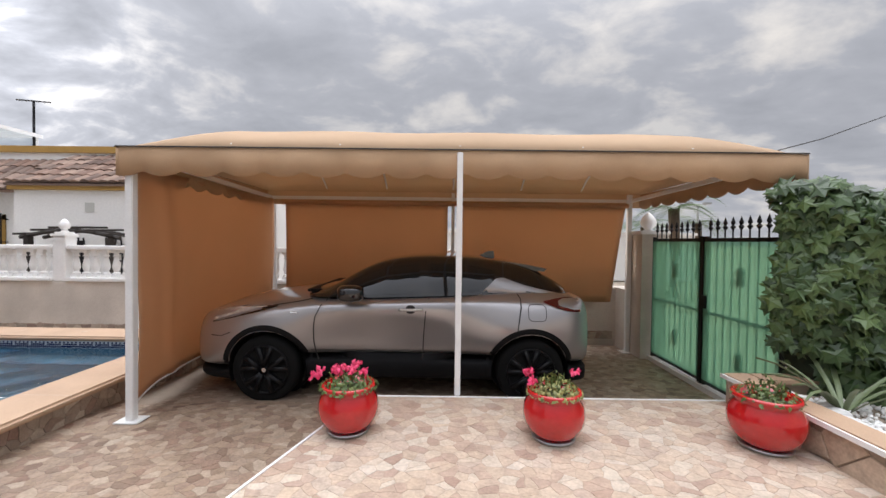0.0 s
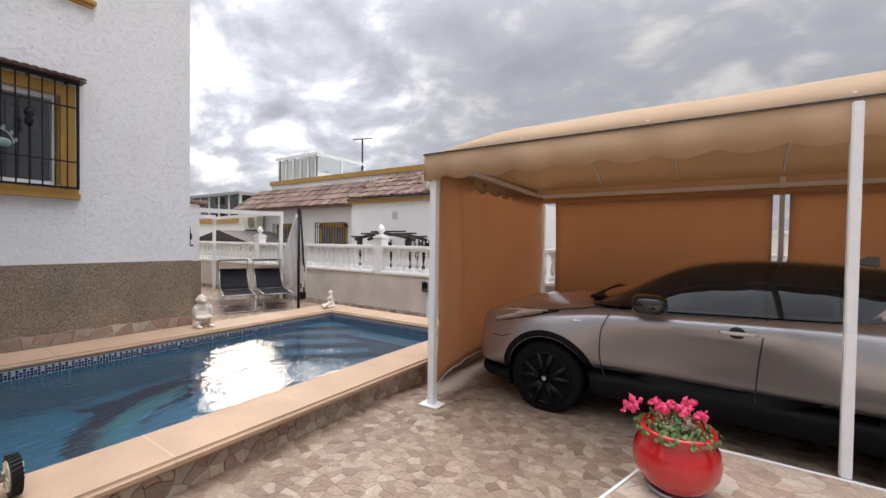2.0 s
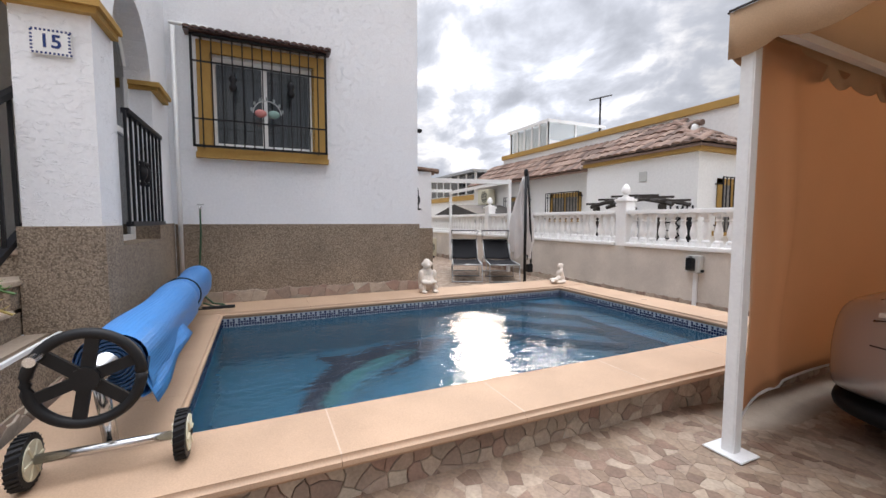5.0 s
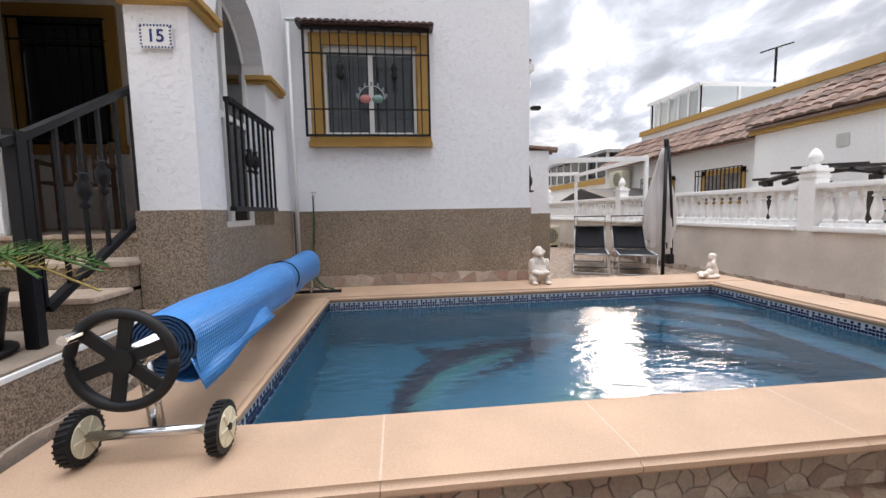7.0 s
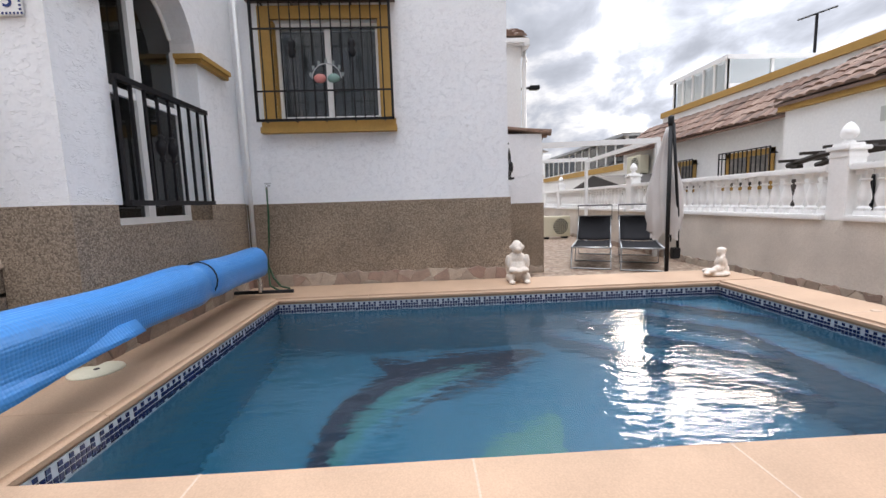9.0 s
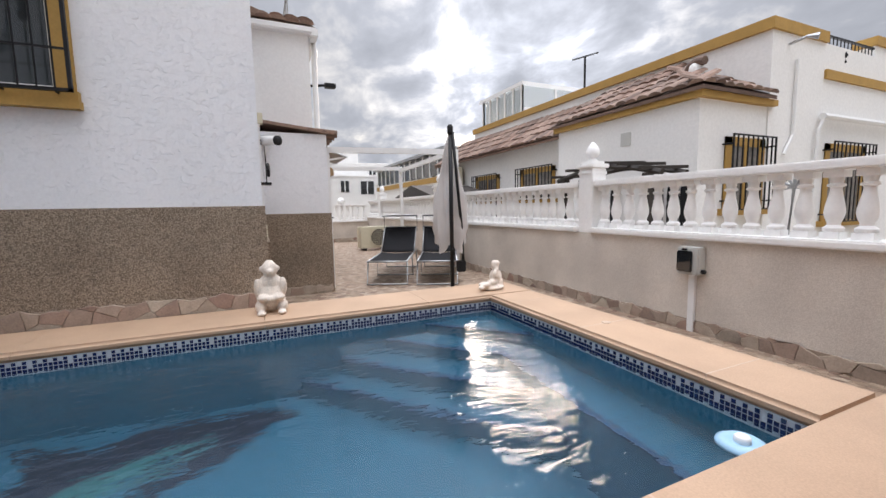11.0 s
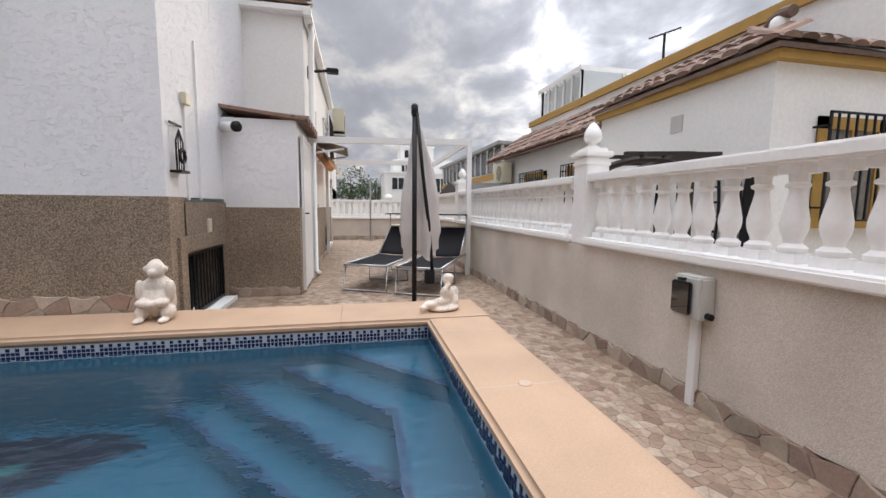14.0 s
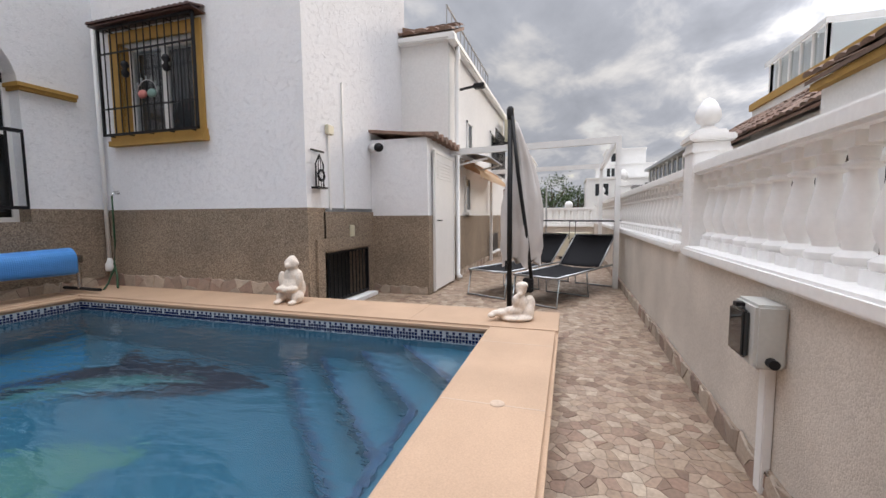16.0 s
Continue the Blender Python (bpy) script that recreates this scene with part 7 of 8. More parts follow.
def sun_lounger(at, rz, label):
    """Foot end towards +x, backrest raised at the far end, with a small sun roof."""
    q = thing("sun_lounger", label, "sun lounger", at, rz, group="sun loungers on the terrace")
    fr = bmesh.new()
    for y in (-0.28, 0.28):
        add_tube(fr, [(0.95, y, 0.34), (-0.25, y, 0.34), (-0.85, y, 0.34)], 0.013, 8)
    add_tube(fr, [(0.95, -0.28, 0.34), (0.95, 0.28, 0.34)], 0.013, 8)
    part("frame", fr, M_ALU, q, "grey aluminium frame", smooth=True)
    for x, sp_ in ((0.90, 0.06), (0.15, -0.04), (-0.75, -0.06)):
        part("leg", T([(x, -0.28, 0.34), (x + sp_, -0.29, 0.015), (x + sp_, 0.29, 0.015), (x, 0.28, 0.34)], 0.012, 8), M_ALU, q, smooth=True)
    bm = bmesh.new()
    g = [[bm.verts.new((0.94 - 1.16 * i / 10, -0.275 + 0.55 * j / 6, 0.35 - 0.02 * math.sin(math.pi * j / 6) - 0.012 * math.sin(math.pi * i / 10))) for j in range(7)] for i in range(11)]
    for i in range(10):
        for j in range(6):
            bm.faces.new((g[i][j], g[i + 1][j], g[i + 1][j + 1], g[i][j + 1]))
    s_ = part("seat_sling", bm, M_SLING, q, "stretched black fabric", smooth=True)
    s_.modifiers.new("thick", "SOLIDIFY").thickness = 0.006
    ang = radians(37)
    bm = bmesh.new()
    g = [[bm.verts.new((-0.25 - 0.66 * math.cos(ang) * i / 8, -0.275 + 0.55 * j / 6, 0.355 + 0.66 * math.sin(ang) * i / 8 - 0.012 * math.sin(math.pi * j / 6))) for j in range(7)] for i in range(9)]
    for i in range(8):
        for j in range(6):
            bm.faces.new((g[i][j], g[i + 1][j], g[i + 1][j + 1], g[i][j + 1]))
    s_ = part("back_sling", bm, M_SLING, q, "stretched black fabric", smooth=True)
    s_.modifiers.new("thick", "SOLIDIFY").thickness = 0.006
    tx_, tz_ = -0.25 - 0.66 * math.cos(ang), 0.355 + 0.66 * math.sin(ang)
    part("back_frame", T([(-0.25, -0.285, 0.35), (tx_, -0.285, tz_), (tx_, 0.285, tz_), (-0.25, 0.285, 0.35)], 0.012, 8), M_ALU, q, smooth=True)
    bm = bmesh.new()
    add_blob(bm, (tx_ + 0.02, 0, tz_ - 0.06), 0.07, 12, 8, (0.5, 3.3, 0.8))
    part("head_pillow", bm, M_SLING, q, "black head cushion", smooth=True)
    part("roof_frame", T([(tx_, -0.30, tz_ - 0.08), (tx_ - 0.02, -0.30, tz_ + 0.20), (tx_ + 0.22, -0.30, tz_ + 0.20)], 0.008, 6), M_BLACKP, q)
    part("roof_frame", T([(tx_, 0.30, tz_ - 0.08), (tx_ - 0.02, 0.30, tz_ + 0.20), (tx_ + 0.22, 0.30, tz_ + 0.20)], 0.008, 6), M_BLACKP, q)
    part("sun_roof", B((tx_ - 0.22, tx_ + 0.24, -0.30, 0.30, tz_ + 0.195, tz_ + 0.21), bevel=0.004), M_SLING, q, "small black canopy")
    return q


l1 = sun_lounger((-9.04, 5.62, 0), -25, "black fabric sun lounger on an aluminium frame, near the house")
l2 = copy_thing(l1, pose(-8.70, 6.25, 0, 0, 0, -25))
tagged(l2, "black fabric sun lounger on an aluminium frame, beside the wall")

umb = thing("cantilever_umbrella", "closed grey cantilever umbrella on a black pole", "umbrella", (-6.98, 5.68, 0))
M_UMB = material("pale_grey_canvas", (0.56, 0.53, 0.51), 0.85, vary=0.08, scale=4, fine=250, bump=0.15, dist=0.002)
part("pole", T([(0.0, 0.0, 0.0), (0.0, 0.0, 2.02)], 0.024, 12), M_BLACKP, umb, "black steel pole", smooth=True)
part("pole_cap", L([(0.027, 0.0), (0.034, 0.03), (0.034, 0.10), (0.02, 0.12)], 12, (0, 0, 1.93)), M_BLACKP, umb, smooth=True)
part("arm", T([(0.02, 0.02, 1.96), (0.0, 0.08, 1.4), (-0.04, 0.15, 0.9), (-0.10, 0.20, 0.42)], 0.018, 10), M_BLACKP, umb, "folded black arm", smooth=True)
part("arm_foot", B((-0.14, -0.06, 0.12, 0.22, 0.30, 0.44), bevel=0.01), M_BLACKP, umb)
part("base_plate", L([(0.05, 0.0), (0.05, 0.10), (0.03, 0.12)], 14), M_BLACKP, umb)
bm = bmesh.new()
rr = []
for i in range(15):
    t = i / 14
    z = 1.93 - 1.34 * t
    rad = 0.022 + 0.115 * min(1, t * 1.8) ** 0.8 + 0.05 * t
    if t > 0.9:
        rad *= 0.86
    ring = []
    for k in range(32):
        a = 2 * math.pi * k / 32
        rk = rad * (1 + 0.26 * math.sin(8 * a + 1.3 * math.sin(t * 5)) * min(1, t * 2))
        ring.append(bm.verts.new((-0.10 - 0.13 * min(1, t * 3) + rk * math.cos(a), 0.03 + 0.06 * min(1, t * 3) + rk * math.sin(a), z - 0.06 * math.sin(4 * a) * t)))
    rr.append(ring)
for a, b in zip(rr, rr[1:]):
    for k in range(32):
        bm.faces.new((a[k], a[(k + 1) % 32], b[(k + 1) % 32], b[k]))
bm.faces.new(rr[0])
part("canopy", bm, M_UMB, umb, "folded pale grey canopy", smooth=True)
part("crank", T([(0.03, 0.0, 0.60), (0.10, -0.02, 0.62), (0.10, -0.02, 0.54)], 0.010, 6), M_BLACKP, umb)

# ---- socket box on the boundary wall ----
sb = thing("socket_box", "grey weatherproof socket box on a white cable duct", "socket box", (-4.86, BY, 0))
part("duct", B((-0.028, 0.028, -0.035, -0.002, 0.0, 0.52), bevel=0.004), M_WPVC, sb, "white cable duct")
M_GREYP = material("grey_plastic", (0.50, 0.50, 0.47), 0.5, vary=0.06, bump=0.02)
part("housing", B((-0.095, 0.095, -0.10, 0.0, 0.50, 0.73), bevel=0.010), M_GREYP, sb)
part("cover", B((-0.080, 0.050, -0.125, -0.10, 0.525, 0.70), bevel=0.008), M_CARGLASS, sb, "smoked flap")
part("catch", B((-0.03, 0.0, -0.13, -0.10, 0.705, 0.72)), M_BLACKP, sb)
part("gland", T([(0.075, -0.05, 0.53), (0.125, -0.05, 0.53)], 0.018, 10), M_BLACKP, sb)

# ---- side of the house ----
cel = thing("cellar_grille", "black iron grille over a dark cellar opening", "grille", (0, HY, 0))
part("frame", B((-7.98, -7.955, -0.02, 0.02, 0.06, 0.64), (-6.995, -6.97, -0.02, 0.02, 0.06, 0.64), (-7.955, -6.995, -0.02, 0.02, 0.615, 0.64), (-7.955, -6.995, -0.02, 0.02, 0.06, 0.085)), M_IRON, cel)
for k in range(11):
    part("bar", T([(-7.93 + k * 0.085, 0, 0.07), (-7.93 + k * 0.085, 0, 0.63)], 0.008, 6), M_IRON, cel)
# solid near-black box: the cellar's darkness is put into its colour
struct("cellar_dark", B((-8.0, -6.95, HY - 0.5, HY - 0.28, -0.05, 0.66)), M_SHADEDARK, "near-black box painting the cellar's shade behind the grille", "wall")
struct("cellar_sill", B((-8.0, -6.95, HY + 0.0, HY + 0.14, 0.0, 0.045)), M_WHITE, "pale sill before the grille", "trim")
vg = thing("wall_vent", "small cream plastic wall vent", "vent", (-7.55, HY + 0.022, 0.87))
part("frame", B((-0.055, 0.055, 0, 0.012, -0.07, 0.07), bevel=0.003), M_CREAMP, vg)
for k in range(5):
    part("slat", B((-0.042, 0.042, 0.012, 0.018, -0.055 + k * 0.025, -0.042 + k * 0.025)), M_CREAMP, vg)
lan = thing("bird_cage_ornament", "black iron bird cage ornament on a wall bracket", "ornament", (-6.87, HY, 1.34))
for k in range(6):
    a = math.pi * k / 5
    part("wire", T([(0.075 * math.cos(a), 0.05, 0.02), (0.075 * math.cos(a), 0.05, 0.26), (0.0, 0.05, 0.36)], 0.005, 5), M_IRON, lan)
part("base", B((-0.085, 0.085, 0.0, 0.09, 0.0, 0.02)), M_IRON, lan)
part("hoop", T([(0.055 * math.cos(a / 10 * 6.283), 0.07, 0.14 + 0.055 * math.sin(a / 10 * 6.283)) for a in range(11)], 0.014, 6), M_IRON, lan)
part("bracket", bar((-0.13, 0.02, 0.40), (0.10, 0.02, 0.40), 0.012, 0.018), M_IRON, lan)
cam_ = thing("security_camera", "white tube security camera with a black face", "camera", (-8.02, HY, 1.93))
part("tube", T([(-0.10, 0.03, 0.02), (0.06, 0.20, 0.0)], 0.055, 16), M_WPVC, cam_, smooth=True)
part("lens_face", T([(0.06, 0.20, 0.0), (0.085, 0.226, -0.003)], 0.058, 16), M_BLACKP, cam_, "black face", smooth=True)
cd = thing("cable_duct", "white cable duct with a junction box on the side wall", "duct", (0, HY, 0))
part("duct", B((-7.13, -7.10, 0, 0.02, 1.12, 2.0)), M_WPVC, cd)
part("duct", B((-7.43, -7.41, 0, 0.02, 1.12, 2.60)), M_WPVC, cd)
part("junction_box", B((-7.17, -7.06, 0, 0.05, 1.95, 2.05), bevel=0.006), M_CREAMP, cd)

# store with a steel door
SX, SY = -8.14, 4.45
struct("wall_store", B((-9.35, SX, HY + 0.001, SY, 1.05, 2.06)), M_STUCCO, "white trowelled render store beside the house", "wall")
struct("dado_store", B((-9.35, SX + 0.02, HY + 0.021, SY + 0.02, -0.05, 1.05)), M_PEBBLE, "brown pebbledash dado of the store", "wall")
skirting("skirting_store", "x", SX + 0.02, HY + 0.03, SY, 0.0, 0.13, 61)
bm = P([(HY, 2.16), (SY + 0.10, 2.06), (SY + 0.10, 2.095), (HY, 2.195)], -9.35, SX + 0.05, "x")
for k in range(6):
    x = SX - 0.02 - k * 0.21
    add_tube(bm, [(x, SY - 0.30, 2.12), (x, SY + 0.14, 2.075)], [0.03, 0.05], 8)
for k in range(4):
    add_tube(bm, [(SX + 0.05, HY + 0.12 + 0.22 * k, 2.165 - 0.025 * k), (SX - 0.4, HY + 0.12 + 0.22 * k, 2.175 - 0.025 * k)], [0.022, 0.018], 6)
struct("roof_store", bm, M_TILE_R, "terracotta tiles along the store roof", "roof")
sd_ = thing("door_3", "white louvred steel door with a black handle", "door", (0, SY + 0.02, 0), kind="structure")
part("door_frame", B((-9.24, -9.20, 0, 0.035, 0.02, 1.92), (-8.33, -8.29, 0, 0.035, 0.02, 1.92), (-9.20, -8.33, 0, 0.035, 1.88, 1.92)), M_WPVC, sd_)
part("leaf", B((-9.20, -8.33, 0, 0.025, 0.03, 1.88)), M_WPVC, sd_)
for k in range(6):
    part("louvre", B((-9.1, -8.43, 0.025, 0.032, 1.55 + k * 0.045, 1.57 + k * 0.045)), M_WPVC, sd_)
part("door_handle", T([(-8.40, 0.02, 0.98), (-8.40, 0.06, 0.98), (-8.50, 0.06, 0.98)], 0.010, 6), M_BLACKP, sd_)

# two-storey wing behind the store
WX = -9.25
struct("wall_wing", B((-14.7, WX, 0.3, SY - 0.03, 1.04, 3.72)), M_WHITE, "smooth white wall of the rear wing", "wall")
struct("dado_wing", B((-14.7, WX - 0.0, 0.3, SY - 0.01, -0.05, 1.04)), M_PEBBLE, "brown pebbledash dado of the rear wing", "wall")
skirting("skirting_wing", "y", SY - 0.01, -14.7, -9.5, 0.0, 0.14, 62)
gut = thing("gutter", "white gutter with a downpipe on the rear wing", "gutter", (0, 0, 0))
part("channel", B((-9.27, -9.12, 3.35, SY + 0.10, 3.68, 3.78), bevel=0.02), M_WPVC, gut)
part("channel", B((-14.75, -9.12, SY - 0.02, SY + 0.10, 3.64, 3.74), bevel=0.02), M_WPVC, gut)
part("pipe", T([(-9.40, SY + 0.06, 3.66), (-9.40, SY + 0.08, 3.5), (-9.40, SY + 0.06, 3.38), (-9.40, SY + 0.06, 0.10), (-9.34, SY + 0.12, 0.06)], 0.042, 12), M_WPVC, gut, smooth=True)


def tile_roof(name, label, a0, a1, e, ze, r, zr, axis, rows=None, hip0=0.0, hip1=0.0):
    """Curved clay tiles from eave (e, ze) to ridge (r, zr), running along x or y from a0 to a1."""
    vs_, fs_ = [], []
    ln_ = math.hypot(r - e, zr - ze)
    nr = rows or max(1, int(ln_ / 0.34))
    nc = max(1, int((a1 - a0) / 0.20))
    w = (a1 - a0) / nc
    up_ = Vector((-(zr - ze), (r - e)))
    up_ = up_ / up_.length
    if up_.y < 0:
        up_ = -up_
    rg = random.Random(nc * 7 + nr)
    for c in range(nc):
        for j in range(nr):
            jit = rg.uniform(-0.012, 0.012)
            ctr = a0 + (c + 0.5) * w
            if ctr < a0 + hip0 * (j + 0.3) / nr or ctr > a1 - hip1 * (j + 0.3) / nr:
                continue
            k = len(vs_)
            for t, lift, sc_ in ((j / nr, 0.035, 1.06), ((j + 1.12) / nr, 0.012, 0.92)):
                pe, pz = e + (r - e) * t, ze + (zr - ze) * t
                for q in range(6):
                    a = math.pi * q / 5
                    s = w * 0.5 * sc_ * math.cos(a)
                    hgt = lift + 0.055 * math.sin(a) + jit
                    ca = a0 + (c + 0.5) * w + s + jit
                    pt = (pe + up_.x * hgt, pz + up_.y * hgt)
                    vs_.append((ca, pt[0], pt[1]) if axis == "x" else (pt[0], ca, pt[1]))
            fs_ += [(k + q, k + q + 1, k + 7 + q, k + 6 + q) for q in range(5)]
            fs_.append(tuple(k + q for q in range(6)))
    k = len(vs_)
    for a, hp in ((a0, hip0), (a1, -hip1)):
        for pe, pz in ((e, ze), (r, zr), (r, zr - 0.05), (e, ze - 0.05)):
            a_ = a
            a = a + hp if pe == r else a
            vs_.append((a, pe, pz) if axis == "x" else (pe, a, pz))
            a = a_
    fs_ += [(k, k + 1, k + 5, k + 4), (k + 3, k + 2, k + 6, k + 7), (k, k + 4, k + 7, k + 3), (k, k + 1, k + 2, k + 3), (k + 4, k + 5, k + 6, k + 7)]
    me = bpy.data.meshes.new(name)
    me.from_pydata(vs_, [], fs_)
    me.materials.append(M_TILE_R)
    return tagged(new(name, me), label, "roof", kind="structure")


tile_roof("roof_wing", "weathered clay tile roof of the rear wing", 3.30, SY + 0.06, -9.16, 3.79, -9.86, 4.14, "y", 3)
struct("roof_wing_back", P([(SY + 0.05, 3.77), (3.2, 4.15), (0.3, 4.15), (0.3, 3.72), (SY + 0.05, 3.72)], -14.7, -9.32, "x"), M_TILE_R, "clay tiled roof behind the gutter", "roof")
rl = thing("roof_railing", "grey metal railing on the roof terrace", "railing", (0, 0, 0))
part("rail", T([(-9.9, 4.2, 4.55), (-13.5, 4.2, 4.55)], 0.02, 6), M_ALU, rl)
for k in range(13):
    part("bar", T([(-9.9 - k * 0.3, 4.2, 3.9), (-9.9 - k * 0.3, 4.2, 4.55)], 0.012, 5), M_ALU, rl)
lamp_ = thing("flood_lamp", "black flood lamp on an arm under the gutter", "lamp", (-9.75, SY - 0.03, 3.10))
part("arm", T([(0, 0, 0), (0, 0.30, 0.04)], 0.022, 8), M_BLACKP, lamp_)
part("head", B((-0.06, 0.06, 0.28, 0.46, 0.0, 0.07), bevel=0.01), M_BLACKP, lamp_)
part("wall_plate", B((-0.03, 0.03, 0, 0.03, -0.10, 0.08)), M_BLACKP, lamp_)
for nm, x0, x1, z0, z1, lb in (("window_3", -10.75, -10.35, 2.15, 2.75, "narrow white window of the rear wing"), ("window_4", -10.6, -10.2, 1.10, 1.75, "small white window of the rear wing"), ("window_5", -13.9, -12.6, 2.05, 3.0, "window with a black grille on the rear wing")):
    w_ = thing(nm, lb, "window", (0, SY - 0.03, 0), kind="structure")
    part("window_frame", B((x0, x0 + 0.05, 0, 0.03, z0, z1), (x1 - 0.05, x1, 0, 0.03, z0, z1), (x0, x1, 0, 0.03, z0, z0 + 0.05), (x0, x1, 0, 0.03, z1 - 0.05, z1)), M_WPVC, w_)
    part("pane", B((x0 + 0.05, x1 - 0.05, 0.004, 0.012, z0 + 0.05, z1 - 0.05)), M_CARGLASS, w_)
    part("sill", B((x0 - 0.06, x1 + 0.06, 0, 0.10, z0 - 0.05, z0)), M_WPVC, w_)
    if nm == "window_5":
        gg = part("grille", B((x0 - 0.05, x1 + 0.05, 0.14, 0.16, z0 - 0.05, z0 - 0.03), (x0 - 0.05, x1 + 0.05, 0.14, 0.16, z1 + 0.03, z1 + 0.05)), M_IRON, w_)
        for k in range(11):
            part("bar", T([(x0 - 0.04 + k * (x1 - x0 + 0.08) / 10, 0.15, z0 - 0.04), (x0 - 0.04 + k * (x1 - x0 + 0.08) / 10, 0.15, z1 + 0.04)], 0.010, 5), M_IRON, gg)
lv = thing("cellar_vent", "small dark cellar vent with a sill", "vent", (-13.0, SY - 0.01, 0.18))
part("frame", B((-0.5, 0.5, 0.0, 0.03, 0, 0.42)), M_IRON, lv)
part("sill", B((-0.55, 0.55, 0, 0.10, -0.04, 0)), M_WPVC, lv)


def air_conditioner(at, rz, label):
    a = thing("air_conditioner", label, "air conditioner", at, rz, group="air conditioners")
    part("housing", B((-0.40, 0.40, -0.14, 0.14, 0.06, 0.62), bevel=0.015), M_CREAMP, a)
    # disc on the closed housing, its near-black colour replaces the fan opening's shade
    gr = part("fan_grille", L([(0.0, 0.0), (0.21, 0.0), (0.22, 0.012)], 24), M_SHADEDARK, a, "near-black disc painting the shade of the fan opening")
    gr.matrix_basis = pose(-0.10, 0.142, 0.34, -90, 0, 0)
    for k in range(9):
        part("slat", B((-0.33, 0.13, 0.150, 0.156, 0.12 + k * 0.055, 0.128 + k * 0.055)), M_CREAMP, a)
        part("slat", B((-0.32 + k * 0.055, -0.312 + k * 0.055, 0.156, 0.160, 0.11, 0.57)), M_CREAMP, a)
    for x in (-0.28, 0.28):
        part("foot", B((x - 0.03, x + 0.03, -0.15, 0.15, 0.0, 0.06)), M_BLACKP, a)
    return a


ac1 = air_conditioner((-13.25, 6.32, 0), -82, "cream air conditioner unit standing on the terrace")
ac2 = copy_thing(ac1, pose(-14.3, SY + 0.25, 2.90, 0, 0, 0))
tagged(ac2, "cream air conditioner unit hung on the rear wing above the window")
part("wall_bracket", B((-0.35, -0.31, -0.28, 0.14, -0.04, 0.0), (0.31, 0.35, -0.28, 0.14, -0.04, 0.0)), M_WPOST, ac2)
# awning and corrugated canopy on the rear wing
aw = thing("awning", "folded ochre awning with a scalloped edge", "awning", (-11.0, SY, 1.80))
part("roll", T([(-1.6, 0.12, 0.10), (1.2, 0.12, 0.10)], 0.07, 10), M_CANVAS_S, aw, smooth=True)
bm = bmesh.new()
rows = []
for k in range(57):
    x = -1.6 + 2.8 * k / 56
    rows.append((bm.verts.new((x, 0.20, 0.10)), bm.verts.new((x, 0.34, -0.03)), bm.verts.new((x, 0.35, -0.10 - 0.03 * abs(math.sin(k * 0.55))))))
for a, b in zip(rows, rows[1:]):
    bm.faces.new((a[0], b[0], b[1], a[1]))
    bm.faces.new((a[1], b[1], b[2], a[2]))
part("valance", bm, M_CANVAS, aw, "scalloped striped edge", smooth=True)
cz = thing("corrugated_canopy", "small grey corrugated canopy over the door", "canopy", (-10.3, SY, 2.02))
bm = bmesh.new()
rows = []
for k in range(33):
    x = -0.5 + 1.2 * k / 32
    d = 0.015 * math.sin(k * 1.57)
    rows.append((bm.verts.new((x, 0.0, 0.10 + d)), bm.verts.new((x, 0.55, -0.05 + d))))
for a, b in zip(rows, rows[1:]):
    bm.faces.new((a[0], b[0], b[1], a[1]))
cs = part("sheet", bm, M_ALU, cz, "grey corrugated sheet")
cs.modifiers.new("thick", "SOLIDIFY").thickness = 0.004
for x in (-0.45, 0.65):
    part("bracket", bar((x, 0.0, -0.15), (x, 0.50, -0.06), 0.02, 0.03), M_WPOST, cz)

# pergola frame over the terrace
pg = thing("pergola_frame", "bare white painted steel pergola frame", "pergola", (0, 0, 0))
for x in (-9.25, -12.4):
    part("post", B((x - 0.035, x + 0.035, 6.82, 6.89, 0, 2.10), bevel=0.006), M_WPOST, pg)
    part("beam", bar((x, 4.45, 2.02), (x, 6.89, 2.07), 0.06, 0.09), M_WPOST, pg)
part("beam", bar((-9.25, 6.855, 2.09), (-12.4, 6.855, 2.02), 0.06, 0.08), M_WPOST, pg)
part("beam", bar((-9.25, 4.50, 2.02), (-12.4, 4.50, 2.0), 0.06, 0.08), M_WPOST, pg)
part("post", B((-12.43, -12.37, 4.47, 4.53, 0, 2.02)), M_WPOST, pg)
pol = thing("washing_pole", "thin grey metal pole on the terrace", "pole", (-15.9, 5.55, 0))
part("pole", T([(0, 0, 0), (0, 0, 1.85)], 0.025, 8), M_ALU, pol)
part("base_plate", B((-0.12, 0.12, -0.12, 0.12, 0, 0.02)), M_ALU, pol)

# ---- neighbour's house ----
NX0, NX1, NY, NB = -16.0, -6.27, 9.62, 9.0
nh = thing("neighbour_house", "white rendered neighbouring bungalow with clay tile roofs and ochre trim", "house", (0, 0, 0))
part("wall", B((NX0, -9.06, NY, 10.5, -0.3, 2.52)), M_WHITE_N, nh)
part("wall", B((-9.06, NX1, NB, 10.5, -0.3, 2.50)), M_WHITE_N, nh)
part("wall", B((-15.2, NX1 + 0.02, 10.5, 14.5, -0.3, 3.56), (NX1 - 3, NX1 + 0.02, 14.5, 19.0, -0.3, 3.0)), M_WHITE_N, nh)
part("trim", B((-15.25, NX1 + 0.06, 10.44, 10.70, 3.56, 3.72), (NX1 - 0.2, NX1 + 0.06, 10.70, 11.93, 3.56, 3.72)), M_OCHRE, nh, "ochre parapet band")
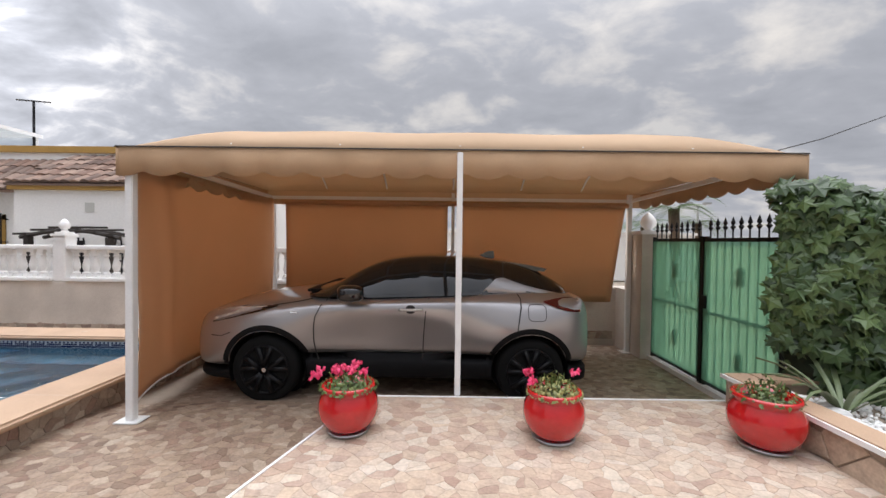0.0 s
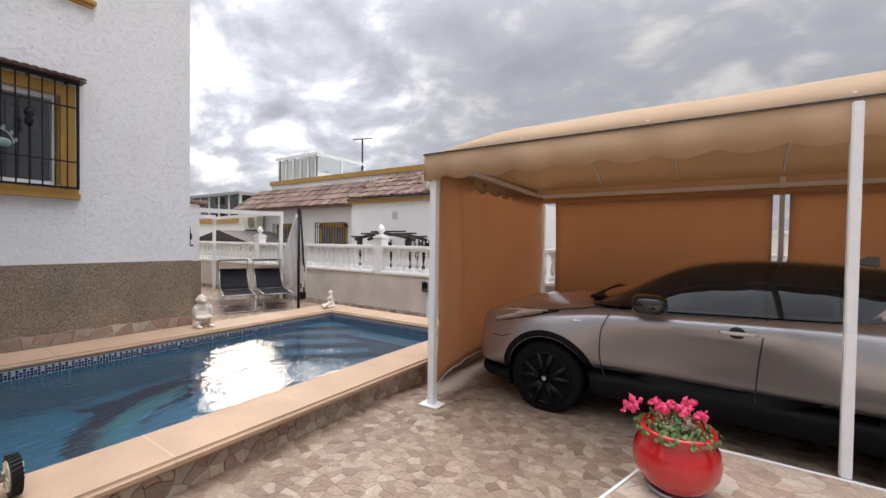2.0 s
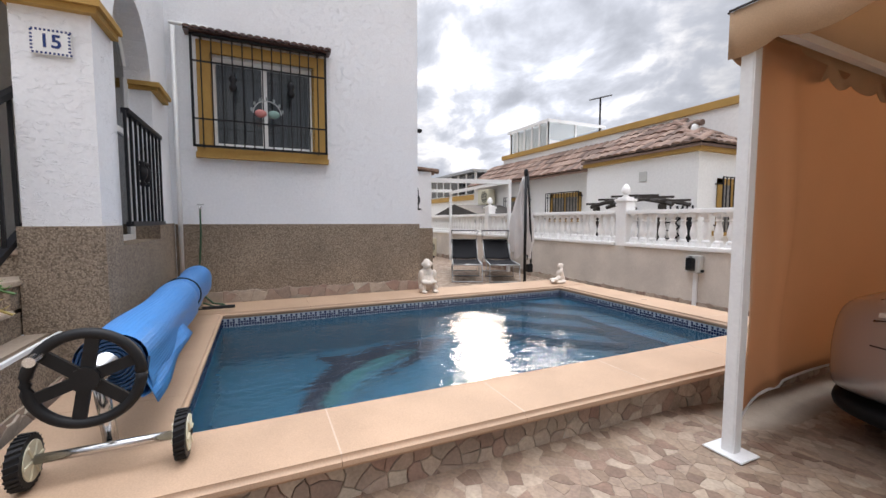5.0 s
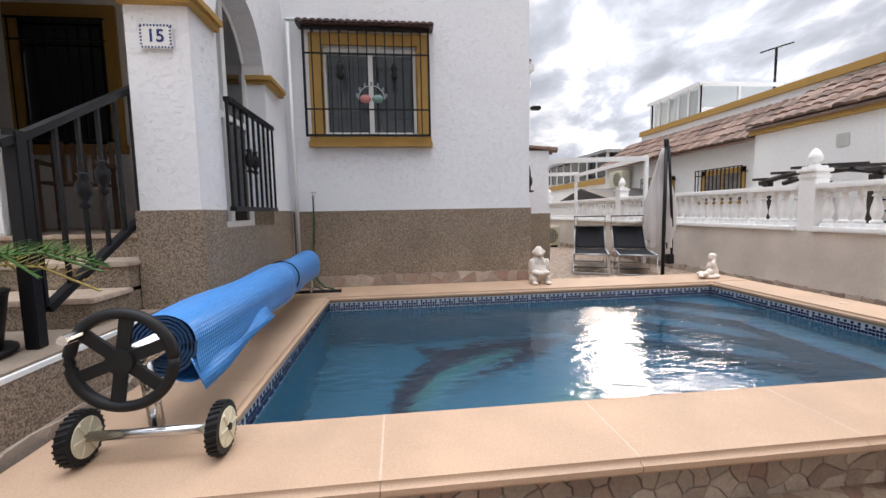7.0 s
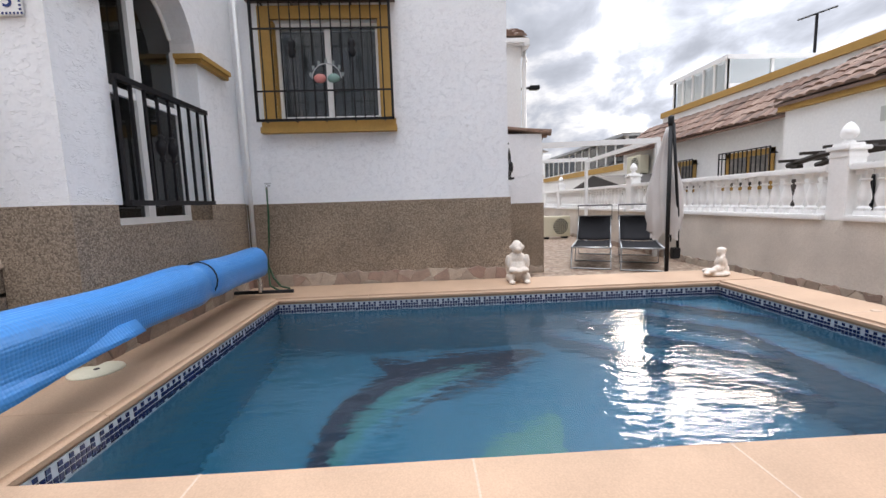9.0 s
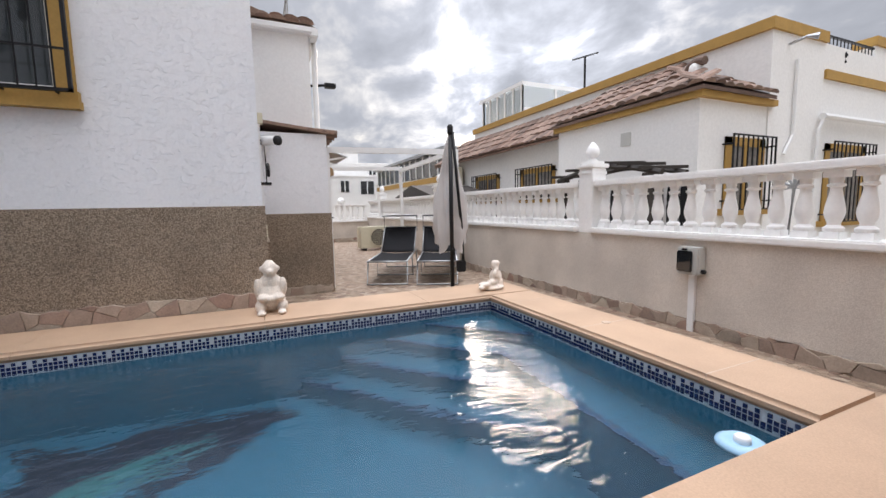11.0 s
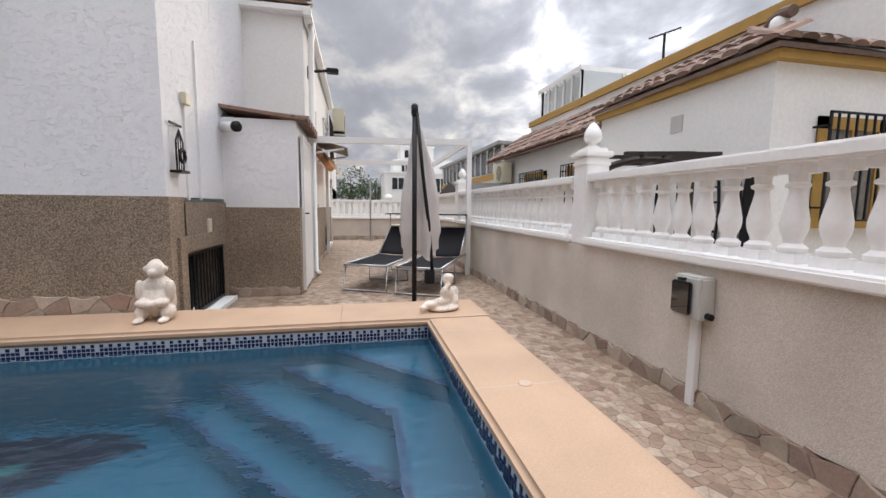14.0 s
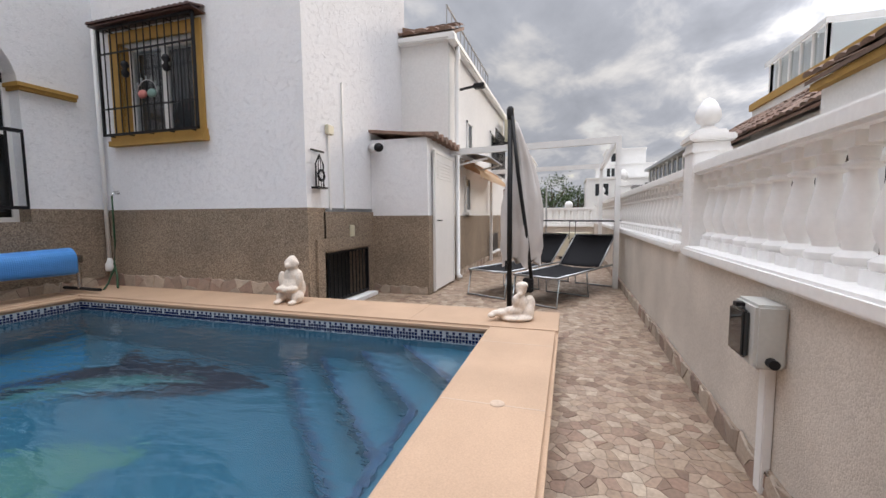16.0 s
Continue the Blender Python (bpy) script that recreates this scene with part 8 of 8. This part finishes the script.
part("trim", B((NX1 - 0.2, NX1 + 0.06, 11.93, 14.5, 3.02, 3.16)), M_OCHRE, nh, "ochre band under the balcony rail")
part("wall", B((NX1 - 0.3, NX1 + 0.01, 13.55, 14.5, 2.9, 3.75)), M_WHITE_N, nh)
part("trim", B((NX1 - 0.3, NX1 + 0.05, 13.5, 14.55, 3.75, 3.90)), M_OCHRE, nh)
part("trim", B((-9.12, NX1 + 0.09, NB - 0.09, NB, 2.475, 2.56), (NX1, NX1 + 0.09, NB, 10.6, 2.475, 2.56)), M_OCHRE, nh, "ochre band under the eave")
r1 = tile_roof("roof", "weathered clay tiles", NX0, -9.0, NY - 0.30, 2.50, 10.48, 3.32, "x", 4)
r2 = tile_roof("roof", "weathered clay tiles", -9.15, NX1 + 0.13, NB - 0.13, 2.60, 10.48, 3.44, "x", 5, hip1=1.61)
r3 = tile_roof("roof", "weathered clay tiles", NB - 0.13, 10.48, NX1 + 0.13, 2.60, NX1 - 1.48, 3.44, "y", 5, hip0=1.61)
for r_ in (r1, r2, r3):
    r_.parent = nh
    for key in ("category", "kind"):
        del r_[key]
ck = part("vent_cowl", L([(0.10, 0), (0.095, 0.22), (0.085, 0.27), (0.05, 0.31), (0.0, 0.32)], 14, (NX1 - 0.42, NB + 0.50, 2.80)), M_WHITE_N, nh, "rounded white roof vent", smooth=True)
part("cowl_tile", T([(NX1 - 0.56, NB + 0.50, 3.02), (NX1 - 0.50, NB + 0.50, 3.08), (NX1 - 0.40, NB + 0.50, 3.115), (NX1 - 0.28, NB + 0.48, 3.10)], [0.04, 0.065, 0.07, 0.06], 10), M_TILE_R, ck)
part("wall_vent", B((-7.55, -7.36, NB - 0.012, NB, 2.02, 2.22)), M_GREYP, nh, "grey square wall vent")


M_CURTG = material("curtained_glass", (0.22, 0.20, 0.18), 0.1, vary=0.35, scale=4, fine=12, bump=0)


def n_window(axis, at, a0, a1, z0, z1, bars, ochre=True):
    """A barred window of the neighbour's house; axis names the wall's normal."""
    sg = -1 if axis == "y" else 1
    def bx(u0, u1, d0, d1, q0, q1):
        return (u0, u1, at + sg * d0, at + sg * d1, q0, q1) if axis == "y" else (at + sg * d0, at + sg * d1, u0, u1, q0, q1)
    w = part("window", B(bx(a0, a1, 0.004, 0.012, z0, z1)), M_CURTG, nh, "curtained window behind an iron grille")
    part("frame", B(bx(a0, a0 + 0.13, 0.004, 0.03, z0, z1), bx(a1 - 0.13, a1, 0.004, 0.03, z0, z1), bx(a0, a1, 0.004, 0.03, z1 - 0.12, z1), bx((a0 + a1) / 2 - 0.03, (a0 + a1) / 2 + 0.03, 0.004, 0.028, z0, z1)), M_OCHRE if ochre else M_WOOD, w)
    part("sill", B(bx(a0 - 0.08, a1 + 0.08, 0.0, 0.10, z0 - 0.09, z0)), M_OCHRE, w)
    bm = B(bx(a0 - 0.05, a1 + 0.05, 0.14, 0.16, z0 - 0.02, z0), bx(a0 - 0.05, a1 + 0.05, 0.14, 0.16, z1 + 0.0, z1 + 0.02), *[bx(u, u + 0.02, d, 0.16, q0, q1) for u in (a0 - 0.05, a1 + 0.03) for d, q0, q1 in ((0.14, z0 - 0.02, z1 + 0.02), (0.0, z0 + 0.10, z0 + 0.12), (0.0, z1 - 0.12, z1 - 0.10))])
    for k in range(bars):
        u = a0 + (a1 - a0) * (k + 0.5) / bars
        add_box(bm, *bx(u - 0.008, u + 0.008, 0.142, 0.158, z0, z1))
    part("grille", bm, M_IRON, w, "black iron grille")


n_window("y", NY, -11.2, -9.9, 1.25, 1.98, 11)
n_window("y", NY, -13.5, -12.2, 1.25, 1.97, 10)
n_window("x", NX1, 9.55, 10.45, 1.0, 2.0, 8)
n_window("x", NX1 + 0.02, 12.1, 13.4, 0.75, 2.02, 10)
gtr = part("gutter", T([(NX1 + 0.10, 11.8, 2.42), (NX1 + 0.10, 14.4, 2.42)], 0.05, 8), M_WPVC, nh)
part("gutter_pipe", T([(NX1 + 0.10, 11.85, 2.40), (NX1 + 0.08, 11.75, 2.2), (NX1 + 0.06, 11.7, 0.5)], 0.026, 8), M_WPVC, nh)
part("pipe", T([(NX1 + 0.05, 11.1, 3.2), (NX1 + 0.05, 11.1, 2.1), (NX1 + 0.05, 10.9, 1.8)], 0.022, 8), M_WPVC, nh)
part("wall_lamp", T([(NX1 + 0.03, 10.9, 3.40), (NX1 + 0.22, 10.95, 3.45), (NX1 + 0.34, 11.0, 3.42)], [0.02, 0.02, 0.05], 8), M_ALU, nh)
brl = part("balcony_rail", bar((NX1, 11.93, 3.69), (NX1, 13.5, 3.69), 0.035, 0.03), M_IRON, nh, "black iron balcony railing")
for k in range(14):
    y = 11.95 + k * 0.115
    part("bar", T([(NX1, y, 3.16), (NX1, y, 3.68)], 0.009, 5), M_IRON, brl)
part("ornament", L([(0.01, 0.0), (0.04, 0.03), (0.02, 0.08), (0.05, 0.14), (0.02, 0.2), (0.01, 0.22)], 8, (NX1, 12.55, 3.32)), M_IRON, brl, smooth=True)
# glazed roof room
gb = thing("roof_conservatory", "white framed glazed room on the neighbouring roof", "conservatory", (0, 0, 0))
GX0, GX1, GY0, GY1, GZ0, GZ1 = -15.2, -12.93, 10.85, 13.3, 3.56, 4.62
M_SHEER = material("sheer_curtain", (0.80, 0.80, 0.79), 0.9, vary=0.05, bump=0)
translucent(M_SHEER, 0.5, (0.85, 0.85, 0.85))
part("roof_slab", B((GX0 - 0.1, GX1 + 0.1, GY0 - 0.08, GY1 + 0.1, GZ1, GZ1 + 0.02)), M_SHEER, gb, "translucent white roof sheet")
part("roof_edge", B((GX0 - 0.12, GX1 + 0.12, GY0 - 0.10, GY0 - 0.08, GZ1 - 0.02, GZ1 + 0.09), (GX1 + 0.10, GX1 + 0.12, GY0 - 0.08, GY1 + 0.1, GZ1 - 0.02, GZ1 + 0.09)), M_WPVC, gb)
for k in range(6):
    x = GX0 + (GX1 - GX0) * k / 5
    part("mullion", B((x - 0.035, x + 0.035, GY0 - 0.03, GY0 + 0.03, GZ0, GZ1)), M_WPVC, gb)
for k in range(3):
    y = GY0 + (GY1 - GY0) * k / 2
    part("mullion", B((GX1 - 0.035, GX1 + 0.035, y - 0.035, y + 0.035, GZ0, GZ1)), M_WPVC, gb)
    part("mullion", B((GX0 - 0.035, GX0 + 0.035, y - 0.035, y + 0.035, GZ0, GZ1)), M_WPVC, gb)
part("pane", B((GX0, GX1, GY0 - 0.004, GY0 + 0.004, GZ0 + 0.1, GZ1)), M_GLASS, gb)
part("pane", B((GX1 - 0.004, GX1 + 0.004, GY0, GY1, GZ0 + 0.45, GZ1)), M_GLASS, gb)
part("rail", B((GX0, GX1, GY0 - 0.02, GY0 + 0.02, GZ0 + 0.10, GZ0 + 0.25), (GX1 - 0.02, GX1 + 0.02, GY0, GY1, GZ0 + 0.05, GZ0 + 0.45)), M_WPVC, gb)
bm = bmesh.new()
rows = []
for k in range(81):
    x = GX0 + 0.05 + (GX1 - GX0 - 0.1) * k / 80
    d = 0.03 * math.sin(k * 0.9)
    rows.append((bm.verts.new((x, GY0 + 0.06 + d, GZ0 + 0.1)), bm.verts.new((x, GY0 + 0.06 + d, GZ1 - 0.05))))
for a, b in zip(rows, rows[1:]):
    bm.faces.new((a[0], b[0], b[1], a[1]))
part("curtain", bm, M_SHEER, gb, "white sheer curtain", smooth=True)
an = thing("roof_aerial", "thin television aerial on the neighbouring roof", "aerial", (-12.9, 13.2, 4.7))
part("mast", T([(0, 0, -1.2), (0, 0, 1.0)], 0.035, 6), M_IRON, an)
part("boom", T([(-0.35, -0.2, 1.0), (0.35, 0.2, 1.05)], 0.024, 5), M_IRON, an)
for k in range(6):
    part("element", T([(-0.3 + 0.12 * k - 0.05, -0.17 + 0.07 * k + 0.1, 1.0 + 0.008 * k), (-0.3 + 0.12 * k + 0.05, -0.17 + 0.07 * k - 0.1, 1.0 + 0.008 * k)], 0.008, 4), M_ALU, an)

# glazed terrace house further along
sr = thing("terrace_house", "white house with a long glazed balcony", "house", (0, 0, 0))
part("wall", B((-27.0, -17.0, 10.2, 15.0, -0.3, 2.35)), M_WHITE_N, sr)
part("wall", B((-27.0, -17.0, 12.0, 15.0, 2.35, 3.3)), M_WHITE_N, sr)
part("trim", B((-27.0, -16.95, 10.12, 10.25, 2.10, 2.32)), M_OCHRE, sr)
part("roof", B((-27.2, -16.8, 10.0, 15.0, 3.28, 3.40)), M_ALU, sr)
for k in range(13):
    x = -27.0 + k * 10.0 / 12
    part("mullion", B((x - 0.05, x + 0.05, 10.2, 10.28, 2.35, 3.28)), M_WPVC, sr)
    if k < 12:
        part("pane", B((x + 0.05, x + 0.78, 10.23, 10.24, 2.40, 3.25)), M_CARGLASS, sr)
gz = thing("garden_gazebo", "dark brown pitched gazebo roof behind the balustrade", "gazebo", (-13.5, 8.4, 0))
part("roof", P([(-1.9, 1.32), (0.0, 1.72), (1.9, 1.32), (1.9, 1.26), (-1.9, 1.26)], -0.9, 0.9, "y"), M_DARKWOOD, gz)
for x in (-1.7, 1.7):
    for y in (-0.8, 0.8):
        part("post", B((x - 0.04, x + 0.04, y - 0.04, y + 0.04, -0.35, 1.3)), M_DARKWOOD, gz)
ac3 = copy_thing(ac1, pose(-14.6, NY - 0.25, 1.72, 0, 0, 180))
tagged(ac3, "cream air conditioner unit hung on the neighbouring wall")
# rustic arbour and iron ornaments behind the balustrade
ar = thing("garden_arbour", "dark brown wooden arbour with curved beams", "arbour", (-7.08, 8.15, -0.35))
for x in (-0.80, 0.75):
    part("post", B((x - 0.05, x + 0.05, -0.05, 0.05, 0, 1.84)), M_DARKWOOD, ar)
for y in (0.0, 0.45):
    part("beam", T([(-0.95 + 1.9 * k / 10, y, 1.83 + 0.14 * math.sin(math.pi * k / 10)) for k in range(11)], 0.042, 6), M_DARKWOOD, ar)
for k in range(6):
    x = -0.85 + 1.65 * k / 5
    part("rafter", bar((x, -0.22, 1.89 + 0.13 * math.sin(math.pi * k / 5)), (x + 0.03, 0.62, 1.92 + 0.13 * math.sin(math.pi * k / 5)), 0.05, 0.04), M_DARKWOOD, ar)


def trellis(at, kind, label):
    t = thing("iron_trellis", label, "trellis", at, group="iron ornaments")
    top = 0.86
    for sg in (-1, 1):
        part("bar", T([(sg * (0.05 + 0.035 * math.sin(math.pi * k / 8)), 0, top * k / 8) for k in range(9)], 0.016, 6), M_IRON, t)
    if kind == "shield":
        part("plate", P([(-0.05, 0.05), (0.05, 0.05), (0.085, 0.4), (0.06, 0.8), (-0.06, 0.8), (-0.085, 0.4)], -0.006, 0.006, "y"), M_IRON, t)
    for k in range(5):
        z = 0.06 + k * 0.16
        if kind == "ladder":
            part("rung", T([(-0.08, 0, z), (0.08, 0, z)], 0.015, 6), M_IRON, t)
        elif kind == "cross":
            part("cross", T([(-0.075, 0, z), (0.075, 0, z + 0.15)], 0.013, 6), M_IRON, t)
            part("cross", T([(0.075, 0, z), (-0.075, 0, z + 0.15)], 0.013, 6), M_IRON, t)
    return t


trellis((-6.83, NB - 0.03, 0.62), "ladder", "black iron ladder-shaped ornament on the neighbouring wall")
trellis((-6.58, NB - 0.03, 0.62), "cross", "black iron ornament of crossed bars on the neighbouring wall")
trellis((-6.38, NB - 0.03, 0.62), "shield", "black iron leaf-shaped ornament on the neighbouring wall")
trellis((-7.62, NB - 0.03, 0.62), "shield", "black iron leaf-shaped ornament on the neighbouring wall")
pm = thing("palm_ornament", "grey cut metal palm tree ornament", "ornament", (-4.92, 8.45, -0.35))
part("trunk", T([(0.02, 0, 0), (-0.02, 0, 0.9), (0.02, 0, 1.58)], [0.035, 0.022, 0.015], 6), M_ALU, pm)
for k in range(7):
    a = radians(-20 + 220 * k / 6)
    part("frond", T([(0.02, 0, 1.58), (0.02 + 0.09 * math.cos(a), 0, 1.60 + 0.08 * math.sin(a)), (0.02 + 0.16 * math.cos(a), 0, 1.56 + 0.08 * math.sin(a))], [0.012, 0.016, 0.004], 5), M_ALU, pm)

# ---- far houses ----
def far_house(at, boxes, wins, label):
    h = thing("far_house", label, "house", at)
    for bx in boxes:
        part("wall", B(bx), M_WHITE_N, h)
        x0, x1, y0, y1, z0, z1 = bx
        part("parapet", B((x0 - 0.05, x1 + 0.08, y0 - 0.08, y1 + 0.08, z1, z1 + 0.12)), M_WHITE_N, h)
    for x, y, z, w, hh in wins:
        wd = part("window", B((x, x + 0.03, y, y + w, z, z + hh)), M_CARGLASS, h, "dark window")
        part("frame", B((x + 0.03, x + 0.06, y, y + 0.08, z, z + hh), (x + 0.03, x + 0.06, y + w - 0.08, y + w, z, z + hh), (x + 0.03, x + 0.06, y + w / 2 - 0.04, y + w / 2 + 0.04, z, z + hh)), M_WPVC, wd)
    return h


far_house((-40, 0, -0.3), [(-6, 0, 7.6, 16.5, 0, 4.3), (-6, -1.5, 8.6, 15.2, 4.3, 5.6), (-6, -2.5, 9.3, 12.5, 5.6, 7.0), (-6, 0.5, 16.5, 24, 0, 3.6)],
          [(0.0, 8.2, 2.9, 1.2, 1.0), (0.0, 10.2, 2.9, 0.9, 1.0), (0.0, 12.0, 2.7, 1.4, 1.2), (0.0, 14.3, 2.7, 1.4, 1.2), (-1.5, 9.2, 4.6, 0.8, 0.7), (-1.5, 13.2, 4.6, 0.8, 0.6), (-2.5, 9.6, 6.0, 1.0, 0.7), (0.5, 17.2, 2.0, 1.5, 1.0), (0.5, 20.0, 2.0, 1.5, 1.0), (0.5, 22.2, 2.0, 1.2, 1.0)], "white terraced house with flat roofs in the distance")
far_house((-34, 0, -0.3), [(-6, 0, 1.2, 3.4, 0, 5.6), (-6, 0.6, 0.0, 3.4, 0, 2.6)], [(0.0, 1.8, 3.2, 1.0, 1.0), (0.6, 1.8, 0.9, 1.0, 1.0), (0.0, 1.8, 4.5, 0.9, 0.7)], "narrow white house in the distance")
fr_ = tile_roof("roof", "clay tiles", 0.0, 3.4, -32.6, 2.35, -34.0, 2.9, "y", 4)
tagged(fr_, "small clay tile roof of a far house", "roof")
far_house((-30, 13, -0.3), [(-8, 0, 0, 9, 0, 3.3)], [(0.0, 1.0, 1.2, 1.4, 1.1), (0.0, 4.5, 1.2, 1.4, 1.1)], "low white house behind the garden")
far_house((4.0, 20, -0.3), [(-12, 8, 0, 6, 0, 2.2)], [(8.0, 1.0, 1.0, 1.2, 0.9)], "low white house across the street")
struct("wall_far", B((-33, -32.6, 2.0, 12.0, -0.3, 1.5)), M_WHITE_N, "white garden wall in the distance", "wall")


def bushy_tree(at, h, r, label, n=1400):
    t = thing("tree", label, "tree", at)
    part("trunk", T([(0, 0, 0), (0.1, 0.05, h * 0.35), (0.0, 0.1, h * 0.7)], [0.16, 0.11, 0.05], 8), M_BARK, t, smooth=True)
    for k in range(5):
        a = 6.283 * k / 5
        part("limb", T([(0.05, 0.05, h * 0.35), (math.cos(a) * r * 0.4, math.sin(a) * r * 0.4, h * 0.6), (math.cos(a) * r * 0.7, math.sin(a) * r * 0.7, h * 0.8)], [0.07, 0.05, 0.02], 6), M_BARK, t)
    items = []
    cl = [(rng.uniform(-1, 1) * r * 0.7, rng.uniform(-1, 1) * r * 0.7, h * rng.uniform(0.45, 0.95)) for k in range(14)]
    for k in range(n):
        c = cl[k % 14]
        items.append(((c[0] + rng.gauss(0, r * 0.2), c[1] + rng.gauss(0, r * 0.2), c[2] + rng.gauss(0, h * 0.07)), (rng.uniform(-1, 1), rng.uniform(-1, 1), rng.uniform(0, 1)), rng.uniform(0.08, 0.18), rng.uniform(0, 6)))
    me = leaf_sheet(items, OVAL)
    me.materials.append(M_IVY)
    q = new("crown", me)
    q.parent = t
    return t


bushy_tree((-44, 4.6, -0.3), 5.0, 2.0, "dark green tree between far houses")
bushy_tree((-46, 7.0, -0.3), 4.2, 1.8, "dark green tree between far houses")


def palm_tree(at, h, label):
    t = thing("palm_tree", label, "palm tree", at)
    part("trunk", T([(0, 0, 0), (0.05, 0, h * 0.5), (0, 0.05, h)], [0.20, 0.16, 0.18], 10), M_BARK, t, smooth=True)
    vs_, fs_ = [], []
    for k in range(26):
        a = 6.283 * k / 26 + rng.uniform(-0.1, 0.1)
        up_ = rng.uniform(-0.1, 1.1)
        for j in range(18):
            u = (j + 1) / 18
            q = Vector((math.cos(a) * 1.5 * u, math.sin(a) * 1.5 * u, h + 1.5 * (up_ * u - 1.0 * u * u)))
            for sg in (-1, 1):
                d = Vector((math.cos(a + sg), math.sin(a + sg), -0.2)) * 0.38 * math.sin(math.pi * (0.1 + 0.85 * u))
                i0 = len(vs_)
                vs_ += [tuple(q), tuple(q + Vector((math.cos(a), math.sin(a), 0)) * 0.05), tuple(q + d)]
                fs_.append((i0, i0 + 1, i0 + 2))
    me = bpy.data.meshes.new("crown")
    me.from_pydata(vs_, [], fs_)
    me.materials.append(M_PALM)
    q = new("crown", me)
    q.parent = t
    return t


palm_tree((13.4, 22.0, -0.3), 2.9, "palm tree in the street beyond the gate")
palm_tree((7.9, 14.5, -0.3), 3.0, "tall palm trunk beyond the gate")
palm_tree((9.6, 20.0, -0.3), 2.6, "young palm tree beyond the gate")
sl = thing("street_lamp", "grey twin-headed street lamp beyond the gate", "street lamp", (15.2, 25.0, -0.3))
part("pole", T([(0, 0, 0), (0, 0, 4.2)], 0.06, 8), M_ALU, sl)
part("arm", T([(-0.5, 0, 4.2), (0.5, 0, 4.2)], 0.04, 6), M_ALU, sl)
for x in (-0.55, 0.55):
    part("lamp_head", B((x - 0.22, x + 0.22, -0.12, 0.12, 4.2, 4.32), bevel=0.02), M_ALU, sl)
cb = thing("overhead_cable", "thin black overhead cable", "cable", (0, 0, 0))
part("wire", T([(2.95, 6.0, 2.35), (6, 7.0, 3.2), (14, 9.5, 6.0)], 0.008, 4), M_BLACKP, cb)
globe = thing("globe_lamp", "white globe garden lamp on a short post", "lamp", (-17.2, 6.2, -0.3))
part("post", T([(0, 0, 0), (0, 0, 1.55)], 0.03, 8), M_WPOST, globe)
bm = bmesh.new()
add_blob(bm, (0, 0, 1.66), 0.13)
part("globe", bm, M_WPVC, globe, smooth=True)

# floating dispenser in the pool's corner
fl = thing("pool_float", "pale blue round dispenser floating in the pool", "pool float", (-3.60, 5.44, 0.05))
M_FLOAT = material("pale_blue_plastic", (0.32, 0.52, 0.68), 0.35, vary=0.06, scale=12, fine=60, bump=0.02)
part("ring", L([(0.0, -0.03), (0.07, -0.035), (0.10, 0.0), (0.098, 0.025), (0.07, 0.042), (0.045, 0.032), (0.0, 0.032)], 24), M_FLOAT, fl, smooth=True)
part("cap", L([(0.0, 0.062), (0.025, 0.060), (0.032, 0.052), (0.034, 0.03)], 16), M_WPVC, fl, smooth=True)


# ---- paving stones, last ----
def on_floor(a, b, h):
    return (a, b, floor_z(a, b) - 0.003 + h)


cells = stone_cells(-3.05, 3.1, 0.3, 7.0, 0.112, 0.050, 0.0022, 31, warp=0.014)
cells = [p for p in cells if not (p[0][0] > SLAB_EDGE(p[0][1]) + 0.05 and p[0][1] < 3.70)]
lay_stones(floor_front, cells, on_floor, 0.0030, M_STONE, M_STONE_J, (-2.0, 3.0), 41)
lay_stones(floor_side, stone_cells(-16.3, -3.1, 6.08, 6.94, 0.070, 0.052, 0.0022, 32, warp=0.012), on_floor, 0.0030, M_STONE, M_STONE_J, (-4.2, 6.5), 42)
lay_stones(floor_terrace, stone_cells(-16.3, -6.64, 3.66, 6.08, 0.085, 0.06, 0.0025, 33, warp=0.014), on_floor, 0.0030, M_STONE, M_STONE_J, (-7.5, 5.5), 43)
edge = [(1, 0, 2.74), (0, -1, -0.2), (0, 1, 3.75)]
ln = math.hypot(1, 0.30)
edge.append((-1 / ln, 0.30 / ln, (1.01 + 0.30 * 2.45) / ln - 0.004))
cells = stone_cells(-2.4, 2.74, 0.2, 3.75, 0.130, 0.050, 0.0022, 34, edge, warp=0.016)
cells_b = stone_cells(-3.05, 2.6, -6.4, 0.29, 0.24, 0.15, 0.004, 35, warp=0.014)
cells_b = [p for p in cells_b if p[0][0] < SLAB_EDGE(p[0][1]) - 0.12]
lay_stones(floor_front, cells_b, on_floor, 0.0030, M_STONE, M_STONE_J, (-2.0, 0.0), 45, limit=0)
lay_stones(slab, cells, lambda a, b, h: (a, b, 0.236 + h), 0.0030, M_SLAB, M_SLAB_J, (0.3, 2.6), 44)
